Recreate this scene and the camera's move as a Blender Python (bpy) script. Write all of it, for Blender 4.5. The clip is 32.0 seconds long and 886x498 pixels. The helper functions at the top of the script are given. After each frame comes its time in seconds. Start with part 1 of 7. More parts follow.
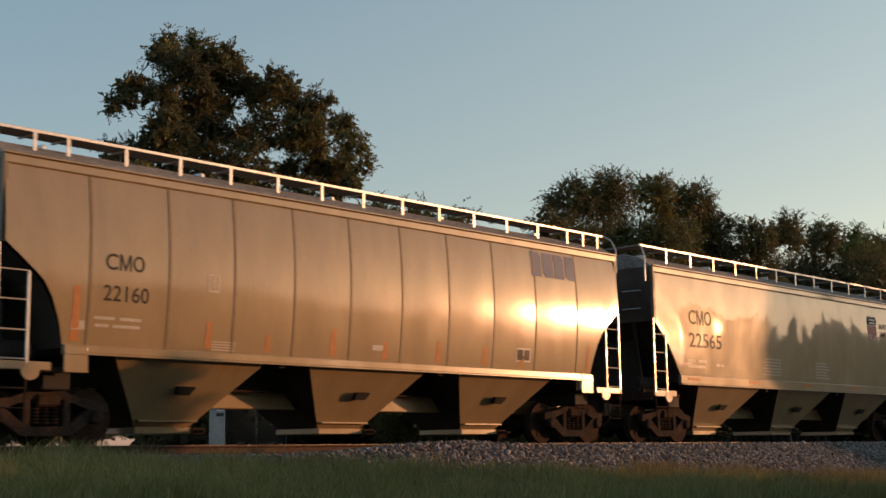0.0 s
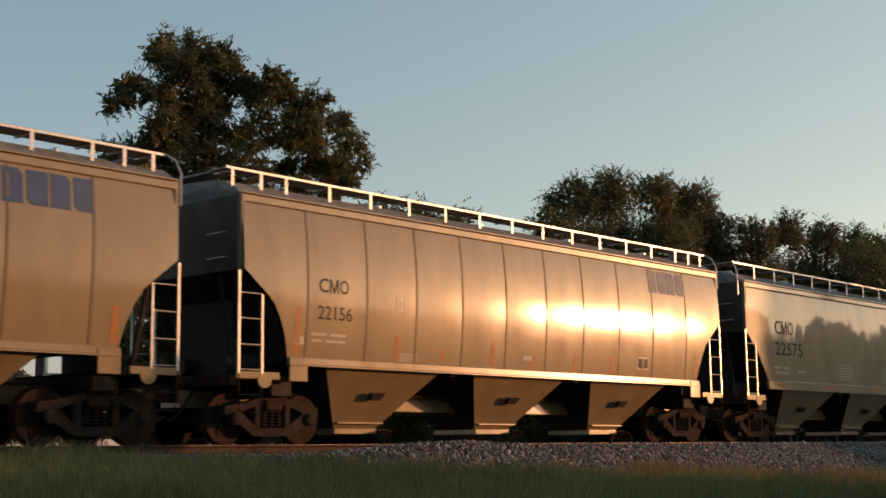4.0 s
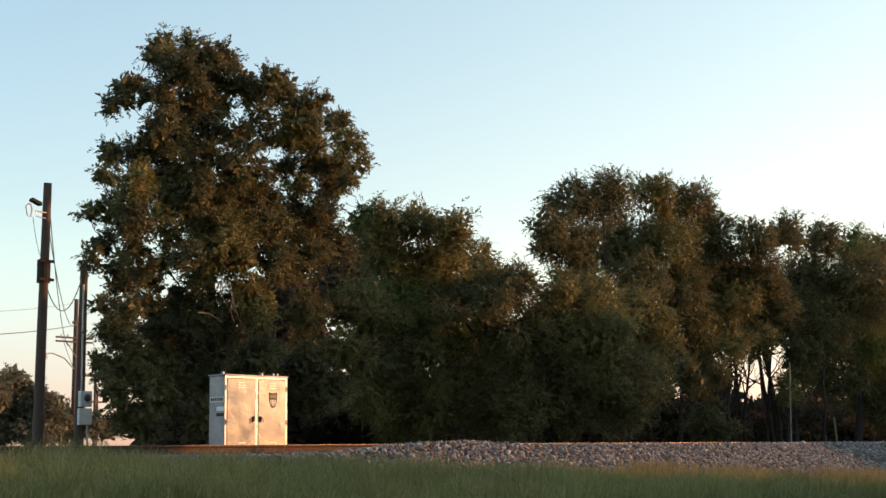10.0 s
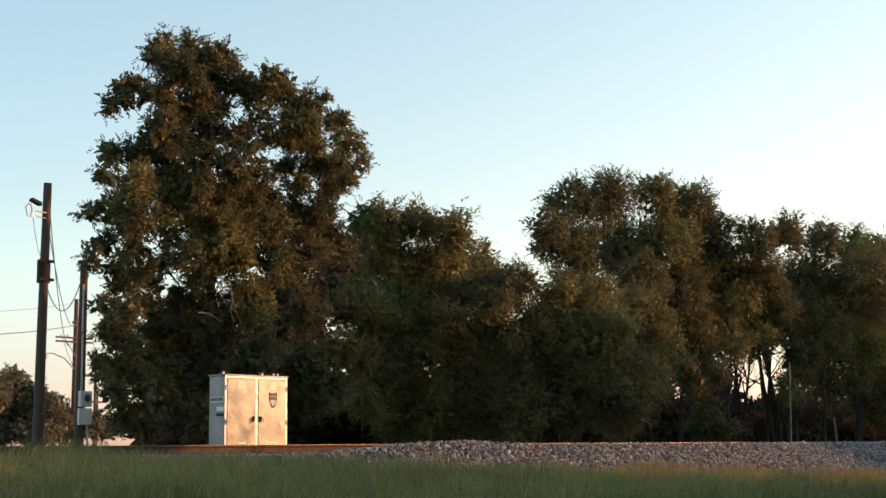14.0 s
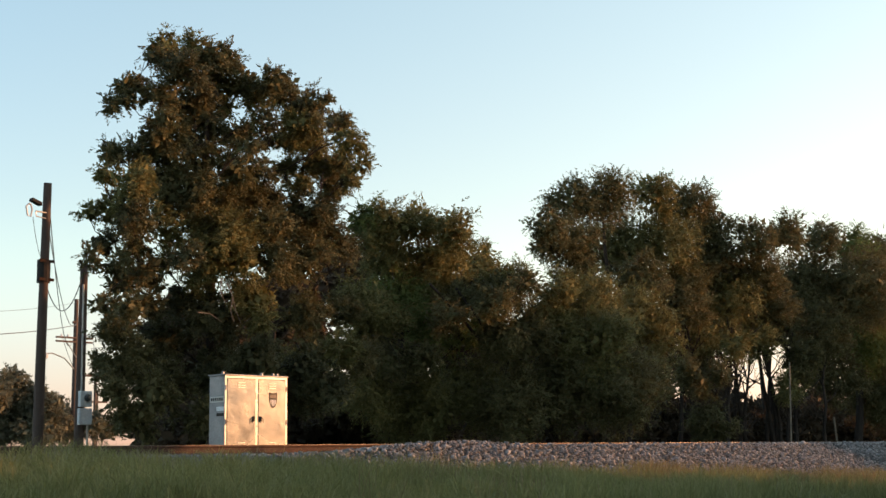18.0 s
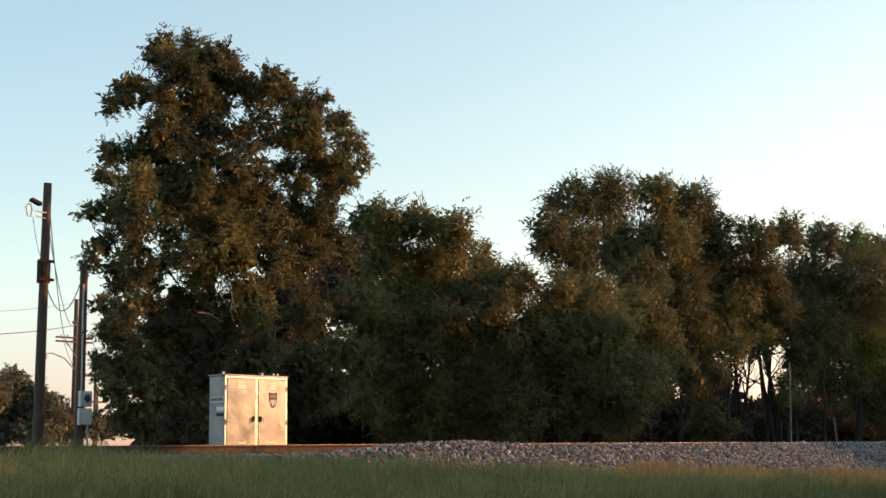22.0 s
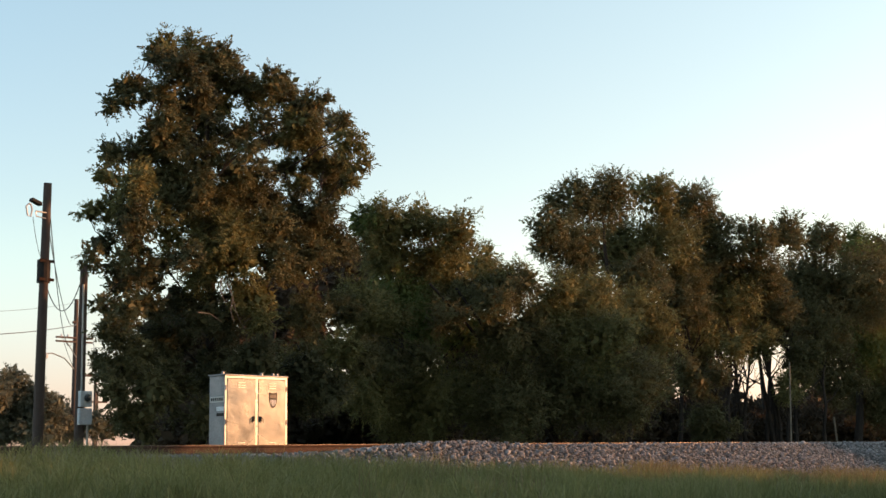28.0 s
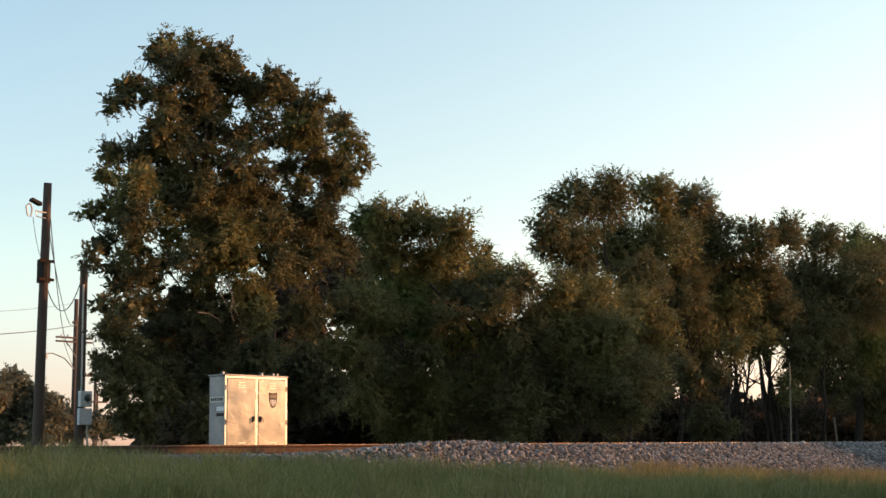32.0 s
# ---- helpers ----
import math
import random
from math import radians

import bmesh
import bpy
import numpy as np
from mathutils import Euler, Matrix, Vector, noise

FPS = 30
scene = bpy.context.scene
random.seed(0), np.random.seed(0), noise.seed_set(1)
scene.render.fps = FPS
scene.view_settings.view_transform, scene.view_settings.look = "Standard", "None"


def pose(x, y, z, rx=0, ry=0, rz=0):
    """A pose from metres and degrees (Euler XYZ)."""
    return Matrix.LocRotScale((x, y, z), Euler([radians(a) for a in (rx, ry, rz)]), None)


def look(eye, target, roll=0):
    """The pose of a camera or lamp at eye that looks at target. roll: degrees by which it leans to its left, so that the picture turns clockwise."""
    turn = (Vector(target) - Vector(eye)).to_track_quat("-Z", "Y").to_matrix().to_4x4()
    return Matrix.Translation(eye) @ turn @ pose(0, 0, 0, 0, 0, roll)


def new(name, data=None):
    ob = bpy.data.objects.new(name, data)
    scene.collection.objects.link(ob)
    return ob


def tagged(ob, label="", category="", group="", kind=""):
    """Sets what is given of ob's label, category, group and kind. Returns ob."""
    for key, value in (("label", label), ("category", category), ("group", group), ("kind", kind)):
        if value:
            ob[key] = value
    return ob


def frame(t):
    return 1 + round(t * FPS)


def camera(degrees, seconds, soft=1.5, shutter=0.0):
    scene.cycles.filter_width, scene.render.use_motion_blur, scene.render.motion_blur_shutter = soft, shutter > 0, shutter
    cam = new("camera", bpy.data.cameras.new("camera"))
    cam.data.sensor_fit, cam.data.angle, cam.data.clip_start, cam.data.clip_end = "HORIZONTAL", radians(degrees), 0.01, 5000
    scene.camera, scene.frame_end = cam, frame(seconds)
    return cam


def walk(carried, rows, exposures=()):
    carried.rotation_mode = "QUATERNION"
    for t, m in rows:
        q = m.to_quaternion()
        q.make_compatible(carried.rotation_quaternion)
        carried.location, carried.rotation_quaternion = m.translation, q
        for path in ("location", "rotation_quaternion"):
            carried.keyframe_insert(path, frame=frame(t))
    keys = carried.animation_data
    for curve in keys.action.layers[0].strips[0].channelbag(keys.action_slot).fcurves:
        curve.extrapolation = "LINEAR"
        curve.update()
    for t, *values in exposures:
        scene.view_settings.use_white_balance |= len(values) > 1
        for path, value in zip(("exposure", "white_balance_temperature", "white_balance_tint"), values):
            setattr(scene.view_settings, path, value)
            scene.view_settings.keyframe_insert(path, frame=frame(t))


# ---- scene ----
# World: x along the track, y away from the camera across it, z up. Rail top at RZ, track centre at TY.
RZ, TY, SPEED, T0 = 1.68, 20.02, 16.51, 6.4
EYE = Vector((0.0, 0.0, 1.5))
WAY = Vector((0.73951, 0.65686, 0.14716))
cam = camera(35.9, 32.0, soft=1.5, shutter=0.1)
still = look(EYE, EYE + WAY * 10, -0.73)
walk(cam, [(0, still), (32, still)],
     exposures=[(0, -0.2), (6.3, -0.2), (6.7, -0.06), (7.0, 0.16), (7.2, 0.32), (7.5, 0.58), (7.9, 0.83), (8.6, 0.82), (9.5, 0.72), (32, 0.72)])

# ---- light: a low evening sun and its sky ----
SUN_AZ, SUN_EL = 124.6, 4.8
world = bpy.data.worlds.new("evening_sky")
scene.world = world
world.use_nodes = True
wn = world.node_tree.nodes
sky = wn.new("ShaderNodeTexSky")
sky.sky_type, sky.sun_disc = "NISHITA", False
sky.sun_elevation, sky.sun_rotation = radians(SUN_EL), radians(SUN_AZ)
sky.air_density, sky.dust_density, sky.ozone_density = 1.0, 0.4, 1.3
wn["Background"].inputs[1].default_value = 0.33
haze = wn.new("ShaderNodeHueSaturation")
haze.inputs["Saturation"].default_value = 0.82
world.node_tree.links.new(sky.outputs[0], haze.inputs["Color"])
dusk = wn.new("ShaderNodeMixRGB")
dusk.blend_type = "MULTIPLY"
dusk.inputs[0].default_value = 1.0
up = wn.new("ShaderNodeTexCoord")
height = wn.new("ShaderNodeSeparateXYZ")
world.node_tree.links.new(up.outputs["Generated"], height.inputs[0])
glow = wn.new("ShaderNodeValToRGB")
glow.color_ramp.interpolation = "EASE"
glow.color_ramp.elements[0].color = (0.66, 0.55, 0.86, 1)
glow.color_ramp.elements[1].position, glow.color_ramp.elements[1].color = 0.40, (0.98, 0.99, 0.985, 1)
low_sky = glow.color_ramp.elements.new(0.16)
low_sky.color = (0.96, 0.90, 0.91, 1)
world.node_tree.links.new(height.outputs["Z"], glow.inputs[0])
world.node_tree.links.new(glow.outputs[0], dusk.inputs[2])
world.node_tree.links.new(haze.outputs[0], dusk.inputs[1])
# the haze thickens and warms towards the sun
sunward = wn.new("ShaderNodeVectorMath")
sunward.operation = "DOT_PRODUCT"
sunward.inputs[1].default_value = (math.sin(radians(SUN_AZ)), math.cos(radians(SUN_AZ)), 0)
world.node_tree.links.new(up.outputs["Generated"], sunward.inputs[0])
spread = wn.new("ShaderNodeMapRange")
spread.inputs["From Min"].default_value, spread.inputs["From Max"].default_value = -0.15, 0.55
world.node_tree.links.new(sunward.outputs["Value"], spread.inputs["Value"])
warmth = wn.new("ShaderNodeValToRGB")
warmth.color_ramp.elements[0].color = (0.88, 0.955, 1.0, 1)
warmth.color_ramp.elements[1].color = (1.13, 1.04, 0.94, 1)
world.node_tree.links.new(spread.outputs[0], warmth.inputs[0])
hazed = wn.new("ShaderNodeMixRGB")
hazed.blend_type = "MULTIPLY"
hazed.inputs[0].default_value = 1.0
world.node_tree.links.new(dusk.outputs[0], hazed.inputs[1])
world.node_tree.links.new(warmth.outputs[0], hazed.inputs[2])
world.node_tree.links.new(hazed.outputs[0], wn["Background"].inputs[0])
sun_data = bpy.data.lights.new("sun", "SUN")
sun_data.energy, sun_data.angle, sun_data.color = 4.1, radians(0.6), (1.0, 0.45, 0.185)
sun = new("sun", sun_data)
to_sun = Vector((math.sin(radians(SUN_AZ)) * math.cos(radians(SUN_EL)), math.cos(radians(SUN_AZ)) * math.cos(radians(SUN_EL)), math.sin(radians(SUN_EL))))
sun.matrix_world = look(Vector((0, 0, 60)) + to_sun * 40, Vector((0, 0, 60)))


# ---- materials ----
def surface(name, base, vary, scale=2.0, rough=0.5, rough_vary=0.1, metal=0.0, bump=0.0, bump_scale=40.0,
            stretch=(1, 1, 1), fine=(0.8, 1.1), fine_scale=30.0, coat=0.0, coat_rough=0.12, dirt=None, dirt_at=(0.55, 0.75), dirt_scale=1.2,
            island=None, per_object=0.0, translucent=0.0, dirt_stretch=(1, 1, 1), spec=0.5, island_share=0.65):
    """Two-scale procedural surface: a broad mottling, a fine grain, optional dirt, relief and gloss variation."""
    mat = bpy.data.materials.new(name)
    mat.use_nodes = True
    n, l = mat.node_tree.nodes, mat.node_tree.links
    b = n["Principled BSDF"]
    tc = n.new("ShaderNodeTexCoord")

    def noise_at(sc, st, detail=5.0):
        m = n.new("ShaderNodeMapping")
        m.inputs["Scale"].default_value = st
        l.new(tc.outputs["Object"], m.inputs["Vector"])
        t = n.new("ShaderNodeTexNoise")
        t.inputs["Scale"].default_value, t.inputs["Detail"].default_value = sc, detail
        l.new(m.outputs[0], t.inputs["Vector"])
        return t.outputs["Fac"]

    def ramp(fac, lo, hi, c0, c1):
        r = n.new("ShaderNodeValToRGB")
        r.color_ramp.elements[0].position, r.color_ramp.elements[1].position = lo, hi
        r.color_ramp.elements[0].color, r.color_ramp.elements[1].color = (*c0, 1), (*c1, 1)
        l.new(fac, r.inputs[0])
        return r.outputs[0]

    def mixed(kind, a, bb, fac=1.0, fac_from=None):
        m = n.new("ShaderNodeMixRGB")
        m.blend_type = kind
        m.inputs[0].default_value = fac
        if fac_from is not None:
            l.new(fac_from, m.inputs[0])
        for s, v in ((1, a), (2, bb)):
            if isinstance(v, tuple):
                m.inputs[s].default_value = (*v, 1)
            else:
                l.new(v, m.inputs[s])
        return m.outputs[0]

    broad = noise_at(scale, stretch)
    col = ramp(broad, 0.3, 0.7, base, vary)
    if island:
        g = n.new("ShaderNodeNewGeometry")
        r = n.new("ShaderNodeValToRGB")
        r.color_ramp.elements[0].color = (*island[0], 1)
        r.color_ramp.elements[1].color = (*island[-1], 1)
        for i, c in enumerate(island[1:-1]):
            e = r.color_ramp.elements.new((i + 1) / (len(island) - 1))
            e.color = (*c, 1)
        l.new(g.outputs["Random Per Island"], r.inputs[0])
        col = mixed("MIX", col, r.outputs[0], island_share)
    grain = noise_at(fine_scale, stretch, 3.0)
    col = mixed("MULTIPLY", col, ramp(grain, 0.3, 0.7, (fine[0],) * 3, (fine[1],) * 3))
    if per_object:
        oi = n.new("ShaderNodeObjectInfo")
        col = mixed("MULTIPLY", col, ramp(oi.outputs["Random"], 0, 1, (1 - per_object,) * 3, (1 + per_object,) * 3))
    if dirt:
        d = ramp(noise_at(dirt_scale, dirt_stretch), dirt_at[0], dirt_at[1], (0, 0, 0), (1, 1, 1))
        col = mixed("MIX", col, dirt, fac_from=d)
    l.new(col, b.inputs["Base Color"])
    b.inputs["Metallic"].default_value = metal
    b.inputs["Specular IOR Level"].default_value = spec
    b.inputs["Coat Weight"].default_value = coat
    b.inputs["Coat Roughness"].default_value = coat_rough
    rr = n.new("ShaderNodeMapRange")
    rr.inputs["To Min"].default_value, rr.inputs["To Max"].default_value = max(0.02, rough - rough_vary), min(1, rough + rough_vary)
    rr.inputs["From Min"].default_value, rr.inputs["From Max"].default_value = 0.3, 0.7
    l.new(broad, rr.inputs["Value"])
    l.new(rr.outputs[0], b.inputs["Roughness"])
    if bump:
        bp = n.new("ShaderNodeBump")
        bp.inputs["Strength"].default_value, bp.inputs["Distance"].default_value = 1.0, bump
        l.new(noise_at(bump_scale, stretch, 4.0), bp.inputs["Height"])
        l.new(bp.outputs[0], b.inputs["Normal"])
    if translucent:
        tr = n.new("ShaderNodeBsdfTranslucent")
        l.new(col, tr.inputs[0])
        mx = n.new("ShaderNodeMixShader")
        mx.inputs[0].default_value = translucent
        l.new(b.outputs[0], mx.inputs[1])
        l.new(tr.outputs[0], mx.inputs[2])
        l.new(mx.outputs[0], n["Material Output"].inputs[0])
    return mat


HOPPER = surface("grey_hopper_paint", (0.28, 0.207, 0.115), (0.235, 0.168, 0.093), 1.3, 0.40, 0.06, coat=0.85, coat_rough=0.11, bump=0.0025, bump_scale=3.0,
                 stretch=(1.6, 1, 0.5), dirt=(0.22, 0.16, 0.11), dirt_at=(0.60, 0.92), dirt_stretch=(3, 1, 0.35), fine=(0.94, 1.03), spec=0.14)
HOPPER_B = surface("pale_hopper_paint", (0.285, 0.226, 0.140), (0.24, 0.186, 0.113), 1.1, 0.42, 0.06, coat=1.0, coat_rough=0.06, bump=0.013, bump_scale=2.8,
                   stretch=(1.2, 1, 0.7), dirt=(0.24, 0.19, 0.135), dirt_at=(0.62, 0.95), dirt_stretch=(3, 1, 0.35), fine=(0.95, 1.03), spec=0.14)
ROOF = surface("weathered_roof", (0.20, 0.19, 0.18), (0.28, 0.26, 0.24), 3.0, 0.75, bump=0.006, bump_scale=25, fine=(0.6, 1.2), fine_scale=18, spec=0.12)
GALV = surface("galvanised_steel", (0.55, 0.54, 0.52), (0.42, 0.41, 0.40), 6.0, 0.38, 0.1, metal=0.6)
RUST = surface("rust_brown_steel", (0.036, 0.025, 0.020), (0.056, 0.035, 0.026), 5.0, 0.9, bump=0.003, bump_scale=50, fine=(0.6, 1.25), spec=0.03)
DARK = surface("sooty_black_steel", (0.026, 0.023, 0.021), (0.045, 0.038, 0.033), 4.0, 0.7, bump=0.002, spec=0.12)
DUSTY = surface("dusty_running_gear", (0.056, 0.041, 0.034), (0.033, 0.026, 0.022), 4.0, 0.9, bump=0.003, bump_scale=45, fine=(0.6, 1.2), spec=0.03)
STAIN = surface("rust_stain", (0.40, 0.13, 0.032), (0.38, 0.17, 0.06), 8.0, 0.55, stretch=(1, 1, 0.3), spec=0.25)
YELLOW = surface("yellow_locomotive_paint", (0.42, 0.18, 0.034), (0.36, 0.205, 0.075), 0.55, 0.5, 0.08, coat=0.2, coat_rough=0.11, bump=0.0035, bump_scale=2.2,
                 dirt=(0.15, 0.085, 0.042), dirt_at=(0.54, 0.82), dirt_scale=1.6, dirt_stretch=(3.0, 1, 0.3), fine=(0.92, 1.04), fine_scale=14, spec=0.1)
PALE = surface("sun_faded_yellow_paint", (0.41, 0.235, 0.082), (0.35, 0.19, 0.058), 0.8, 0.5, 0.08, coat=0.2, coat_rough=0.11, bump=0.0035, bump_scale=2.2,
               dirt=(0.19, 0.105, 0.05), dirt_at=(0.56, 0.84), dirt_scale=1.6, dirt_stretch=(3.0, 1, 0.3), fine=(0.92, 1.04), fine_scale=14, spec=0.1)
SOOTY = surface("sooty_yellow_paint", (0.17, 0.085, 0.03), (0.10, 0.05, 0.022), 1.5, 0.6, stretch=(1, 1, 0.5), dirt=(0.035, 0.022, 0.016), dirt_at=(0.45, 0.8), spec=0.12)
LGREY = surface("grey_locomotive_paint", (0.19, 0.155, 0.115), (0.14, 0.112, 0.083), 1.8, 0.45, bump=0.002, bump_scale=6, fine=(0.85, 1.1), spec=0.25)
WING = surface("brown_radiator_roof", (0.13, 0.08, 0.052), (0.085, 0.055, 0.038), 1.4, 0.6, stretch=(0.6, 1, 2), bump=0.002, bump_scale=6, fine=(0.8, 1.1), spec=0.15)
RED = surface("red_stripe_paint", (0.42, 0.055, 0.035), (0.34, 0.048, 0.032), 3, 0.5, spec=0.15)
LTRUCK = surface("grimy_locomotive_truck", (0.21, 0.135, 0.092), (0.13, 0.086, 0.062), 3.0, 0.7, bump=0.003, bump_scale=40, fine=(0.6, 1.2), spec=0.12)
# End sheet colour: dust over a tone darkened for the unlit end.
END = surface("shaded_dusty_end_sheet", (0.085, 0.074, 0.064), (0.06, 0.05, 0.043), 1.2, 0.6, stretch=(1, 1, 0.4), dirt=(0.12, 0.10, 0.085), dirt_at=(0.5, 0.8), spec=0.15)
SLOGAN = surface("brown_lettering", (0.055, 0.032, 0.018), (0.08, 0.046, 0.022), 6, 0.5, spec=0.15)
BLUE = surface("blue_decal", (0.045, 0.08, 0.17), (0.06, 0.10, 0.20), 3, 0.45, spec=0.2)
WHITE = surface("white_decal", (0.55, 0.52, 0.48), (0.46, 0.44, 0.41), 4, 0.5, spec=0.15)
BLACK = surface("black_lettering", (0.016, 0.015, 0.015), (0.03, 0.028, 0.025), 6, 0.5, spec=0.15)
NUMBER = surface("faded_red_number", (0.36, 0.115, 0.03), (0.37, 0.135, 0.032), 3, 0.5, spec=0.25)
FADED = surface("faded_lettering", (0.30, 0.28, 0.25), (0.38, 0.35, 0.31), 14, 0.5)
FLAG_RED = surface("faded_mural_red", (0.30, 0.055, 0.035), (0.26, 0.05, 0.03), 3, 0.45, coat=0.14, coat_rough=0.13, bump=0.004, bump_scale=2.2, spec=0.12)
FLAG_BLUE = surface("faded_mural_blue", (0.075, 0.075, 0.072), (0.11, 0.105, 0.09), 3, 0.45, coat=0.14, coat_rough=0.13, bump=0.004, bump_scale=2.2, spec=0.12)
FLAG_WHITE = surface("faded_mural_white", (0.46, 0.33, 0.19), (0.40, 0.28, 0.16), 3, 0.45, coat=0.14, coat_rough=0.13, bump=0.004, bump_scale=2.2, spec=0.12)
# Seam colour holds both the dirt and the shadow line along each rib.
RIB = surface("shadow_dirt_seam_paint", (0.13, 0.088, 0.055), (0.19, 0.135, 0.085), 3, 0.5, stretch=(1, 1, 0.3), spec=0.25)
POSTS = surface("dark_brown_stanchion", (0.045, 0.03, 0.02), (0.07, 0.045, 0.03), 6, 0.6, spec=0.12)
GRILLE = surface("dark_grille", (0.010, 0.009, 0.008), (0.018, 0.015, 0.013), 10, 0.85, spec=0.12)
# Grime darkened further to carry the shade under the wagon bodies.
SHADE_GRIME = surface("shaded_grimy_paint", (0.055, 0.044, 0.037), (0.032, 0.026, 0.022), 1.5, 0.55, stretch=(1, 1, 0.4), dirt=(0.025, 0.02, 0.017), dirt_at=(0.5, 0.8), dirt_stretch=(1, 1.5, 0.3), spec=0.12)
LOUVRE = surface("brown_louvre", (0.17, 0.092, 0.045), (0.12, 0.066, 0.034), 8, 0.6)
TANK = surface("dusty_tank_paint", (0.125, 0.083, 0.053), (0.09, 0.06, 0.04), 2.0, 0.6, bump=0.002, fine=(0.85, 1.1), dirt=(0.05, 0.035, 0.025), dirt_stretch=(0.5, 1, 3), spec=0.12)
RAIL = surface("rusty_rail", (0.055, 0.033, 0.025), (0.080, 0.046, 0.034), 7, 0.7, bump=0.002, fine=(0.7, 1.15), stretch=(0.3, 1, 1), spec=0.12)
RAILTOP = surface("worn_rail_head", (0.24, 0.20, 0.17), (0.17, 0.14, 0.12), 9, 0.5, metal=0.6)
TIE = surface("weathered_tie_wood", (0.10, 0.075, 0.055), (0.16, 0.125, 0.10), 3, 0.85, bump=0.006, stretch=(3, 0.4, 3), per_object=0.3, spec=0.12)
STONE = surface("ballast_stone", (0.19, 0.185, 0.182), (0.26, 0.24, 0.23), 3.0, 0.85, fine=(0.7, 1.15), fine_scale=60,
                island=((0.06, 0.06, 0.063), (0.17, 0.165, 0.163), (0.25, 0.225, 0.215), (0.45, 0.42, 0.40)), bump=0.004, bump_scale=90, spec=0.12)
# Bed coloured dark to give the shade in the gaps between stones.
BEDDING = surface("ballast_gap_shade", (0.050, 0.047, 0.046), (0.075, 0.070, 0.068), 4.0, 0.95, fine=(0.5, 1.2), fine_scale=40, bump=0.02, bump_scale=22, spec=0.08)
GROUND = surface("field_soil_and_grass", (0.075, 0.085, 0.032), (0.09, 0.085, 0.045), 0.35, 0.95, bump=0.03, bump_scale=6, fine=(0.6, 1.3), fine_scale=9, spec=0.12)
GRASS = surface("green_grass", (0.158, 0.158, 0.056), (0.325, 0.285, 0.105), 0.8, 0.7, translucent=0.35, island_share=0.5,
                island=((0.12, 0.135, 0.050), (0.20, 0.215, 0.080), (0.29, 0.28, 0.115), (0.40, 0.36, 0.19)), spec=0.12)
STRAW = surface("dry_grass", (0.20, 0.165, 0.075), (0.28, 0.215, 0.11), 0.8, 0.7, translucent=0.3,
                island=((0.17, 0.14, 0.062), (0.25, 0.20, 0.10), (0.35, 0.28, 0.16)), spec=0.12)
WEED = surface("pale_weeds", (0.13, 0.115, 0.075), (0.10, 0.09, 0.05), 0.8, 0.8, translucent=0.3,
               island=((0.20, 0.18, 0.11), (0.34, 0.29, 0.20), (0.44, 0.38, 0.28)), spec=0.12)
BARK = surface("dark_bark", (0.032, 0.026, 0.022), (0.052, 0.042, 0.035), 5, 0.9, bump=0.02, bump_scale=18, stretch=(1, 1, 0.25), spec=0.12)


def leaf_surface(name, tones):
    return surface(name, tones[1], tones[2], 0.5, 0.6, translucent=0.28, island=tones, spec=0.12, fine=(0.75, 1.2), fine_scale=1.2)


LEAF = leaf_surface("elm_leaves", ((0.073, 0.076, 0.036), (0.097, 0.095, 0.043), (0.121, 0.111, 0.051), (0.167, 0.132, 0.061)))
LEAF_DARK = leaf_surface("dark_elm_leaves", ((0.052, 0.058, 0.032), (0.073, 0.075, 0.037), (0.094, 0.088, 0.045), (0.121, 0.105, 0.052)))
LEAF_GREEN = leaf_surface("green_leaves", ((0.077, 0.110, 0.038), (0.104, 0.140, 0.046), (0.130, 0.162, 0.052), (0.169, 0.183, 0.068)))
LEAF_GOLD = leaf_surface("yellowing_leaves", ((0.097, 0.105, 0.043), (0.136, 0.131, 0.051), (0.167, 0.153, 0.060), (0.220, 0.185, 0.073)))
# Darker, browner leaf copy: the shade inside the wood is in its colour.
LEAF_SHADED = leaf_surface("shaded_undergrowth_leaves", ((0.053, 0.041, 0.028), (0.065, 0.050, 0.033), (0.082, 0.059, 0.037), (0.100, 0.069, 0.045)))
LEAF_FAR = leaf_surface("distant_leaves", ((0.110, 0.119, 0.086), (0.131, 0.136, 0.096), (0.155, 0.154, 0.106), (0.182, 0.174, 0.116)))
ALU = surface("brushed_aluminium", (0.185, 0.195, 0.195), (0.125, 0.132, 0.132), 1.6, 0.25, 0.07, metal=0.8, bump=0.006, bump_scale=2.6, fine=(0.92, 1.04))
ALU_EDGE = surface("bright_aluminium_edge", (0.34, 0.35, 0.35), (0.27, 0.28, 0.28), 3, 0.32, metal=0.7)
ALU_SIDE = surface("dull_aluminium", (0.27, 0.27, 0.28), (0.21, 0.21, 0.22), 3, 0.5, metal=0.5)
POLE = surface("weathered_pole_wood", (0.075, 0.05, 0.04), (0.11, 0.075, 0.06), 3, 0.9, bump=0.008, stretch=(6, 6, 0.4), fine=(0.7, 1.15))
WIRE = surface("wire", (0.05, 0.05, 0.05), (0.07, 0.07, 0.07), 9, 0.6)
METER = surface("pale_grey_enamel", (0.62, 0.64, 0.66), (0.55, 0.57, 0.59), 6, 0.45)
PANE = bpy.data.materials.new("clear_glass")
PANE.use_nodes = True
PANE.node_tree.nodes["Principled BSDF"].inputs["Transmission Weight"].default_value = 1.0
PANE.node_tree.nodes["Principled BSDF"].inputs["Roughness"].default_value = 0.02
PANE.node_tree.nodes["Principled BSDF"].inputs["IOR"].default_value = 1.4
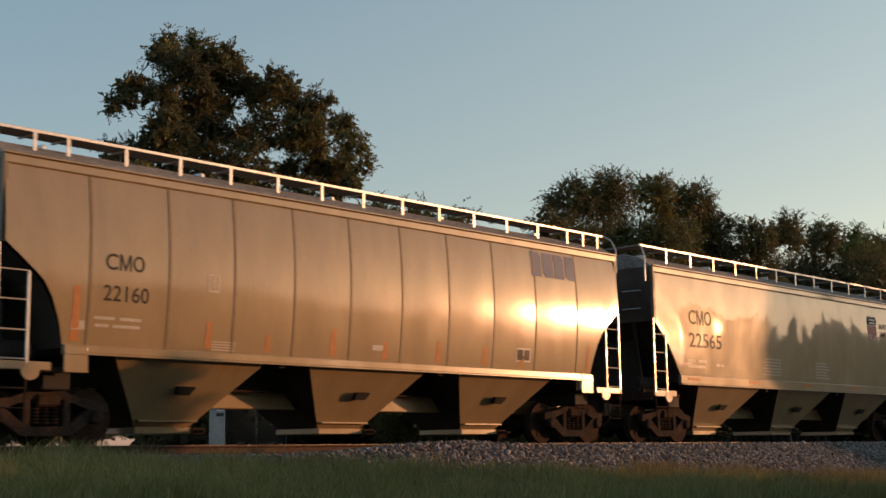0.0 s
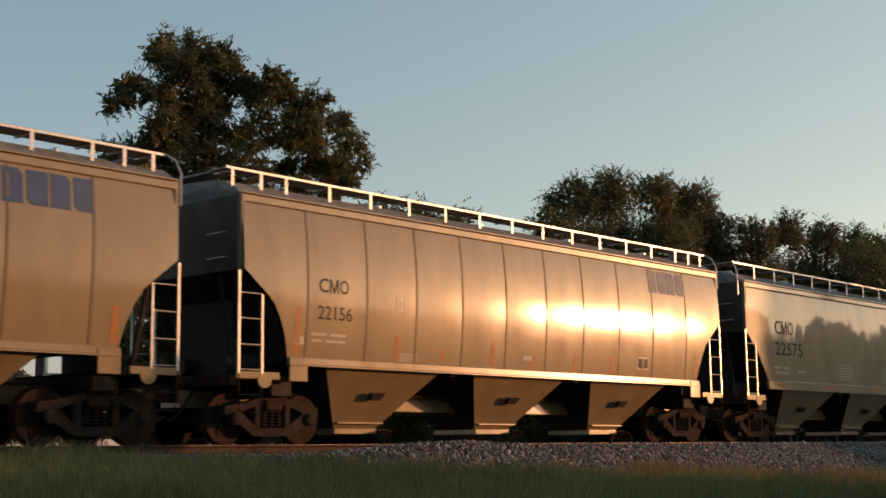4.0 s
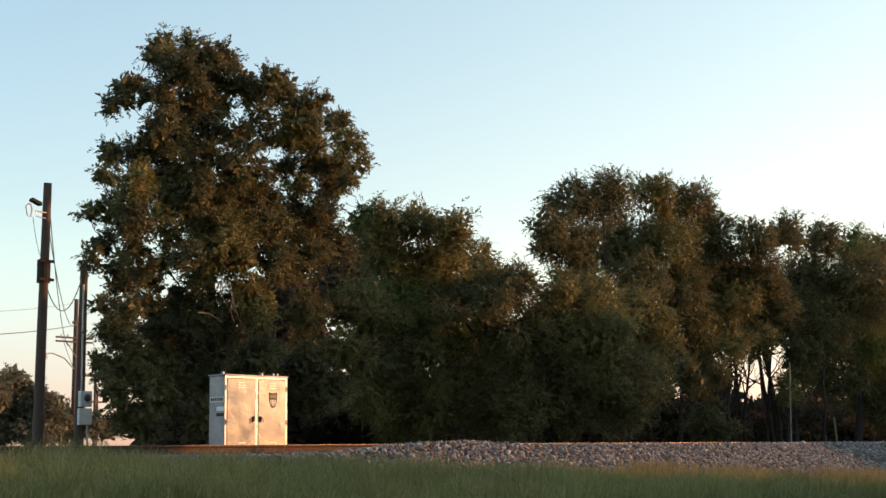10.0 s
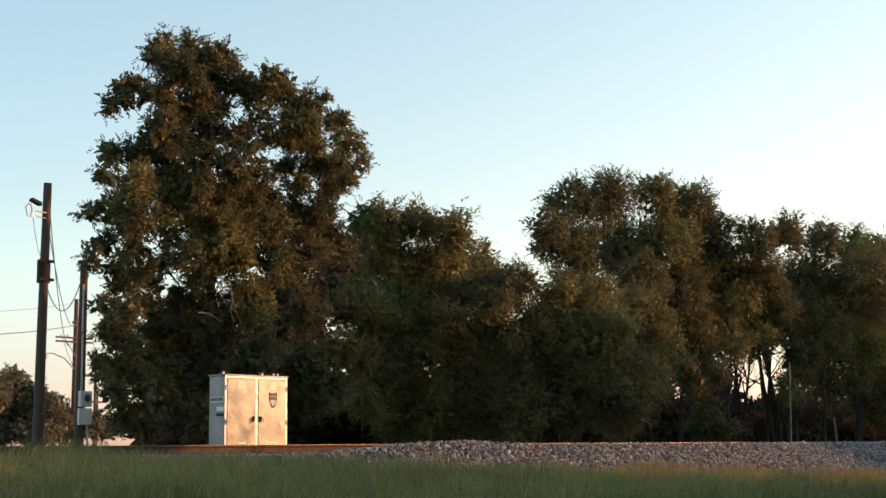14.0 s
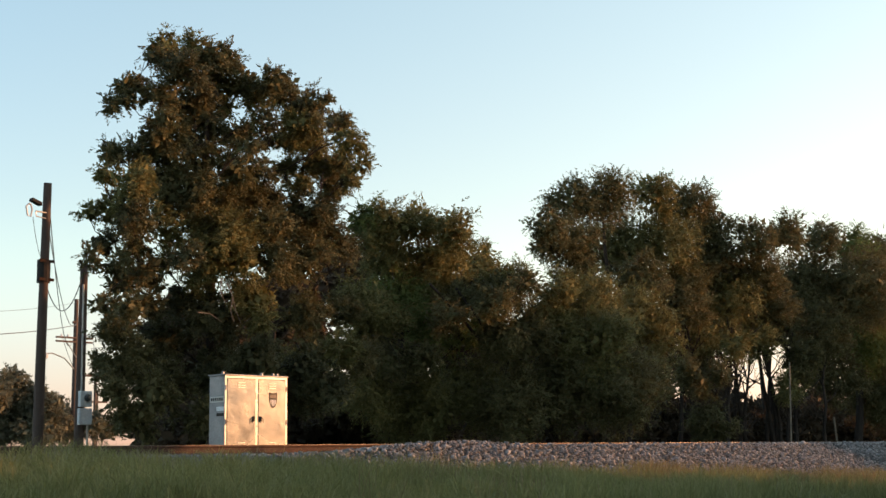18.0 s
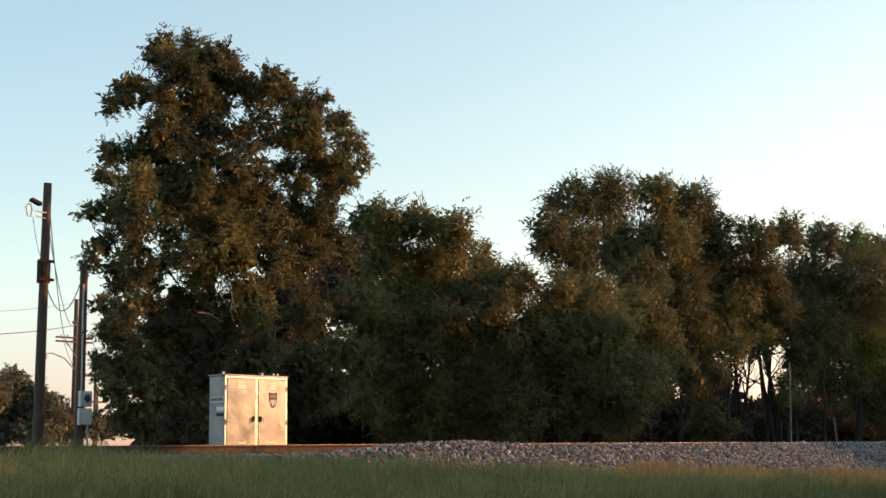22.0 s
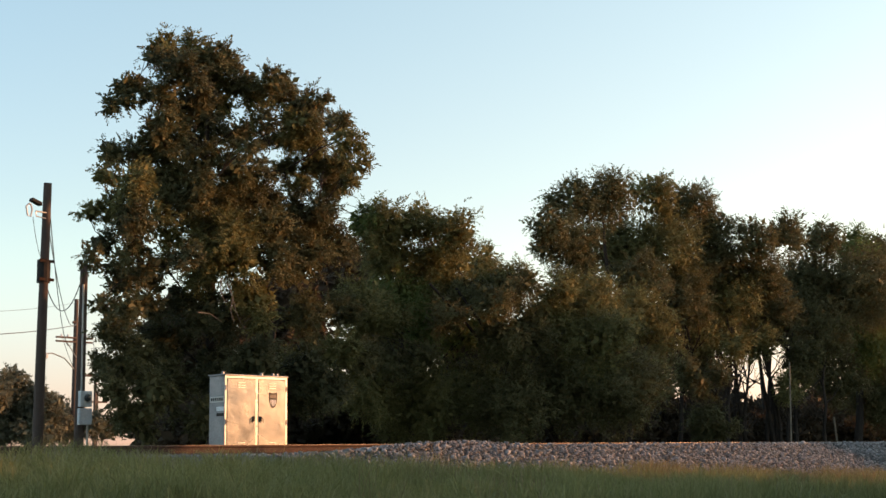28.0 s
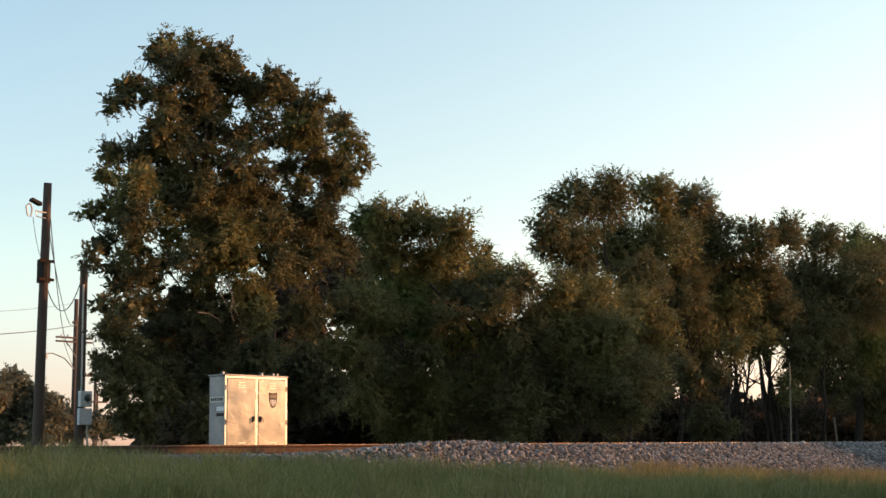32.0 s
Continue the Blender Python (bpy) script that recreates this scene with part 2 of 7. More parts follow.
GLASS = surface("cab_glass", (0.05, 0.055, 0.06), (0.06, 0.065, 0.07), 2, 0.05, 0.02)
GRAVEL = surface("roadside_gravel", (0.30, 0.27, 0.23), (0.22, 0.20, 0.17), 3, 0.95, bump=0.02, bump_scale=30, fine=(0.6, 1.2))


# ---- mesh building ----
class Build:
    """Collects vertices and faces of one part."""

    def __init__(self):
        self.v, self.f = [], []

    def add(self, verts, faces):
        k = len(self.v)
        self.v += [tuple(p) for p in verts]
        self.f += [tuple(i + k for i in q) for q in faces]
        return self

    def box(self, x0, x1, y0, y1, z0, z1, c=0.0):
        if c <= 0:
            return self.add([(x, y, z) for x in (x0, x1) for y in (y0, y1) for z in (z0, z1)],
                            [(0, 1, 3, 2), (4, 6, 7, 5), (0, 4, 5, 1), (2, 3, 7, 6), (0, 2, 6, 4), (1, 5, 7, 3)])
        bm = bmesh.new()
        bmesh.ops.create_cube(bm, size=1)
        for q in bm.verts:
            q.co = Vector(((x0 + x1) / 2 + q.co.x * (x1 - x0), (y0 + y1) / 2 + q.co.y * (y1 - y0), (z0 + z1) / 2 + q.co.z * (z1 - z0)))
        c = min(c, 0.45 * min(abs(x1 - x0), abs(y1 - y0), abs(z1 - z0)))
        bmesh.ops.bevel(bm, geom=bm.edges[:], offset=c, segments=1, affect="EDGES", profile=0.5)
        bm.verts.index_update()
        self.add([q.co for q in bm.verts], [[q.index for q in fc.verts] for fc in bm.faces])
        bm.free()
        return self

    def prism(self, outline, a, b, axis="y"):
        """A closed outline of 2D points, pushed from a to b along the axis."""
        put = {"y": lambda p, t: (p[0], t, p[1]), "x": lambda p, t: (t, p[0], p[1]), "z": lambda p, t: (p[0], p[1], t)}[axis]
        n = len(outline)
        return self.add([put(p, a) for p in outline] + [put(p, b) for p in outline],
                        [tuple(range(n)), tuple(range(2 * n - 1, n - 1, -1))] + [(i, i + n, (i + 1) % n + n, (i + 1) % n) for i in range(n)])

    def tube(self, points, r, n=8, r_end=None):
        """A round bar along a line of points."""
        pts = [Vector(p) for p in points]
        rings = []
        side = None
        for i, p in enumerate(pts):
            d = (pts[min(i + 1, len(pts) - 1)] - pts[max(i - 1, 0)]).normalized()
            if side is None:
                side = d.orthogonal().normalized()
            side = (side - d * side.dot(d)).normalized()
            other = d.cross(side)
            rad = r if r_end is None else r + (r_end - r) * i / (len(pts) - 1)
            rings += [p + (side * math.cos(2 * math.pi * k / n) + other * math.sin(2 * math.pi * k / n)) * rad for k in range(n)]
        m = len(pts)
        faces = [(i * n + k, i * n + (k + 1) % n, (i + 1) * n + (k + 1) % n, (i + 1) * n + k) for i in range(m - 1) for k in range(n)]
        return self.add(rings, faces + [tuple(range(n - 1, -1, -1)), tuple(range((m - 1) * n, m * n))])

    def lathe(self, profile, centre, axis="y", n=24):
        """A profile of (along, radius) turned about an axis through centre."""
        c = Vector(centre)
        vs = []
        for a, r in profile:
            for k in range(n):
                s, t = r * math.cos(2 * math.pi * k / n), r * math.sin(2 * math.pi * k / n)
                vs.append(c + Vector({"y": (s, a, t), "x": (a, s, t), "z": (s, t, a)}[axis]))
        m = len(profile)
        faces = [(i * n + k, i * n + (k + 1) % n, (i + 1) * n + (k + 1) % n, (i + 1) * n + k) for i in range(m - 1) for k in range(n)]
        return self.add(vs, faces + [tuple(range(n - 1, -1, -1)), tuple(range((m - 1) * n, m * n))])

    def mesh(self, name, mat, smooth=False):
        me = bpy.data.meshes.new(name)
        me.from_pydata(self.v, [], self.f)
        me.materials.append(mat)
        if smooth:
            me.shade_smooth()
            me.set_sharp_from_angle(angle=radians(35))
        me.update()
        return me


def fixed(me):
    """Turns the faces of a closed mesh outward."""
    bm = bmesh.new()
    bm.from_mesh(me)
    bmesh.ops.recalc_face_normals(bm, faces=bm.faces[:])
    bm.to_mesh(me)
    bm.free()
    return me


def part(name, build, mat, parent=None, label="", smooth=False, fix=True):
    me = build.mesh(name, mat, smooth)
    if fix and len(me.polygons) < 20000:
        fixed(me)
    ob = new(name, me)
    ob.parent = parent
    if label:
        tagged(ob, label)
    return ob


def thing(name, label, category, group="", kind=""):
    return tagged(new(name), label, category, group, kind)


def again(name, source, parent, m):
    """One more piece on the mesh of another."""
    ob = new(name, source.data)
    ob.parent = parent
    ob.matrix_basis = m
    return ob


def lettering(name, text, x, z, height, width, mat, parent, surf, label="", weight=0.004):
    """Flat built-in letters, standing upright on a side that surf(x, z) gives; read from -y."""
    cu = bpy.data.curves.new(name, "FONT")
    cu.body, cu.resolution_u, cu.offset = text, 3, weight
    tmp = bpy.data.objects.new(name, cu)
    scene.collection.objects.link(tmp)
    me = bpy.data.meshes.new_from_object(tmp.evaluated_get(bpy.context.evaluated_depsgraph_get()))
    bpy.data.objects.remove(tmp)
    xs = [v.co.x for v in me.vertices]
    ys = [v.co.y for v in me.vertices]
    for v in me.vertices:
        px = x + (v.co.x - min(xs)) / (max(xs) - min(xs)) * width
        pz = z + (v.co.y - min(ys)) / (max(ys) - min(ys)) * height
        v.co = (px, surf(px, pz) - 0.006, pz)
    me.materials.clear()
    me.materials.append(mat)
    ob = new(name, me)
    ob.parent = parent
    return tagged(ob, label) if label else ob


def decal(name, outline, mat, parent, surf, label="", proud=0.005):
    """A thin painted patch of an outline of (x, z) points on a side."""
    b = Build()
    n = len(outline)
    b.add([(px, surf(px, pz) - proud, pz) for px, pz in outline] + [(px, surf(px, pz) - 0.001, pz) for px, pz in outline],
          [tuple(range(n))] + [(i, i + n, (i + 1) % n + n, (i + 1) % n) for i in range(n)])
    return part(name, b, mat, parent, label, fix=False)


def strip(x0, x1, z0, z1, n=1):
    return [(x0, z0), (x1, z0), (x1, z1), (x0, z1)]


# ---- ground and track bed ----
def smooth_step(a, b, t):
    t = max(0.0, min(1.0, (t - a) / (b - a)))
    return t * t * (3 - 2 * t)


def verge(x):
    """Height of the grass verge beside the ballast: it falls away along the track."""
    return 1.36 - 0.031 * (max(4.0, min(44.0, x)) - 10)


def ground_z(x, y):
    near = verge(x) - 0.05 * max(0.0, min(16.0, 16.3 - y)) + 0.05 * noise.noise((x * 0.35, y * 0.35, 0))
    return near + (1.2 - near) * smooth_step(TY + 1, TY + 3.5, y)


def shoulder(x):
    return RZ - 0.23 + 0.16 * smooth_step(15.5, 20, x) + 0.08 * math.exp(-((x - 20.8) / 1.7) ** 2)


def bed_z(x, y):
    d = TY - y
    top = shoulder(x) if d > 0 else RZ - 0.2
    if abs(d) < 1.4:
        return RZ - 0.22
    if abs(d) < 1.95:
        return RZ - 0.22 + (top - RZ + 0.22) * smooth_step(1.4, 1.7, abs(d))
    return top - (abs(d) - 1.95) * 0.55


def steps(lo, hi, near_lo, near_hi, fine, far):
    out, t = [], near_lo
    while t < near_hi:
        out.append(t)
        t += fine
    out.append(near_hi)
    d = far
    while out[-1] < hi:
        out.append(min(hi, out[-1] + d))
        d *= 1.6
    d = far
    while out[0] > lo:
        out.insert(0, max(lo, out[0] - d))
        d *= 1.6
    return out


def sheet(name, xs, ys, height, mat, label, category):
    b = Build()
    b.v = [(x, y, height(x, y)) for x in xs for y in ys]
    n = len(ys)
    b.f = [(i * n + j, (i + 1) * n + j, (i + 1) * n + j + 1, i * n + j + 1) for i in range(len(xs) - 1) for j in range(n - 1)]
    ob = part(name, b, mat, smooth=True, fix=False)
    return tagged(ob, label, category, kind="structure")


sheet("ground", steps(-2600, 2600, -20, 100, 1.0, 3), steps(-2600, 2600, -4, 48, 0.8, 2), ground_z, GROUND,
      "rough grassy verge and field sloping up to the railway", "ground")
bed = sheet("ballast_bed", steps(-700, 700, -5, 75, 0.5, 4), [TY - 4.6 + 0.2 * i for i in range(47)], bed_z, BEDDING,
            "grey crushed stone ballast bank under the track", "ballast")

rail_profile = [(-0.07, -0.18), (0.07, -0.18), (0.07, -0.165), (0.012, -0.14), (0.012, -0.05), (0.036, -0.035), (0.036, -0.004),
                (-0.036, -0.004), (-0.036, -0.035), (-0.012, -0.05), (-0.012, -0.14), (-0.07, -0.165)]
track = tagged(thing("track", "single track of rusty steel rails on wooden ties in ballast", "railway track"), kind="structure")
for s in (-0.755, 0.755):
    rl = part("rail", Build().prism([(TY + s + p[0], RZ + p[1]) for p in rail_profile], -700, 700, "x"), RAIL, track)
    part("rail_head", Build().box(-700, 700, TY + s - 0.033, TY + s + 0.033, RZ - 0.004, RZ), RAILTOP, rl, "shiny worn running surface of the rail")
tie0 = part("tie", Build().box(-0.115, 0.115, -1.3, 1.3, -0.17, 0, 0.012), TIE, track)
tie0.matrix_basis = pose(0, TY, RZ - 0.18)
for i in range(1, 130):
    again("tie", tie0, track, pose(-6 + i * 0.53, TY + 0.04 * math.sin(i * 7.3), RZ - 0.182 + 0.008 * math.sin(i * 3.1), 0, 0, 1.2 * math.sin(i * 5.7)))
plate0 = part("tie_plate", Build().box(-0.1, 0.1, -0.17, 0.17, 0, 0.016, 0.004), RUST, track)
plate0.matrix_basis = pose(0, TY - 0.755, RZ - 0.182)
for i in range(24, 60):
    again("tie_plate", plate0, track, pose(-6 + i * 0.53, TY - 0.755, RZ - 0.182))


def scatter_mesh(name, verts, faces_per, mat, label, category, kind="stuff", parent=None):
    """verts: array (count, corners, 3); faces_per: corner indices of one piece."""
    count, k = verts.shape[:2]
    me = bpy.data.meshes.new(name)
    me.vertices.add(count * k)
    me.vertices.foreach_set("co", verts.reshape(-1).astype(np.float32))
    flat = np.concatenate([np.array(f) for f in faces_per])
    loops = (np.arange(count)[:, None] * k + flat[None, :]).reshape(-1)
    sizes = np.array([len(f) for f in faces_per])
    me.loops.add(len(loops))
    me.loops.foreach_set("vertex_index", loops.astype(np.int32))
    me.polygons.add(count * len(sizes))
    starts = np.concatenate([[0], np.cumsum(np.tile(sizes, count))[:-1]])
    me.polygons.foreach_set("loop_start", starts.astype(np.int32))
    me.materials.append(mat)
    me.update(calc_edges=True)
    ob = new(name, me)
    ob.parent = parent
    return tagged(ob, label, category, kind=kind)


rng = np.random.default_rng(11)


def stones(count, x0, x1, dy0, dy1, size):
    """Broken stones lying on the bank."""
    xs = x0 + (x1 - x0) * rng.random(count) ** 1.25
    ys = TY - (dy0 + (dy1 - dy0) * rng.random(count))
    keep = np.array([bed_z(x, y) > ground_z(x, y) - 0.03 for x, y in zip(xs, ys)])
    xs, ys = xs[keep], ys[keep]
    zs = np.array([bed_z(x, y) for x, y in zip(xs, ys)])
    base = np.array([(1, 0, 0), (-1, 0, 0), (0, 1, 0), (0, -1, 0), (0, 0, 1), (0, 0, -1)], float)
    n = len(xs)
    v = base[None] * (0.6 + 0.8 * rng.random((n, 6, 3))) + 0.35 * (rng.random((n, 6, 3)) - 0.5)
    a = rng.random(n) * 6.28
    r = np.stack([np.stack([np.cos(a), -np.sin(a), 0 * a], -1), np.stack([np.sin(a), np.cos(a), 0 * a], -1), np.stack([0 * a, 0 * a, 1 + 0 * a], -1)], 1)
    tilt = (rng.random(n) - 0.5) * 1.8
    r2 = np.stack([np.stack([np.cos(tilt), 0 * a, np.sin(tilt)], -1), np.stack([0 * a, 1 + 0 * a, 0 * a], -1), np.stack([-np.sin(tilt), 0 * a, np.cos(tilt)], -1)], 1)
    s = size * (0.6 + 0.9 * rng.random(n) ** 2)
    v = np.einsum("nij,njk->nik", v * np.array([1.25, 1.0, 0.75]), r @ r2) * s[:, None, None]
    v += np.stack([xs, ys, zs + s * 0.25], -1)[:, None, :]
    return v


scatter_mesh("ballast_stones", np.concatenate([stones(52000, 8, 60, 0.95, 4.2, 0.032), stones(11000, 10, 55, 0.9, 3.9, 0.050)]),
             [(0, 2, 4), (2, 1, 4), (1, 3, 4), (3, 0, 4), (2, 0, 5), (1, 2, 5), (3, 1, 5), (0, 3, 5)],
             STONE, "loose grey and pinkish crushed stones on the track bank", "stones")


def patch(x, y, f, seed):
    return noise.noise((x * f, y * f, seed))


def blades(xs, ys, height, width, lean, lift=0.0):
    """Bent grass blades standing on the ground."""
    n = len(xs)
    z = np.array([max(ground_z(x, y), bed_z(x, y) if abs(y - TY) < 4.6 else -9) for x, y in zip(xs, ys)]) - 0.02 + lift
    a = rng.random(n) * 6.28
    swell = np.array([0.5 + patch(x, y, 0.7, 15) + 0.5 * patch(x, y, 2.2, 16) for x, y in zip(xs, ys)])
    h = height * (0.45 + 0.9 * rng.random(n)) * (0.55 + 0.95 * np.clip(swell, 0, 1))
    w = width * (0.6 + 0.8 * rng.random(n)) / 2
    side = np.stack([np.cos(a), np.sin(a), 0 * a], -1) * w[:, None]
    la = rng.random(n) * 6.28
    lv = np.stack([np.cos(la), np.sin(la), 0 * a], -1) * (h * lean * rng.random(n))[:, None]
    p = np.stack([xs, ys, z], -1)
    up = np.stack([0 * h, 0 * h, h], -1)
    mid = p + up * 0.6 + lv * 0.4
    tip = p + up * (1 - 0.15 * lean) + lv
    return np.stack([p - side, p + side, mid + side * 0.8, tip, mid - side * 0.8], 1)


def verge_points(count, y0, y1, a0=29.0, a1=68.0, want=None):
    """Points of the verge spread by bearing and distance."""
    y = y0 + (y1 - y0) * rng.random(count)
    x = y * np.tan(np.radians(a0 + (a1 - a0) * rng.random(count)))
    keep = np.array([bed_z(p, q) < ground_z(p, q) + 0.10 for p, q in zip(x, y)])
    if want is not None:
        keep &= np.array([want(p, q) for p, q in zip(x, y)])
    return x[keep], y[keep]


BLADE = [(0, 1, 2, 4), (4, 2, 3)]
gx, gy = verge_points(120000, 7.0, 18.6, want=lambda x, y: patch(x, y, 0.9, 1) + 0.6 * patch(x, y, 2.7, 2) > -0.32)
scatter_mesh("grass", blades(gx, gy, 0.09, 0.011, 1.1), BLADE, GRASS, "short green grass on the railway verge", "grass")
gx, gy = verge_points(90000, 8.0, 18.2, want=lambda x, y: patch(x, y, 0.5, 3) + 0.7 * patch(x, y, 1.7, 6) + 0.4 * patch(x, y, 4.0, 9) > 0.1)
scatter_mesh("tall_grass", blades(gx, gy, 0.29, 0.010, 1.1), BLADE, GRASS, "tufts of longer green grass on the verge", "grass")
gx, gy = verge_points(16000, 9.0, 17.4, 44, 68, want=lambda x, y: patch(x, y, 0.8, 12) + 0.5 * patch(x, y, 2.5, 13) > 0.42 - 0.012 * (x - 10))
scatter_mesh("seed_grass", blades(gx, gy, 0.36, 0.008, 0.6), BLADE, STRAW, "thin pale seeding grass stalks on the verge", "grass")
gx, gy = verge_points(60000, 9.5, 17.6, 56, 67.5, want=lambda x, y: patch(x, y, 0.5, 8) + 0.6 * patch(x, y, 2.0, 4) + 0.22 * (y - 14.8) + 0.08 * (x - 31) > 0.1)
scatter_mesh("dry_grass", blades(gx, gy, 0.30, 0.012, 0.9), BLADE, STRAW, "dry orange-brown grass along the foot of the ballast", "grass")
gx, gy = verge_points(8000, 15.2, 18.3, 29, 50, want=lambda x, y: patch(x, y, 1.1, 5) > 0.06)
scatter_mesh("weed_stalks", blades(gx, gy, 0.27, 0.007, 0.6), BLADE, WEED, "pale dry weed stalks beside the rail", "weeds")
gv = Build()
for k in range(26):
    gv.add([(4.55 + 0.5 * math.cos(k * 0.2417) * (1 + 0.15 * math.sin(k * 3)), 8.5 + 0.35 * math.sin(k * 0.2417) * (1 + 0.15 * math.cos(k * 5)), 0)], [])
gv.v = [(x, y, ground_z(x, y) + 0.06) for x, y, _ in gv.v]
gv.f = [tuple(range(26))]
tagged(part("gravel_patch", gv, GRAVEL, fix=False), "bare patch of pale gravel in the grass", "gravel", kind="structure")


# ---- trees ----
def leaves(centres, radii, per, size, droop, gen, inner):
    """Pointed leaves in two rows along drooping sprays; the sprays stand in tufts on the outside of the lobes."""
    out = []
    k = 12
    row = np.where(np.arange(k) % 2 == 0, 1.0, -1.0)[None, :, None]
    t = ((np.arange(k) + 0.5) / k)[None, :, None]
    for c, r in zip(centres, radii):
        ntuft = max(9, int(20 * r * r))
        u = gen.normal(size=(ntuft, 3)) + np.array([0, 0, 0.15])
        u /= np.linalg.norm(u, axis=1)[:, None]
        tuft = c + u * (r * (0.28 + 0.67 * gen.random(ntuft) ** 0.6))[:, None] * np.array([1.1, 1.0, 0.95])
        rt = 0.40 * r ** 0.5
        nsp = max(10, int(per * r * r / k))
        pick = gen.integers(0, ntuft, nsp)
        p = tuft[pick] + gen.normal(size=(nsp, 3)) * rt * 0.42
        d = u[pick] * 0.55 + gen.normal(size=(nsp, 3)) * 0.62
        d[:, 2] -= droop * 0.5
        d /= np.linalg.norm(d, axis=1)[:, None]
        length = rt * (0.65 + 0.75 * gen.random(nsp))
        q = p[:, None, :] + d[:, None, :] * (length[:, None, None] * t)
        q[:, :, 2] -= (droop * 0.45 * length)[:, None] * t[:, :, 0] ** 2
        q += gen.normal(size=(nsp, k, 3)) * size * 0.12
        side = np.cross(d, np.array([0.0, 0.0, 1.0]) + gen.normal(size=(nsp, 3)) * 0.25)
        side /= np.linalg.norm(side, axis=1)[:, None] + 1e-6
        a = d[:, None, :] * 0.75 + side[:, None, :] * row * 0.6 + gen.normal(size=(nsp, k, 3)) * 0.25
        a /= np.linalg.norm(a, axis=2)[:, :, None]
        face = u[pick] * 0.8 + (p - tuft[pick]) / rt * 0.6 + np.array([0, 0, 0.45])
        b = np.cross(a, face[:, None, :] + gen.normal(size=(nsp, k, 3)) * 0.4)
        b /= np.linalg.norm(b, axis=2)[:, :, None] + 1e-6
        s = size * (0.75 + 0.5 * gen.random((nsp, k, 1))) * (1.1 - 0.4 * t)
        out.append(np.stack([q, q + a * s * 0.5 + b * s * 0.2, q + a * s, q + a * s * 0.5 - b * s * 0.2], 2).reshape(-1, 4, 3))
        # larger leaves fill the inside of the lobe
        ni = int(inner * r * r)
        u = gen.normal(size=(ni, 3))
        u /= np.linalg.norm(u, axis=1)[:, None]
        q = c + u * (r * 0.80 * gen.random(ni) ** 0.4)[:, None]
        a, b = gen.normal(size=(ni, 3)), u + gen.normal(size=(ni, 3)) * 0.5
        a /= np.linalg.norm(a, axis=1)[:, None]
        b = np.cross(a, b)
        b /= np.linalg.norm(b, axis=1)[:, None] + 1e-6
        s = size * 2.2 * (0.7 + 0.6 * gen.random((ni, 1)))
        out.append(np.stack([q, q + a * s * 0.5 + b * s * 0.3, q + a * s, q + a * s * 0.5 - b * s * 0.3], 1))
    return np.concatenate(out)


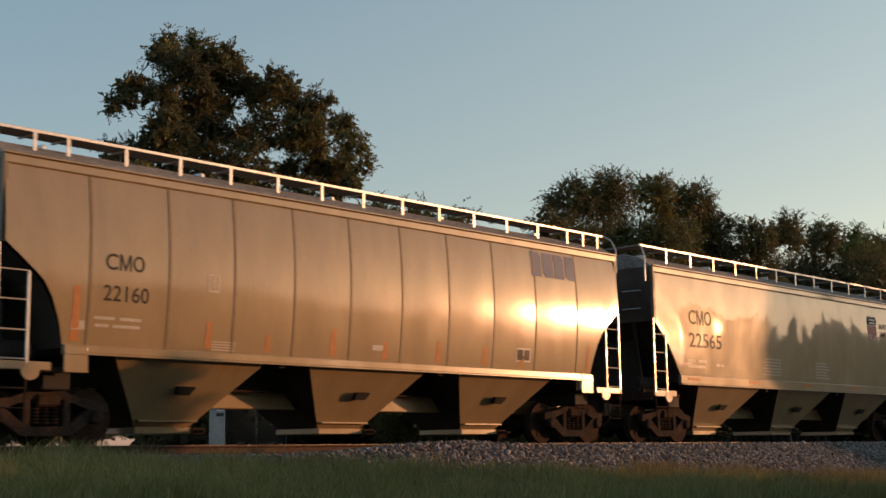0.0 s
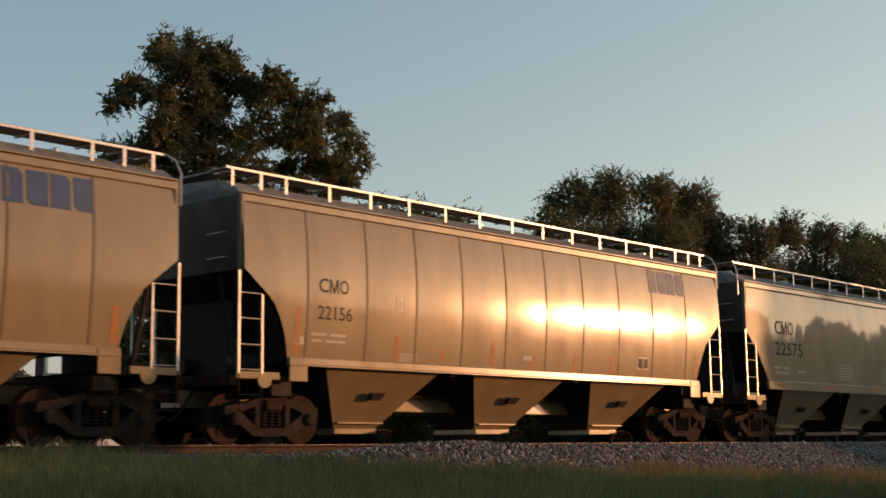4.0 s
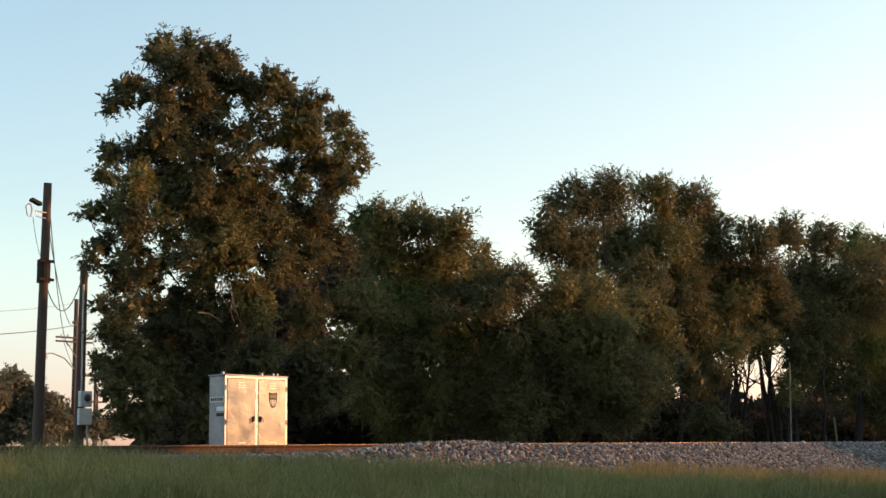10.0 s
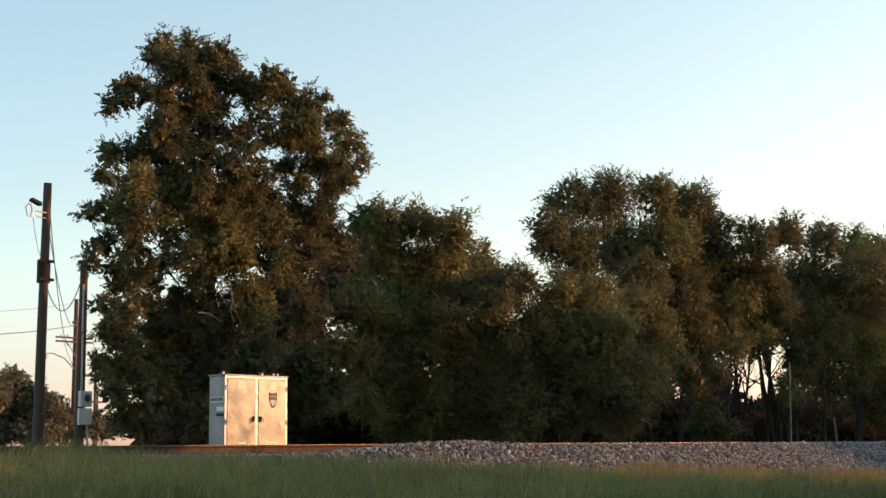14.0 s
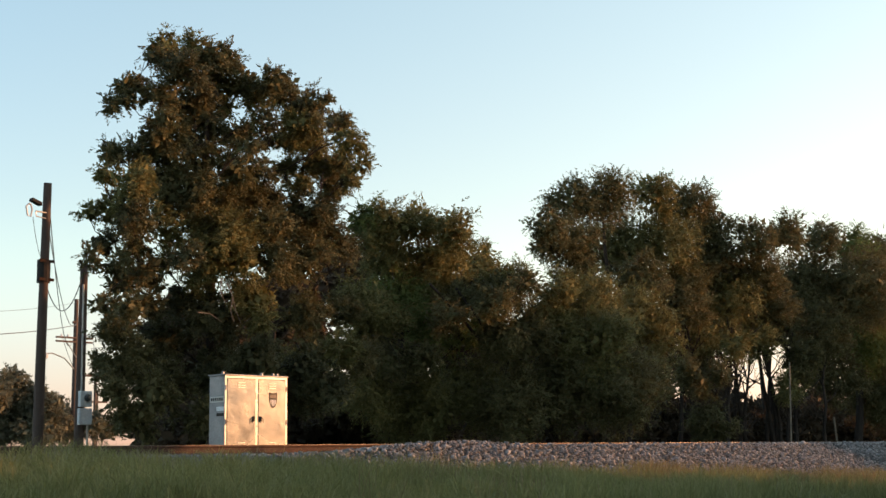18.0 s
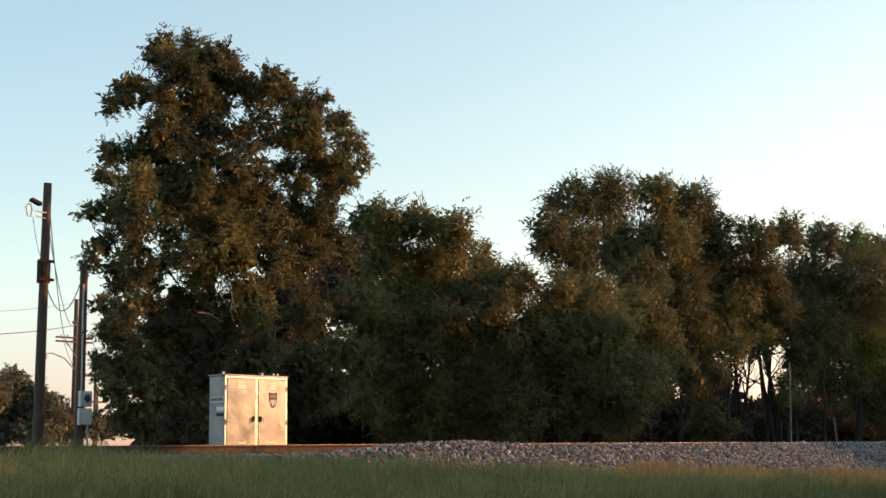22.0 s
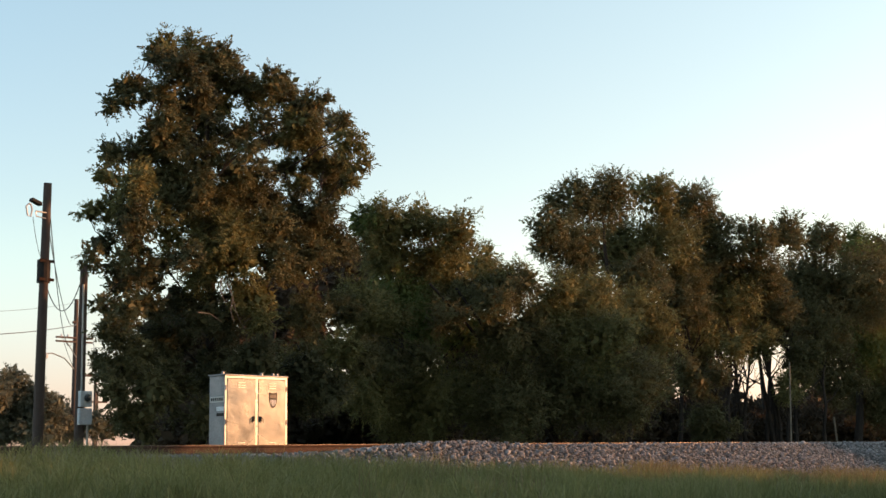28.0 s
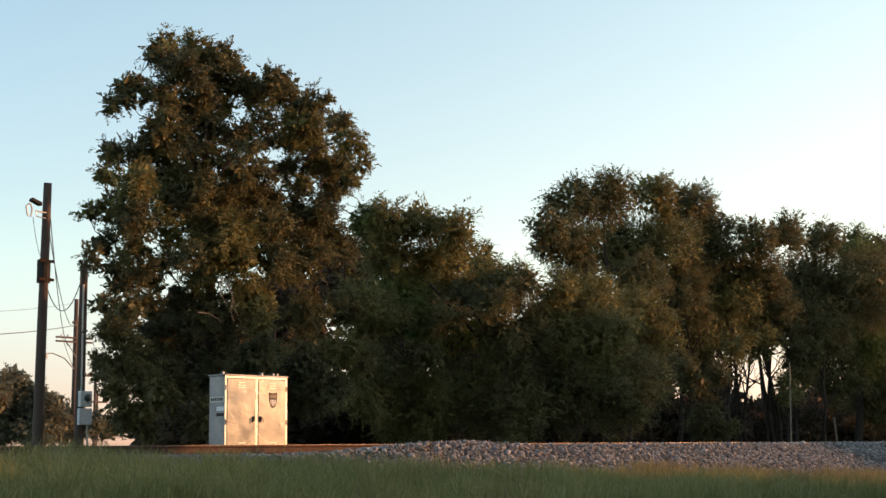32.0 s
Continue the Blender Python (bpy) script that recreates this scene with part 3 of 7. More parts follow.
def tree(name, label, x, y, lobes, leaf_mats, seed, per=1500, size=0.16, trunk=0.3, spread=1.6, droop=0.35, crowns=5, stems=1, inner=130, whole=False, group="trees along the far side of the track"):
    """A tree whose crown is made of lobes (x, z, radius); one limb runs to each lobe."""
    gen = np.random.default_rng(seed)
    root = thing(name, label, "tree", group)
    z0 = ground_z(x, y) - 0.1
    root.location = (x, y, z0)
    cen = []
    for lx, lz, _ in lobes:
        deep = gen.normal() * spread * 0.5
        cen.append((lx + deep * lx / y - x if y > 20 else lx - x, deep, lz + (deep * (lz - 1.5) / y if y > 20 else 0) - z0))
    cen = np.array(cen)
    rad = np.array([r for _, _, r in lobes])
    top = cen[:, 2].max()
    wood = Build()
    spine = []
    for s in range(stems):
        sx, sy = gen.normal() * 0.35 * stems, gen.normal() * 0.3 * stems if whole else 0.9 + 0.3 * abs(gen.normal())
        lean = (cen[:, 0].mean() * 0.8 + gen.normal() * (0.3 if whole else 0.8) * stems, gen.normal() * 0.4)
        pts = [Vector((sx * (0.3 + k / 6) + lean[0] * (k / 6) ** 1.3 + 0.12 * math.sin(k * 2.1 + s), sy + lean[1] * k / 6 + 0.1 * math.cos(k * 1.7 + s), top * 0.93 * k / 6)) for k in range(7)]
        wood.tube(pts, trunk / math.sqrt(stems), 9, 0.05)
        spine.append(pts)
    # every lobe's limb springs from the nearest fork below it
    forks = [(pts[k].lerp(pts[k + 1], f), trunk * 0.5 * (1 - (k + f) / 7)) for pts in spine for k in range(6) for f in (0.0, 0.5) if k + f > 1.2]
    stem = np.array([[p.x, p.y, p.z] for p, _ in forks])
    for i in np.argsort([np.linalg.norm(stem - c, axis=1).min() for c in cen]):
        c, limb = cen[i], wood if whole else Build()
        q = Vector(c) + Vector((0, 0, rad[i] * 0.25))
        p, r0 = min(forks, key=lambda n: (q - n[0]).length + 2.0 * max(0.0, n[0].z - q.z + 0.35 * (q - n[0]).xy.length))
        r1 = max(0.014, min(0.62 * r0, 0.022 + 0.034 * rad[i]))
        m1 = p.lerp(q, 0.4) + Vector((gen.normal() * 0.14, gen.normal() * 0.14, -0.10 * (q - p).length))
        m2 = p.lerp(q, 0.74) + Vector((gen.normal() * 0.08, gen.normal() * 0.08, 0.0))
        if c[2] > 0.3 * top or len(lobes) < 8:
            limb.tube([p, m1, m2, q], r1, 6, r1 * 0.5)
            forks += [(m1, r1), (m2, r1 * 0.8), (q, r1 * 0.6)]
        for j in range(6):
            e = Vector(c) + Vector(gen.normal(size=3)) * rad[i] * 0.6
            s0 = m1.lerp(q, gen.random())
            limb.tube([s0, s0.lerp(e, 0.5) + Vector((0, 0, 0.06)), e], 0.014, 4, 0.006)
        if not whole and limb.v:
            part("limb", limb, BARK, root, smooth=True, fix=False)
    part("trunk", wood, BARK, root, "dark rough trunk", smooth=True, fix=False)
    order = np.argsort(cen[:, 2] * 0.8 + cen[:, 0] * 0.5)
    made = []
    for k, idx in enumerate(np.array_split(order, crowns)):
        if len(idx):
            v = leaves(cen[idx], rad[idx], per, size, droop, gen, inner)
            ob = scatter_mesh("crown", v, [(0, 1, 2, 3)], leaf_mats[k % len(leaf_mats)], "", "", "", root)
            made.append(ob)
    root["height"] = top
    return root, made


SWAYING = []
top_boughs = [(25.3, 14.1, 0.51), (26.3, 14.2, 0.55), (27.3, 14.3, 0.56), (26.0, 13.5, 0.61), (27.3, 13.6, 0.66), (28.4, 13.6, 0.57), (24.9, 13.8, 0.33), (28.0, 14.1, 0.39), (23.7, 12.6, 0.33), (24.2, 12.8, 0.30), (23.4, 12.0, 0.30), (24.6, 12.5, 0.33), (25.3, 12.6, 0.44), (23.8, 12.2, 0.30), (29.6, 14.0, 0.47), (30.2, 13.7, 0.58), (29.0, 13.2, 0.46), (31.1, 13.3, 0.59), (32.0, 13.7, 0.30), (33.0, 13.2, 0.30), (25.6, 12.3, 0.40), (26.5, 12.5, 0.48)]
upper_boughs = [(27.6, 12.7, 0.42), (32.5, 13.0, 0.45), (33.2, 12.5, 0.46), (33.9, 11.8, 0.31), (32.8, 11.6, 0.49), (31.3, 12.3, 0.66), (30.2, 12.1, 0.40), (31.7, 11.5, 0.45), (32.5, 10.7, 0.56), (33.3, 11.1, 0.34), (25.0, 11.3, 0.50), (26.2, 11.3, 0.54), (24.3, 10.6, 0.56), (23.4, 10.4, 0.39), (23.2, 9.7, 0.32), (24.2, 9.6, 0.68), (25.5, 10.1, 0.60), (26.8, 10.8, 0.61), (28.0, 10.7, 0.63), (29.1, 10.8, 0.39), (28.6, 9.9, 0.60), (26.6, 9.7, 0.64)]
middle_boughs = [(27.5, 9.4, 0.62), (29.7, 9.9, 0.46), (30.8, 9.6, 0.58), (31.8, 9.8, 0.52), (23.4, 8.8, 0.42), (22.7, 8.6, 0.30), (24.2, 8.6, 0.52), (25.3, 9.0, 0.30), (26.3, 8.8, 0.47), (27.3, 8.5, 0.62), (28.5, 8.9, 0.66), (29.7, 9.0, 0.61), (23.2, 7.8, 0.38), (22.8, 7.3, 0.30), (23.9, 7.5, 0.35), (24.1, 6.8, 0.30), (23.6, 7.0, 0.30), (27.1, 7.6, 0.54), (28.3, 7.7, 0.73), (29.7, 8.0, 0.75), (26.0, 6.3, 0.43), (23.2, 5.9, 0.32)]
lower_boughs = [(23.4, 5.1, 0.41), (23.2, 4.3, 0.34), (24.2, 5.8, 0.45), (25.0, 6.0, 0.46), (25.6, 5.0, 0.75), (27.3, 5.8, 0.88), (29.0, 6.3, 0.84), (27.4, 4.2, 0.88), (25.6, 3.5, 0.72), (24.2, 4.1, 0.51), (23.7, 3.3, 0.41), (29.2, 4.5, 0.91), (30.9, 7.8, 0.62), (31.2, 6.1, 0.72), (31.6, 5.0, 0.73), (30.6, 3.6, 0.78), (32.1, 3.7, 0.73), (32.8, 5.0, 0.67), (33.0, 6.4, 0.63), (29.0, 3.0, 0.69), (27.4, 2.7, 0.67), (24.6, 2.6, 0.54)]
inner_boughs = [(28.7, 12.2, 0.35), (29.3, 11.8, 0.30), (30.2, 11.0, 0.40), (31.0, 10.6, 0.40), (28.3, 11.9, 0.32), (25.5, 8.2, 0.43), (25.2, 7.3, 0.36), (26.1, 7.6, 0.40), (26.6, 6.9, 0.44), (25.0, 6.7, 0.33), (25.4, 11.9, 0.30), (26.0, 13.1, 0.31), (26.7, 13.0, 0.34), (26.7, 12.1, 0.75), (25.5, 9.6, 0.86), (27.9, 9.7, 0.90), (30.1, 9.1, 0.83), (31.7, 9.3, 0.77), (27.5, 8.3, 0.99), (24.2, 8.6, 0.62), (32.2, 11.3, 0.64), (25.4, 11.2, 0.67)]
skirt_boughs = [(30.6, 12.6, 0.48), (32.8, 8.8, 0.67), (31.4, 8.4, 0.73), (23.8, 6.5, 0.42), (24.4, 4.6, 0.64), (23.8, 3.9, 0.51), (24.9, 3.3, 0.64), (24.1, 2.5, 0.48), (24.7, 7.1, 0.36), (24.5, 7.7, 0.32), (23.7, 5.4, 0.44), (29.5, 12.6, 0.30), (28.6, 11.5, 0.32), (30.7, 11.3, 0.33), (27.8, 11.7, 0.35), (31.6, 12.9, 0.37), (31.3, 4.3, 0.65), (30.3, 4.4, 0.53), (33.9, 4.7, 0.64), (32.8, 3.7, 0.55), (37.1, 5.0, 0.67), (35.3, 4.7, 0.65)]
tall_elm, made = tree("elm_tree", "tall broad elm with dense dull green drooping foliage", 28.2, 34,
    top_boughs + upper_boughs + middle_boughs + lower_boughs + inner_boughs + skirt_boughs,
    (LEAF, LEAF_DARK, LEAF_GOLD, LEAF), 1, per=7600, size=0.128, inner=330, trunk=0.24, crowns=8, spread=2.4)
SWAYING.append(made)
DEADWOOD = surface("pale_dead_wood", (0.15, 0.12, 0.10), (0.21, 0.17, 0.145), 6, 0.85, bump=0.004, spec=0.1)
for pts in ([(25.92, 31.90, 6.75), (25.89, 31.90, 6.36), (26.06, 31.90, 6.03)],
            [(26.14, 31.90, 6.60), (26.36, 31.90, 6.22), (26.46, 31.90, 5.84), (26.72, 31.90, 5.39)],
            [(26.36, 31.90, 6.17), (26.28, 31.90, 5.79), (26.42, 31.90, 5.46)],
            [(25.05, 31.90, 5.66), (25.51, 31.90, 5.64), (25.94, 31.90, 5.43)]):
    foot = Vector(tall_elm.location)
    part("dead_branch", Build().tube([Vector(p) - foot for p in pts], 0.018, 5, 0.007), DEADWOOD, tall_elm, "bare pale hanging branch", smooth=True, fix=False)
_, made = tree("elm_tree", "middling elm with olive green foliage beside the tall one", 39.5, 36,
    [(36.2, 10.2, 0.83), (37.2, 10.1, 0.99), (38.9, 10.5, 0.90), (41.1, 10.3, 0.97), (42.8, 9.4, 0.82), (37.5, 9.0, 1.40), (40.4, 8.8, 1.55), (43.0, 8.5, 1.12), (37.4, 7.1, 1.29), (36.2, 6.6, 1.48), (40.3, 6.8, 1.68), (42.8, 6.3, 0.93), (36.2, 3.8, 1.26), (39.0, 3.3, 1.63), (42.3, 3.8, 1.71)],
    (LEAF_GOLD, LEAF_GREEN, LEAF_GOLD, LEAF_GOLD), 2, per=6200, size=0.125, inner=230, trunk=0.22, crowns=4)
SWAYING.append(made)
_, made = tree("elm_tree", "rounded tall elm with dark olive foliage", 57.5, 38,
    [(52.7, 9.3, 1.29), (57.6, 9.8, 1.42), (51.8, 13.2, 1.21), (55.1, 13.7, 1.40), (58.9, 14.5, 1.22), (62.4, 14.5, 1.36), (50.3, 11.9, 0.84), (64.7, 13.6, 1.39), (52.0, 11.2, 1.34), (55.2, 11.3, 1.95), (59.8, 11.8, 2.19), (64.8, 11.4, 1.84), (49.7, 10.8, 0.57), (61.2, 9.2, 1.77), (66.5, 9.7, 1.87)],
    (LEAF, LEAF, LEAF_GOLD), 3, per=5000, size=0.14, inner=190, trunk=0.32, crowns=4, stems=2)
SWAYING.append(made)
_, made = tree("elm_sapling", "bushy yellowing young elm in front of the taller trees", 44.5, 32,
    [(42.9, 7.8, 0.80), (45.1, 7.5, 1.37), (47.7, 7.0, 1.42), (50.1, 6.5, 1.02), (45.4, 5.8, 1.60), (42.1, 6.5, 1.20), (40.4, 8.0, 0.60), (43.1, 3.9, 1.87), (46.9, 4.0, 1.85), (40.1, 5.5, 1.27), (39.5, 7.5, 0.97), (38.6, 7.8, 0.71), (49.1, 4.7, 1.08), (39.9, 3.1, 1.47), (38.8, 6.9, 0.76), (37.2, 7.2, 0.78), (40.6, 7.8, 0.56), (35.9, 6.3, 0.76), (39.4, 5.9, 0.85)],
    (LEAF, LEAF, LEAF_GOLD, LEAF_GOLD), 4, per=6200, size=0.12, inner=230, trunk=0.14, crowns=4, stems=3)
SWAYING.append(made)
_, made = tree("elm_tree", "elm with open lower limbs and olive foliage", 69.5, 36,
    [(66.0, 12.8, 1.23), (69.9, 13.4, 1.15), (73.7, 13.5, 1.26), (66.1, 10.7, 1.68), (72.0, 10.9, 2.10), (67.8, 8.7, 1.39), (73.1, 8.4, 1.95), (70.9, 6.9, 0.95), (74.9, 5.5, 1.65), (60.0, 7.0, 1.28), (65.8, 7.2, 1.21), (63.3, 6.9, 0.88), (60.7, 2.7, 1.14), (59.4, 5.1, 0.96), (70.3, 5.2, 0.95), (61.5, 5.3, 0.69), (59.8, 4.4, 0.56), (58.9, 5.4, 0.67), (56.7, 4.4, 0.54), (68.9, 4.7, 0.80), (71.1, 6.3, 0.95)],
    (LEAF, LEAF_GOLD, LEAF), 5, per=4600, size=0.14, inner=190, trunk=0.22, crowns=4, stems=4)
SWAYING.append(made)
_, made = tree("elm_tree", "dense dark elm at the end of the row", 79.5, 36,
    [(78.1, 13.5, 1.38), (82.2, 13.6, 1.60), (79.4, 11.2, 2.43), (79.8, 8.1, 2.42), (80.9, 4.7, 2.60)],
    (LEAF, LEAF_GREEN), 6, per=4600, size=0.14, inner=190, trunk=0.28, crowns=3)
SWAYING.append(made)
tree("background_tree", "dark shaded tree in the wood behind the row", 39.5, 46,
    [(35.6, 6.0, 2.36), (38.6, 3.1, 1.71), (40.9, 7.6, 2.54), (43.0, 3.1, 1.54)], (LEAF_SHADED,), 20, per=800, size=0.30, inner=200, trunk=0.2, spread=2.5, crowns=1, stems=2, whole=True, group="trees of the wood behind")
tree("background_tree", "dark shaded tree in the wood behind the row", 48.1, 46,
    [(45.1, 9.6, 2.14), (47.4, 6.0, 1.91), (49.8, 2.9, 1.95), (49.9, 8.5, 2.25)], (LEAF_SHADED,), 24, per=800, size=0.30, inner=200, trunk=0.2, spread=2.5, crowns=1, stems=2, whole=True, group="trees of the wood behind")
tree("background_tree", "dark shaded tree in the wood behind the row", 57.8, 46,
    [(54.6, 5.9, 2.65), (55.0, 2.4, 1.47), (60.8, 3.0, 1.87), (61.0, 7.4, 2.84)], (LEAF_SHADED,), 28, per=800, size=0.30, inner=200, trunk=0.2, spread=2.5, crowns=1, stems=2, whole=True, group="trees of the wood behind")
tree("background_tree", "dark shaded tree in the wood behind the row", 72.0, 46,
    [(68.6, 3.8, 2.35), (68.9, 8.1, 3.06), (74.9, 3.1, 1.77), (75.5, 6.7, 1.62)], (LEAF_SHADED,), 32, per=800, size=0.30, inner=200, trunk=0.2, spread=2.5, crowns=1, stems=2, whole=True, group="trees of the wood behind")
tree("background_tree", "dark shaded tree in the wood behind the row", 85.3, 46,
    [(78.2, 10.9, 3.33), (83.4, 2.3, 1.52), (88.3, 11.2, 3.01), (91.3, 7.4, 1.71)], (LEAF_SHADED,), 36, per=800, size=0.30, inner=200, trunk=0.2, spread=2.5, crowns=1, stems=2, whole=True, group="trees of the wood behind")
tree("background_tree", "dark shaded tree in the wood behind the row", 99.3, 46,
    [(91.7, 3.1, 2.03), (98.1, 11.1, 3.88), (100.1, 3.4, 2.59), (107.2, 9.8, 5.04)], (LEAF_SHADED,), 40, per=800, size=0.30, inner=200, trunk=0.2, spread=2.5, crowns=1, stems=2, whole=True, group="trees of the wood behind")
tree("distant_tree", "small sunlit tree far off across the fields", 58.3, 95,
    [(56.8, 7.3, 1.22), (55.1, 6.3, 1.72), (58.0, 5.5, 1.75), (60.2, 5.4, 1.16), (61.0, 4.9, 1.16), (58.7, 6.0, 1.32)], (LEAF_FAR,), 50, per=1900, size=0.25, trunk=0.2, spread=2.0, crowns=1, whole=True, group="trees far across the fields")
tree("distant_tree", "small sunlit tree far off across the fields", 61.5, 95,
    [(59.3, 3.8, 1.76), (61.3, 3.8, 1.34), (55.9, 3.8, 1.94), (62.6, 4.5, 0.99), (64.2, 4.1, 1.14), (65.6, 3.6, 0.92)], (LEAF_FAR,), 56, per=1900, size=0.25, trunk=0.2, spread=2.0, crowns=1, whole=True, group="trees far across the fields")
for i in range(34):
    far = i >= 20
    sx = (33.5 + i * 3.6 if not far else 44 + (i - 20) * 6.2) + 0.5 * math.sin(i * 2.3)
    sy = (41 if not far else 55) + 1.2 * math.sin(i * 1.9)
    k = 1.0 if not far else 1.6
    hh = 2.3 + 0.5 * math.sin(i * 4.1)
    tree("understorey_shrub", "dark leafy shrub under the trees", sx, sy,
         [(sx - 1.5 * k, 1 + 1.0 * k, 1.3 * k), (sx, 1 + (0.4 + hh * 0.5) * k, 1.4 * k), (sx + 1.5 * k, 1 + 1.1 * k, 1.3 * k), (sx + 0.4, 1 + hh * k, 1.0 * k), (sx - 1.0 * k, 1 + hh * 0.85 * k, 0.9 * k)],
         (LEAF_SHADED,), 200 + i, per=420 / k, size=0.26 * k, inner=170 / k, trunk=0.06, spread=1.2, crowns=1, stems=3, whole=True, group="shrubs under the trees")
# trees on the camera's side of the track, whose shade and mirror image fall on the passing cars
shade_rng = np.random.default_rng(77)
for i, (tx_, ty_, th) in enumerate(((72, -3.5, 10.2), (77, -6, 11.0), (83, -4, 11.6), (92, -7, 11.0), (102, -5, 12.0), (114, -8, 12.5), (128, -6, 13.0), (144, -9, 14.0), (86, -15, 13.0), (97, -17, 13.5), (109, -16, 14.0), (122, -19, 14.0), (136, -17, 14.5))):
    gz = ground_z(tx_, ty_)
    lob = [(tx_ + 2.4 * shade_rng.normal() * (1 - 0.5 * k / 9), gz + 1.3 + (th - 2.6) * k / 9, 2.1 - 0.08 * k) for k in range(10)]
    tree("unseen_roadside_tree", "roadside tree standing between the sun and the track", tx_, ty_, lob, (LEAF,), 90 + i, per=210, size=0.50, trunk=0.2, spread=2.4, crowns=1, whole=True, inner=100, group="roadside trees")
# unseen row behind the camera, added to cut the light from the low sky
for i, (tx_, ty_, th) in enumerate(((28, -22, 10.0), (16, -26, 12.0), (3, -23, 11.0), (-11, -27, 12.0), (-26, -22, 11.5), (-42, -24, 12.5))):
    gz = ground_z(tx_, ty_)
    lob = [(tx_ + 3.0 * shade_rng.normal() * (1 - 0.5 * k / 11), gz + 1.3 + (th - 2.6) * k / 11, 2.7 - 0.09 * k) for k in range(12)]
    tree("unseen_roadside_tree", "unseen leafy tree behind the camera, added to block sky light", tx_, ty_, lob, (LEAF,), 120 + i, per=110, size=0.62, trunk=0.25, spread=2.6, crowns=1, whole=True, inner=55, group="roadside trees")


# unseen shrubs, added to keep the sun off the grass and lower train
for i in (0, 1, 2, 3, 4, 5, 6, 9, 10, 11, 12, 13, 14):
    tx_ = 21.6 + i * 1.85 if i < 9 else 13.5 + (i - 9) * 2.0 if i < 13 else 19.3 + (i - 13) * 1.1
    ty_ = (6.0 if i < 9 or i > 12 else 2.9) + 0.35 * math.sin(i * 2.7)
    th = 4.65 - 0.12 * max(0, i - 6) + 0.25 * math.sin(i * 1.9) if i < 9 else 2.5 if i < 13 else 3.3
    gz = ground_z(tx_, ty_)
    lob = [(tx_ + 0.5 * shade_rng.normal(), gz + 0.7 + (th - 1.5) * k / 4, 1.0 - 0.06 * k) for k in range(5)]
    tree("shade_shrub", "unseen leafy shrub added to shade the verge and track", tx_, ty_, lob, (LEAF_GREEN,), 150 + i, per=800, size=0.19, trunk=0.05, spread=0.7, crowns=1, stems=3, whole=True, inner=520, group="shrubs on the verge")
# unseen distant woods, added to close the camera-side horizon and block low sky
ring_c, ring_r = [], []
for k in range(64):
    a = radians(78 + 200 * k / 63)
    deg = 78 + 200 * k / 63
    tall = 12 if deg < 103 else 8 if deg < 123 else 13 + 3 * math.sin(k * 2.3)
    dist = 170 + 20 * math.sin(k * 1.7)
    for q in range(int(tall / 3)):
        ring_c.append((dist * math.sin(a) + 4 * shade_rng.normal(), dist * math.cos(a) + 4 * shade_rng.normal(), 1.0 + q * 3.0 + shade_rng.normal()))
        ring_r.append(4.4 - 0.3 * q)
tagged(scatter_mesh("distant_woods", leaves(np.array(ring_c), np.array(ring_r), 10, 2.0, 0.2, shade_rng, 6), [(0, 1, 2, 3)], LEAF, "", ""),
       "unseen low belt of woods closing off the horizon sky", "woods", kind="stuff")


# ---- signal cabinet ----
cab = thing("signal_cabinet", "shiny aluminium two-door railway signal cabinet beside the track", "cabinet")
CX0, CX1, CY, CZ0, CZ1 = 20.46, 22.38, 25.0, 1.15, 3.34
part("body", Build().box(CX0, CX1, CY + 0.03, CY + 0.58, CZ0 + 0.1, CZ1, 0.012), ALU_SIDE, cab)
part("base", Build().box(CX0 + 0.03, CX1 - 0.03, CY + 0.05, CY + 0.55, CZ0, CZ0 + 0.1), DARK, cab)
part("roof_lip", Build().box(CX0 - 0.025, CX1 + 0.025, CY - 0.03, CY + 0.61, CZ1, CZ1 + 0.035, 0.01), ALU_SIDE, cab)
part("door_frame", Build().box(CX0, CX0 + 0.05, CY, CY + 0.03, CZ0 + 0.1, CZ1).box(CX1 - 0.05, CX1, CY, CY + 0.03, CZ0 + 0.1, CZ1)
     .box((CX0 + CX1) / 2 - 0.035, (CX0 + CX1) / 2 + 0.035, CY, CY + 0.03, CZ0 + 0.1, CZ1).box(CX0, CX1, CY + 0.004, CY + 0.03, CZ1 - 0.05, CZ1), ALU_EDGE, cab)
mid = (CX0 + CX1) / 2
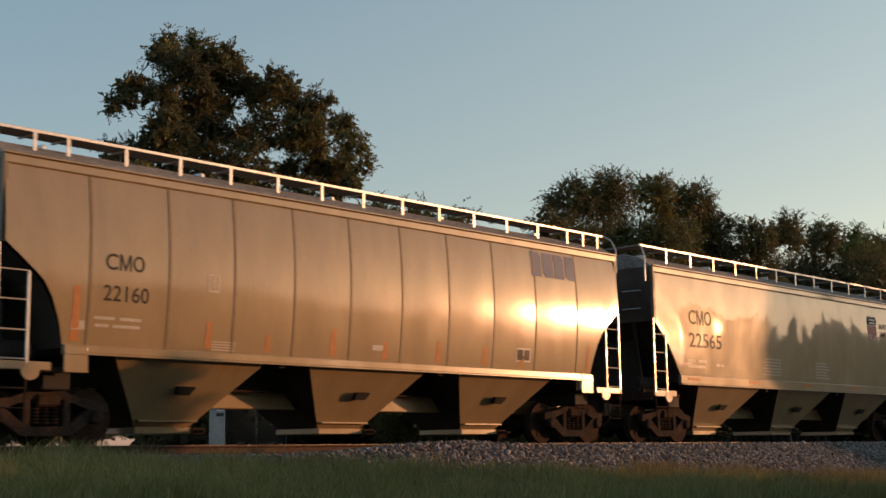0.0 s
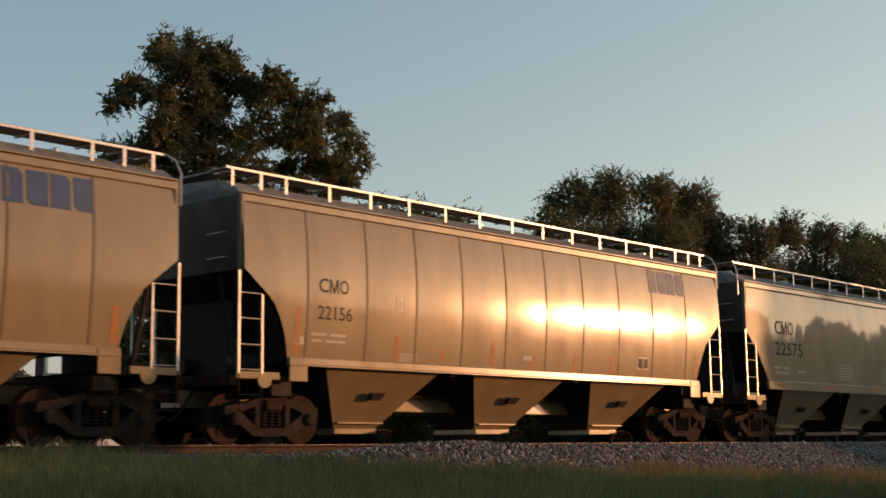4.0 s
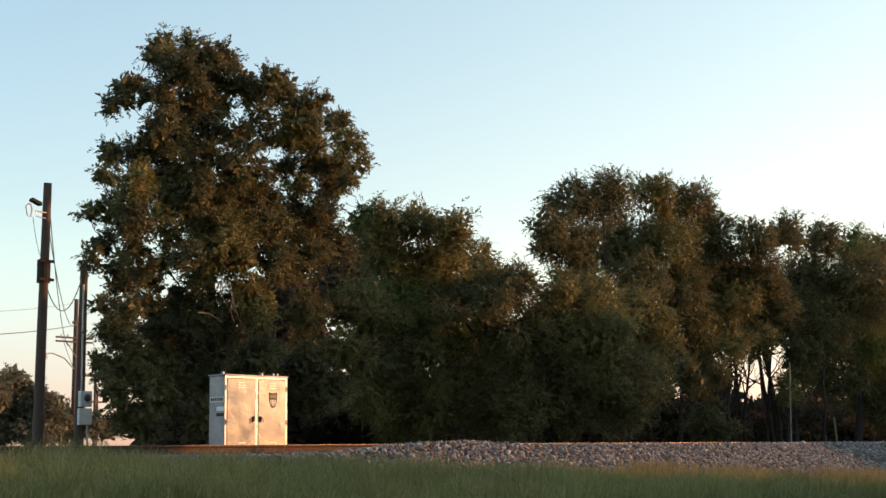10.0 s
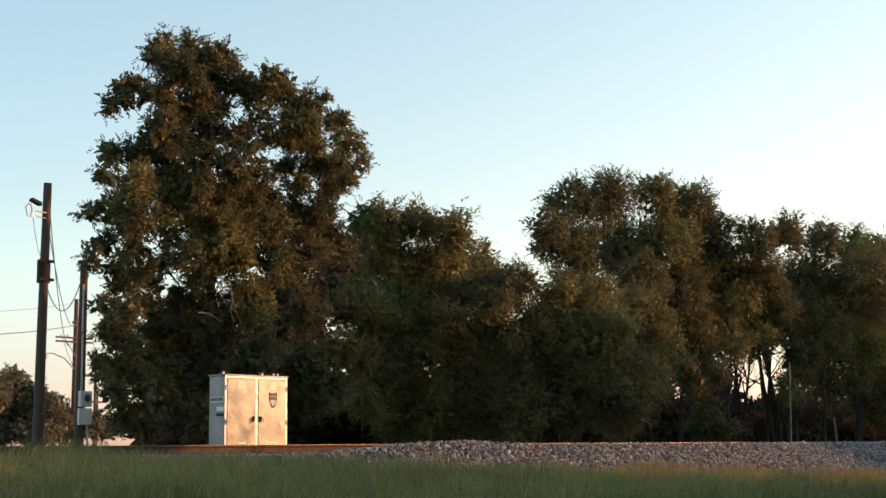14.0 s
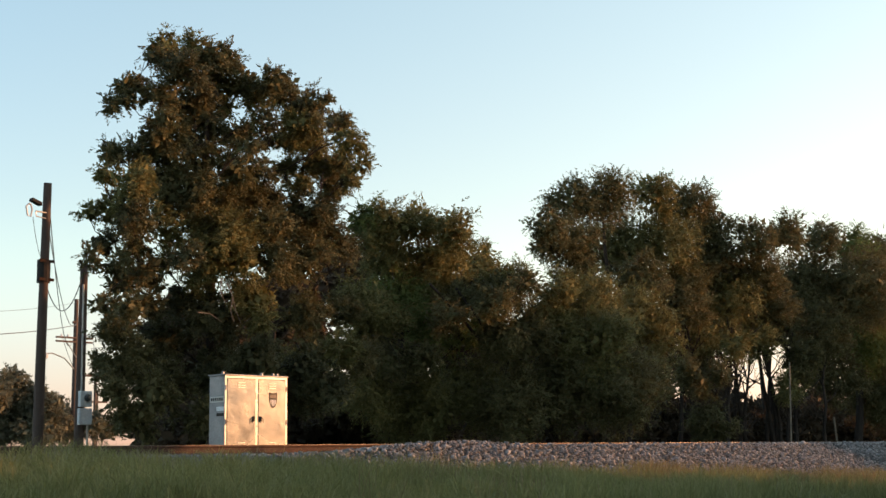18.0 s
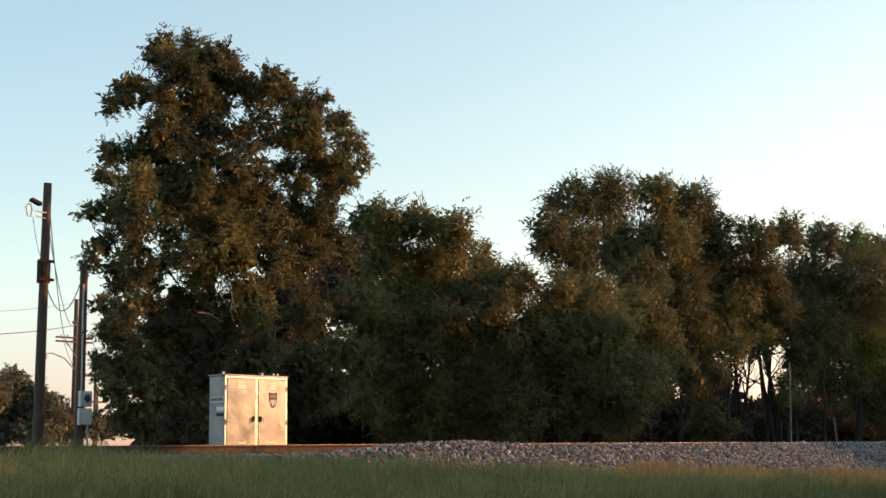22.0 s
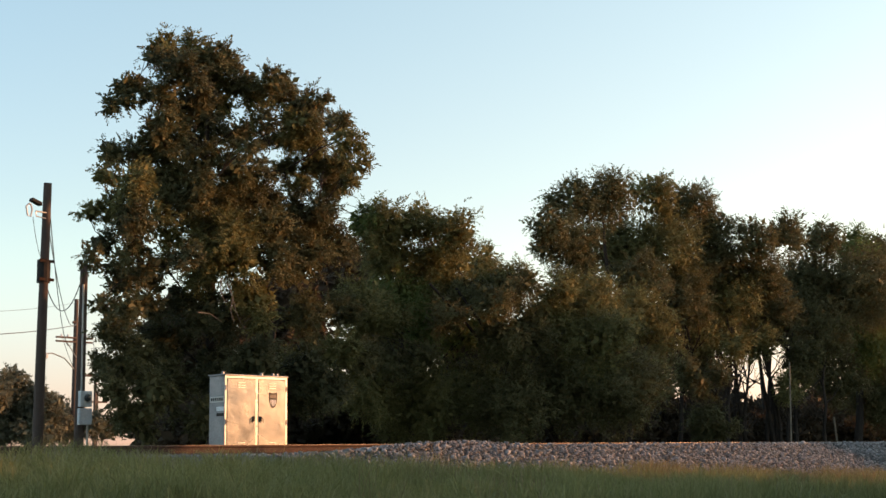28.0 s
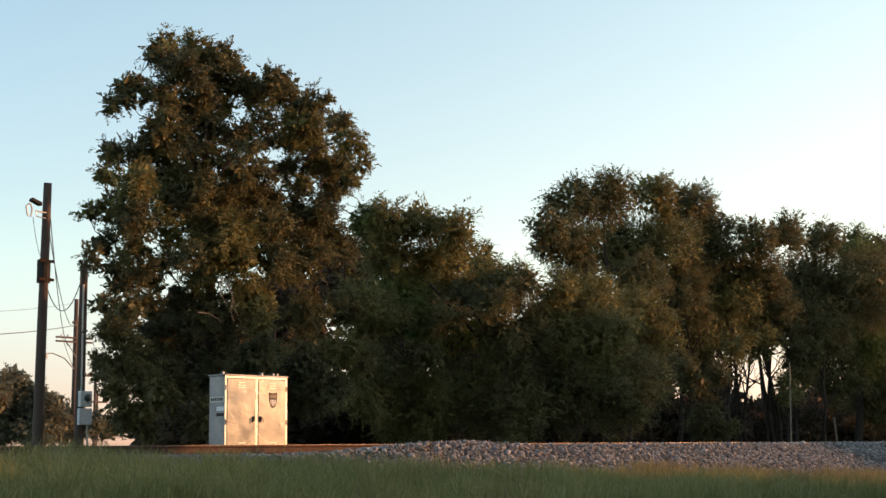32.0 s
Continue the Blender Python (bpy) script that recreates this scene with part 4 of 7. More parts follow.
for k, (a, b) in enumerate(((CX0 + 0.055, mid - 0.04), (mid + 0.04, CX1 - 0.055))):
    d = part("door", Build().box(a, b, CY - 0.012, CY + 0.026, CZ0 + 0.13, CZ1 - 0.06, 0.01), ALU, cab)
    for q in range(3):
        part("vent_louvre", Build().box((a + b) / 2 - 0.11, (a + b) / 2 + 0.11, CY - 0.022, CY - 0.012, CZ1 - 0.17 - q * 0.055, CZ1 - 0.15 - q * 0.055, 0.003), ALU_EDGE, d)
    part("vent_louvre", Build().box((a + b) / 2 - 0.11, (a + b) / 2 + 0.11, CY - 0.022, CY - 0.012, CZ0 + 0.62, CZ0 + 0.645, 0.003), ALU_EDGE, d)
    hx = b - 0.07 if k == 0 else a + 0.07
    part("handle", Build().box(hx - 0.02, hx + 0.02, CY - 0.05, CY - 0.012, 2.28, 2.40, 0.008).tube([(hx, CY - 0.045, 2.36), (hx + (0.05 if k else -0.05), CY - 0.05, 2.34), (hx + (0.055 if k else -0.055), CY - 0.05, 2.24)], 0.012, 6), DARK, d, "dark latch handle")
    for hz in (1.5, 2.2, 3.0):
        ex = a - 0.03 if k == 0 else b + 0.03
        part("hinge", Build().box(ex - 0.012, ex + 0.012, CY - 0.02, CY, hz, hz + 0.12, 0.004), ALU_SIDE, d)
flat = lambda px, pz: CY - 0.014
decal("emblem", [(21.80, 2.98), (21.92, 2.95), (22.04, 2.98), (22.055, 2.87), (22.03, 2.74), (21.99, 2.64), (21.92, 2.60), (21.85, 2.64), (21.81, 2.74), (21.785, 2.87)], BLACK, cab, flat, "small dark shield emblem with grey stripes", proud=0.004)
decal("emblem_bar", strip(21.82, 22.02, 2.845, 2.925), LGREY, cab, flat, proud=0.007)
for k in range(4):
    decal("emblem_stripe", strip(21.836 + k * 0.047, 21.862 + k * 0.047, (2.70, 2.65, 2.65, 2.70)[k], 2.80), METER, cab, flat, proud=0.007)
for sx in (CX0 + 0.12, mid + 0.35, CX1 - 0.25, CX1 - 0.12):
    part("lifting_lug", Build().box(sx - 0.03, sx + 0.03, CY + 0.2, CY + 0.26, CZ1 + 0.035, CZ1 + 0.11, 0.012), ALU_SIDE, cab)
for z0, z1, m in ((2.72, 2.86, WHITE), (2.52, 2.62, METER), (2.40, 2.47, DARK)):
    part("side_label", Build().box(CX0 - 0.006, CX0, CY + 0.04, CY + (0.54 if z0 > 2.6 else 0.3), z0, z1), m, cab)
for q in range(6):
    part("label_bar", Build().box(CX0 - 0.010, CX0 - 0.006, CY + 0.08 + q * 0.075, CY + 0.125 + q * 0.075, 2.755, 2.825), BLACK, cab)


# ---- bare thicket under the trees ----
thicket_rng = np.random.default_rng(31)
for k in range(13):
    bx, by = 60.5 + k * 1.0 + 0.3 * thicket_rng.normal(), 37.5 + 0.8 * thicket_rng.normal()
    sap = thing("bare_sapling", "thin dark leafless sapling in the thicket", "tree", "bare saplings in the thicket")
    lean = 1.5 * thicket_rng.normal()
    pts = [Vector((bx + lean * (q / 5) ** 1.2 + 0.1 * thicket_rng.normal(), by, 1.1 + 1.35 * q)) for q in range(6)]
    part("trunk", Build().tube(pts, 0.10 + 0.05 * thicket_rng.random(), 7, 0.035), BARK, sap, smooth=True, fix=False)
    for q in range(17):
        h = 0.6 + thicket_rng.random() * 4.0
        p = pts[int(h)].lerp(pts[int(h) + 1], h % 1)
        d = Vector((thicket_rng.normal() * 1.2, thicket_rng.normal() * 0.5, 0.5 + 0.9 * thicket_rng.random()))
        e = p + d
        part("branch", Build().tube([p, p.lerp(e, 0.5) + Vector((0, 0, -0.12)), e], 0.045, 5, 0.016)
             .tube([p.lerp(e, 0.5) + Vector((0, 0, -0.1)), p.lerp(e, 0.7) + Vector((0.4 * thicket_rng.normal(), 0, 0.45)), e + Vector((0.5 * thicket_rng.normal(), 0, 0.5))], 0.018, 4, 0.008), BARK, sap, smooth=True, fix=False)


# ---- poles and wires ----
def pole(label, x, y, z0, z1, r, lean=0.0):
    p = thing("utility_pole", label, "utility pole", "utility poles")
    b = Build().tube([(x, y, z0), (x + lean * 0.45, y, (z0 + z1) / 2), (x + lean, y, z1)], r * 1.15, 12, r * 0.85)
    part("shaft", b, POLE, p, smooth=True)
    return p


p1 = pole("tall weathered wooden pole with a floodlight near its top", 26.15, 42, 1.0, 11.1, 0.17, 0.11)
part("arm", Build().tube([(26.2, 41.9, 10.02), (25.72, 41.85, 10.02)], 0.025, 6).tube([(26.2, 41.9, 9.82), (25.75, 41.85, 9.84), (25.72, 41.85, 10.02)], 0.018, 6), GALV, p1)
part("floodlight", Build().add([(25.50, 41.7, 10.36), (25.88, 41.7, 10.22), (25.88, 41.95, 10.22), (25.50, 41.95, 10.36), (25.53, 41.72, 10.46), (25.90, 41.72, 10.33), (25.90, 41.93, 10.33), (25.53, 41.93, 10.46)],
                                [(0, 1, 2, 3), (4, 5, 6, 7), (0, 1, 5, 4), (1, 2, 6, 5), (2, 3, 7, 6), (3, 0, 4, 7)]), DARK, p1, "dark tilted floodlight head")
part("lamp_ring", Build().tube([(25.42, 41.8, 10.24), (25.31, 41.8, 10.14), (25.38, 41.8, 9.82), (25.50, 41.8, 9.80), (25.55, 41.8, 10.06), (25.49, 41.8, 10.22), (25.42, 41.8, 10.24)], 0.032, 6), METER, p1)
part("splice_band", Build().lathe([(7.55, 0.17), (7.55, 0.23), (8.35, 0.23), (8.35, 0.17)], (26.20, 42, 0), "z", 12), DARK, p1, "dark clamped sleeve round the pole")
for cz_ in (7.6, 8.25):
    part("clamp", Build().box(25.91, 26.49, 41.78, 41.84, cz_, cz_ + 0.1), RUST, p1)
p2 = pole("shorter wooden service pole carrying an electric meter", 27.80, 42, 1.0, 8.42, 0.16, 0.05)
part("meter_box", Build().box(27.58, 28.06, 41.60, 41.78, 3.25, 3.80, 0.02), METER, p2, "pale grey meter box")
part("meter_glass", Build().lathe([(-0.1, 0.13), (-0.14, 0.13), (-0.19, 0.1), (-0.2, 0.0)], (27.85, 41.70, 3.56), "y", 20), GLASS, p2, "round glass meter", smooth=True)
part("meter_ring", Build().lathe([(-0.1, 0.16), (-0.115, 0.16), (-0.115, 0.12), (-0.1, 0.12)], (27.85, 41.70, 3.56), "y", 20), WHITE, p2)
part("switch_box", Build().box(27.56, 28.08, 41.62, 41.78, 2.62, 3.2, 0.02), METER, p2, "pale grey switch box")
part("conduit", Build().tube([(27.98, 41.75, 1.1), (27.98, 41.75, 2.66)], 0.04, 8).tube([(27.72, 41.78, 3.78), (27.72, 41.82, 7.6)], 0.035, 8), GALV, p2)
p3 = pole("distant wooden line pole with two crossarms and a street lamp", 62.35, 95, 1.0, 14.1, 0.2)
part("crossarm", Build().box(60.4, 63.8, 94.7, 94.85, 10.88, 11.02, 0.02), POLE, p3)
part("crossarm", Build().box(60.4, 63.8, 94.7, 94.85, 10.56, 10.70, 0.02), POLE, p3)
part("crossarm", Build().box(61.9, 62.9, 94.7, 94.85, 12.1, 12.3, 0.02), POLE, p3)
part("brace", Build().tube([(61.3, 94.75, 10.7), (62.3, 94.75, 9.4)], 0.04, 5).tube([(63.4, 94.75, 10.7), (62.4, 94.75, 9.4)], 0.04, 5), GALV, p3)
for ix in (60.9, 61.5, 63.2, 63.8):
    part("insulator", Build().lathe([(10.98, 0.05), (11.1, 0.09), (11.2, 0.05), (11.25, 0.02)], (ix, 94.78, 0), "z", 8), METER, p3)
part("lamp_arm", Build().tube([(62.3, 94.9, 8.4), (61.3, 94.9, 9.3), (60.2, 94.9, 9.65), (59.7, 94.9, 9.6)], 0.05, 6), GALV, p3, smooth=True)
part("lamp_head", Build().lathe([(-0.3, 0.05), (-0.2, 0.18), (0.05, 0.22), (0.2, 0.1)], (59.6, 94.9, 9.45), "z", 10), METER, p3)
p4 = pole("far wooden line pole with a crossarm", 115.1, 170, 1.0, 15.4, 0.22)
part("crossarm", Build().box(112.9, 117.3, 169.7, 169.9, 12.95, 13.3), POLE, p4)
p5 = pole("far wooden line pole with a crossarm", 178, 262, 1.0, 16.0, 0.24)
part("crossarm", Build().box(175.5, 180.5, 261.7, 261.9, 13.4, 13.8), POLE, p5)


def wire(a, b, sag, r=0.015, label="thin black overhead wire"):
    a, b = Vector(a), Vector(b)
    pts = [a.lerp(b, k / 12) - Vector((0, 0, sag * 4 * (k / 12) * (1 - k / 12))) for k in range(13)]
    tagged(part("overhead_wire", Build().tube(pts, r, 5), WIRE), label, "wire", "overhead wires")


wire((26.30, 41.9, 7.35), (27.75, 41.9, 8.0), 1.05, 0.018)
wire((26.2, 41.9, 9.9), (62.3, 94.8, 12.2), 1.6, 0.02)
wire((25.62, 41.85, 9.8), (26.05, 41.85, 8.3), 0.25, 0.010)
wire((26.25, 41.9, 10.6), (62.0, 94.8, 10.9), 2.4, 0.02)
wire((62.2, 94.7, 11.98), (42.3, 75.6, 8.8), 0.15, 0.03)
wire((62.2, 94.7, 13.8), (42.4, 75.6, 10.2), 0.15, 0.014)
for ix in (60.9, 63.8):
    wire((ix, 94.78, 11.2), (ix + 52.5, 169.8, 13.4), 1.5, 0.025)
post = thing("marker_post", "thin pale metal post at the edge of the wood", "post")
part("post", Build().tube([(49.8, 26, 1.1), (50.0, 26, 4.9)], 0.028, 6), LGREY, post)
stump = thing("marker_post", "thin leaning pale post at the edge of the wood", "post")
part("post", Build().tube([(62.2, 30, 1.1), (61.9, 30, 2.95)], 0.045, 6), LGREY, stump)


# ---- rolling stock: every vehicle in its own space, x along it, y across from the track centre, z above the rail ----
def wheelset(parent, x, r, mat=RUST):
    ws = part("wheelset", Build(), mat, parent)
    b = Build()
    for s in (-1, 1):
        b.lathe([(s * 0.69, r + 0.028), (s * 0.715, r + 0.025), (s * 0.725, r), (s * 0.82, r - 0.006), (s * 0.82, r - 0.075), (s * 0.79, r * 0.5), (s * 0.82, r * 0.3), (s * 0.82, 0.02),
                 (s * 0.69, 0.02), (s * 0.69, r * 0.3), (s * 0.735, r * 0.5), (s * 0.69, r - 0.075)], (0, 0, 0), "y", 28)
        for k in range(3):
            a = k * 2.094
            b.lathe([(s * 0.80, 0.055), (s * 0.826, 0.055), (s * 0.826, 0.0)], (r * 0.62 * math.cos(a), 0, r * 0.62 * math.sin(a)), "y", 8)
    b.lathe([(-0.95, 0.075), (0.95, 0.075)], (0, 0, 0), "y", 12)
    ws.data = fixed(b.mesh("wheelset", mat, True))
    ws.location = (x, 0, r)
    WHEELS.append((ws, r))
    return ws


WHEELS = []


def freight_truck(parent, x):
    """Three-piece truck: side frames with springs, a bolster and two wheelsets."""
    tr = part("truck", Build().box(x - 0.22, x + 0.22, -1.14, 1.14, 0.60, 0.80, 0.04), RUST, parent, "rust-brown two-axle truck")
    for dx in (-0.89, 0.89):
        wheelset(tr, x + dx, 0.457)
    for s in (-1, 1):
        y0, y1 = sorted((s * 0.93, s * 1.08))
        b = Build()
        # top chord, bottom chord and columns leave the two windows open
        b.prism([(x - 1.12, 0.52), (x - 1.10, 0.68), (x - 0.6, 0.75), (x - 0.25, 0.87), (x + 0.25, 0.87), (x + 0.6, 0.75), (x + 1.10, 0.68), (x + 1.12, 0.52),
                 (x + 0.72, 0.58), (x + 0.3, 0.72), (x - 0.3, 0.72), (x - 0.72, 0.58)], y0, y1)
        b.prism([(x - 1.05, 0.54), (x - 0.75, 0.58), (x - 0.36, 0.30), (x + 0.36, 0.30), (x + 0.75, 0.58), (x + 1.05, 0.54), (x + 0.44, 0.15), (x - 0.44, 0.15)], y0, y1)
        for c in (-1, 1):
            b.box(x + c * 0.36 - 0.07, x + c * 0.36 + 0.07, y0, y1, 0.28, 0.74, 0.02)
        part("side_frame", b, DUSTY, tr)
        for c in (-0.89, 0.89):
            part("bearing_cap", Build().lathe([(s * 1.0, 0.12), (s * 1.12, 0.12), (s * 1.15, 0.085), (s * 1.155, 0.0)], (x + c, 0, 0.457), "y", 14), DUSTY, tr, smooth=True)
        for c in (-0.17, 0.0, 0.17):
            sp = Build()
            for q in range(5):
                sp.lathe([(0.33 + q * 0.055, 0.06), (0.35 + q * 0.055, 0.075), (0.37 + q * 0.055, 0.06)], (x + c, s * 1.0, 0), "z", 10)
            part("spring", sp, RUST, tr, smooth=True)
    for dx in (-0.45, 0.39):
        part("brake_beam", Build().box(x + dx, x + dx + 0.06, -0.75, 0.75, 0.38, 0.46), DARK, tr)
    return tr


CARL = 16.35


def mark(car, side, x, z, h, w):
    """The letters CMO: two from the font, a bold M cut as one outline between them."""
    lw = w * 0.31
    lettering("reporting_mark", "C", x, z, h, lw, BLACK, car, side, weight=0.014)
    m0, m1, st = x + w * 0.355, x + w * 0.655, w * 0.043
    mid_ = (m0 + m1) / 2
    decal("reporting_mark", [(m0, z), (m0 + st, z), (m0 + st, z + h * 0.70), (mid_ - st * 0.45, z), (mid_ + st * 0.45, z), (m1 - st, z + h * 0.70), (m1 - st, z), (m1, z), (m1, z + h), (m1 - st * 1.3, z + h),
                             (mid_, z + h * 0.26), (m0 + st * 1.3, z + h), (m0, z + h)], BLACK, car, side, proud=0.006)
    lettering("reporting_mark", "O", x + w - lw, z, h, lw, BLACK, car, side, weight=0.014)


def hopper_car(number, ribbed):
    paint = HOPPER if ribbed else HOPPER_B
    gen = random.Random(number)
    car = thing("hopper_car", ("tan-grey covered hopper wagon with ribbed curved sides and rust streaks" if ribbed else "pale grey smooth-sided covered hopper wagon with a shield emblem"),
                "freight wagon", "hopper wagons of the train")
    ribs = [1.61, 3.15, 4.55, 5.95, 7.38, 8.79, 10.19, 11.63, 13.07, 14.60]
    z_eave = 4.42 if ribbed else 4.34

    def bulge(z):
        t = (z - 1.5) / (z_eave - 1.5)
        return 0.115 * (4 * t * (1 - t)) if ribbed else 0.045 * (4 * t * (1 - t))

    def side(x, z):
        wave = 0.0
        if ribbed:
            edges = [0.1] + ribs + [16.25]
            for a, b in zip(edges, edges[1:]):
                if a <= x <= b:
                    wave = 0.0045 * math.sin(math.pi * (x - a) / (b - a))
        else:
            wave = 0.012 * noise.noise((x * 0.55 + number, z * 0.8, 1.0)) + 0.006 * noise.noise((x * 1.9, z * 1.3, number * 0.01)) + 0.0015 * noise.noise((x * 6, z * 2.5, 3.0))
        return -1.505 - bulge(z) - wave

    if ribbed:
        cut = [(0.10, 3.07), (0.62, 2.66), (0.80, 2.50), (0.95, 2.26), (1.08, 1.95), (1.14, 1.75), (1.20, 1.50)]
    else:
        cut = [(0.12, 2.98), (0.72, 2.42), (1.24, 1.72), (1.26, 1.50)]

    def low(x):
        d = min(x, CARL - x)
        if d <= cut[0][0]:
            return cut[0][1]
        for (a, za), (b, zb) in zip(cut, cut[1:]):
            if d <= b:
                return za + (zb - za) * (d - a) / (b - a)
        return 1.50

    xs = sorted(set([c[0] for c in cut] + [CARL - c[0] for c in cut] + [round(1.3 + (CARL - 2.6) * k / 96, 3) for k in range(97)] + (ribs if ribbed else [])))
    rows = 20
    b = Build()
    for s in (-1, 1):
        k = len(b.v)
        for x in xs:
            lo = low(x)
            for j in range(rows + 1):
                z = lo + (z_eave - lo) * j / rows
                b.v.append((x, side(x, z) if s < 0 else -side(x, z), z))
        n = rows + 1
        for i in range(len(xs) - 1):
            for j in range(rows):
                q = (k + i * n + j, k + (i + 1) * n + j, k + (i + 1) * n + j + 1, k + i * n + j + 1)
                b.f.append(q if s < 0 else q[::-1])
    part("body_side", b, paint, car, smooth=True, fix=False)
    # underside and slope sheets that close the body between the sides
    u = Build()
    for i in range(len(xs) - 1):
        a, c = xs[i], xs[i + 1]
        u.add([(a, -1.5, low(a) + 0.004), (a, 1.5, low(a) + 0.004), (c, 1.5, low(c) + 0.004), (c, -1.5, low(c) + 0.004)], [(0, 1, 2, 3)])
    part("slope_sheet", u, SHADE_GRIME, car, "grimy sloping underside with its shade painted in", fix=False)
    for ex, dx in ((xs[0], 0.02), (xs[-1], -0.02)):
        zz = low(ex)
        part("end_bulkhead", Build().prism([(-1.5, zz), (-1.5, z_eave), (-0.8, 4.62), (0.8, 4.62), (1.5, z_eave), (1.5, zz)], ex - dx, ex + dx, "x"), END, car, "dusty end sheet painted dark for its shade")
        part("end_post", Build().box(ex - 0.05, ex + 0.05, -1.56, -1.47, zz - 0.02, z_eave + 0.02, 0.01), LGREY, car)
    roof = [(-1.50, z_eave), (-1.42, z_eave + 0.09), (-1.15, z_eave + 0.25), (-0.8, z_eave + 0.33), (0, z_eave + 0.38), (0.8, z_eave + 0.33), (1.15, z_eave + 0.25), (1.42, z_eave + 0.09), (1.50, z_eave)]
    part("roof", Build().prism(roof, 0.08, CARL - 0.08, "x"), ROOF, car, "weathered dull grey roof")
    for s in (-1, 1):
        y = s * 1.565
        part("eave_rail", Build().box(0.06, CARL - 0.06, min(y, y - s * 0.09), max(y, y - s * 0.09), z_eave - 0.15, z_eave + 0.0, 0.02).box(0.06, CARL - 0.06, min(y + s * 0.03, y - s * 0.04), max(y + s * 0.03, y - s * 0.04), z_eave, z_eave + 0.035, 0.01), paint, car)
    hz = z_eave + 0.34
    part("hatch_trough", Build().box(0.6, CARL - 0.6, -0.36, 0.36, hz, hz + 0.14, 0.05), ROOF, car)
    for k in range(5):
        part("hatch_clamp", Build().box(1.4 + k * 3.3, 1.5 + k * 3.3, -0.42, 0.42, hz + 0.05, hz + 0.18, 0.02), GALV, car)
    # roof walkway on both sides on its brackets
    bz = 4.90 if not ribbed else 4.93
    for s in (-1, 1):
        y0, y1 = sorted((s * 1.27, s * 0.78))
        part("walkway", Build().box(-0.05, CARL - 0.15, y0, y1, bz - 0.035, bz - 0.004), ROOF, car)
        ye = s * 1.275
        part("walkway_edge", Build().box(-0.06, CARL - 0.14, min(ye, ye - s * 0.02), max(ye, ye - s * 0.02), bz - 0.04, bz + 0.012, 0.004), GALV, car, "bright steel edge of the roof walkway")
        posts = [0.09, 0.76, 1.37] + [2.48 + 1.116 * k for k in range(12)] + [15.38, 15.96] if ribbed else [1.18 + 1.163 * k for k in range(13)]
        for px in posts:
            part("walkway_bracket", Build().box(px - 0.035, px + 0.035, min(ye, ye - s * 0.012), max(ye, ye - s * 0.012), z_eave + 0.10, bz - 0.03, 0.003)
                 .box(px - 0.03, px + 0.03, y0, y1, bz - 0.07, bz - 0.036), GALV, car)
    for ex in (0.02, CARL - 0.45):
        part("end_walkway", Build().box(ex, ex + 0.42, -0.78, 0.78, bz - 0.035, bz), ROOF, car)
    for ex, d in ((-0.05, -1), (CARL - 0.15, 1)) if not ribbed else ((CARL - 0.15, 1),):
        part("roof_grab", Build().tube([(ex, -1.27, bz), (ex + d * 0.12, -1.42, bz - 0.12), (ex + d * 0.16, -1.52, bz - 0.35), (ex + d * 0.16, -1.52, z_eave - 0.4)], 0.022, 6), GALV, car, smooth=True)
    # side sill
    z0, z1 = (1.40, 1.56) if ribbed else (1.43, 1.68)
    for s in (-1, 1):
        y0, y1 = sorted((s * 1.50, s * 1.585))
        part("side_sill", Build().box(1.18, CARL - 1.18, y0, y1, z0 + 0.03, z1, 0.012).box(1.18, CARL - 1.18, min(s * 1.50, s * 1.62), max(s * 1.50, s * 1.62), z0, z0 + 0.03, 0.006), paint, car)
    if ribbed:
        for rx in ribs:
            rb = Build()
            zs = [low(rx) + 0.06 + (z_eave - 0.2 - low(rx)) * j / 8 for j in range(9)]
            for j in range(8):
                rb.add([(rx - 0.022, side(rx, zs[j]) - 0.010, zs[j]), (rx + 0.022, side(rx, zs[j]) - 0.010, zs[j]), (rx + 0.022, side(rx, zs[j + 1]) - 0.010, zs[j + 1]), (rx - 0.022, side(rx, zs[j + 1]) - 0.010, zs[j + 1]),
                        (rx - 0.03, side(rx, zs[j]) + 0.004, zs[j]), (rx - 0.03, side(rx, zs[j + 1]) + 0.004, zs[j + 1]), (rx + 0.03, side(rx, zs[j]) + 0.004, zs[j]), (rx + 0.03, side(rx, zs[j + 1]) + 0.004, zs[j + 1])],
                       [(0, 1, 2, 3), (4, 0, 3, 5), (1, 6, 7, 2)])
            part("rib", rb, RIB, car, fix=False)
    # three discharge hoppers
    part("center_sill", Build().box(-0.25, CARL + 0.25, -0.28, 0.28, 0.66, 0.98, 0.02), paint, car)
    for cx in (3.82, 8.06, 12.25):
        top, bot, zt, zb = 1.62, 0.56, 1.46, 0.30
        h = Build().add([(cx - top, -1.46, zt), (cx + top, -1.46, zt), (cx + top, 1.46, zt), (cx - top, 1.46, zt),
                         (cx - bot, -0.55, zb), (cx + bot, -0.55, zb), (cx + bot, 0.55, zb), (cx - bot, 0.55, zb)],
                        [(0, 1, 5, 4), (2, 3, 7, 6), (4, 5, 6, 7), (0, 3, 2, 1)])
        hop = part("discharge_hopper", h, paint, car)
        for e in (-1, 1):
            # the unlit end slopes get their shade from this dark paint
            part("hopper_slope", Build().add([(cx + e * top, -1.46, zt), (cx + e * top, 1.46, zt), (cx + e * bot, 0.55, zb), (cx + e * bot, -0.55, zb)], [(0, 1, 2, 3)]), SHADE_GRIME, hop, "grimy sloping hopper end, darkened for its shade", fix=False)
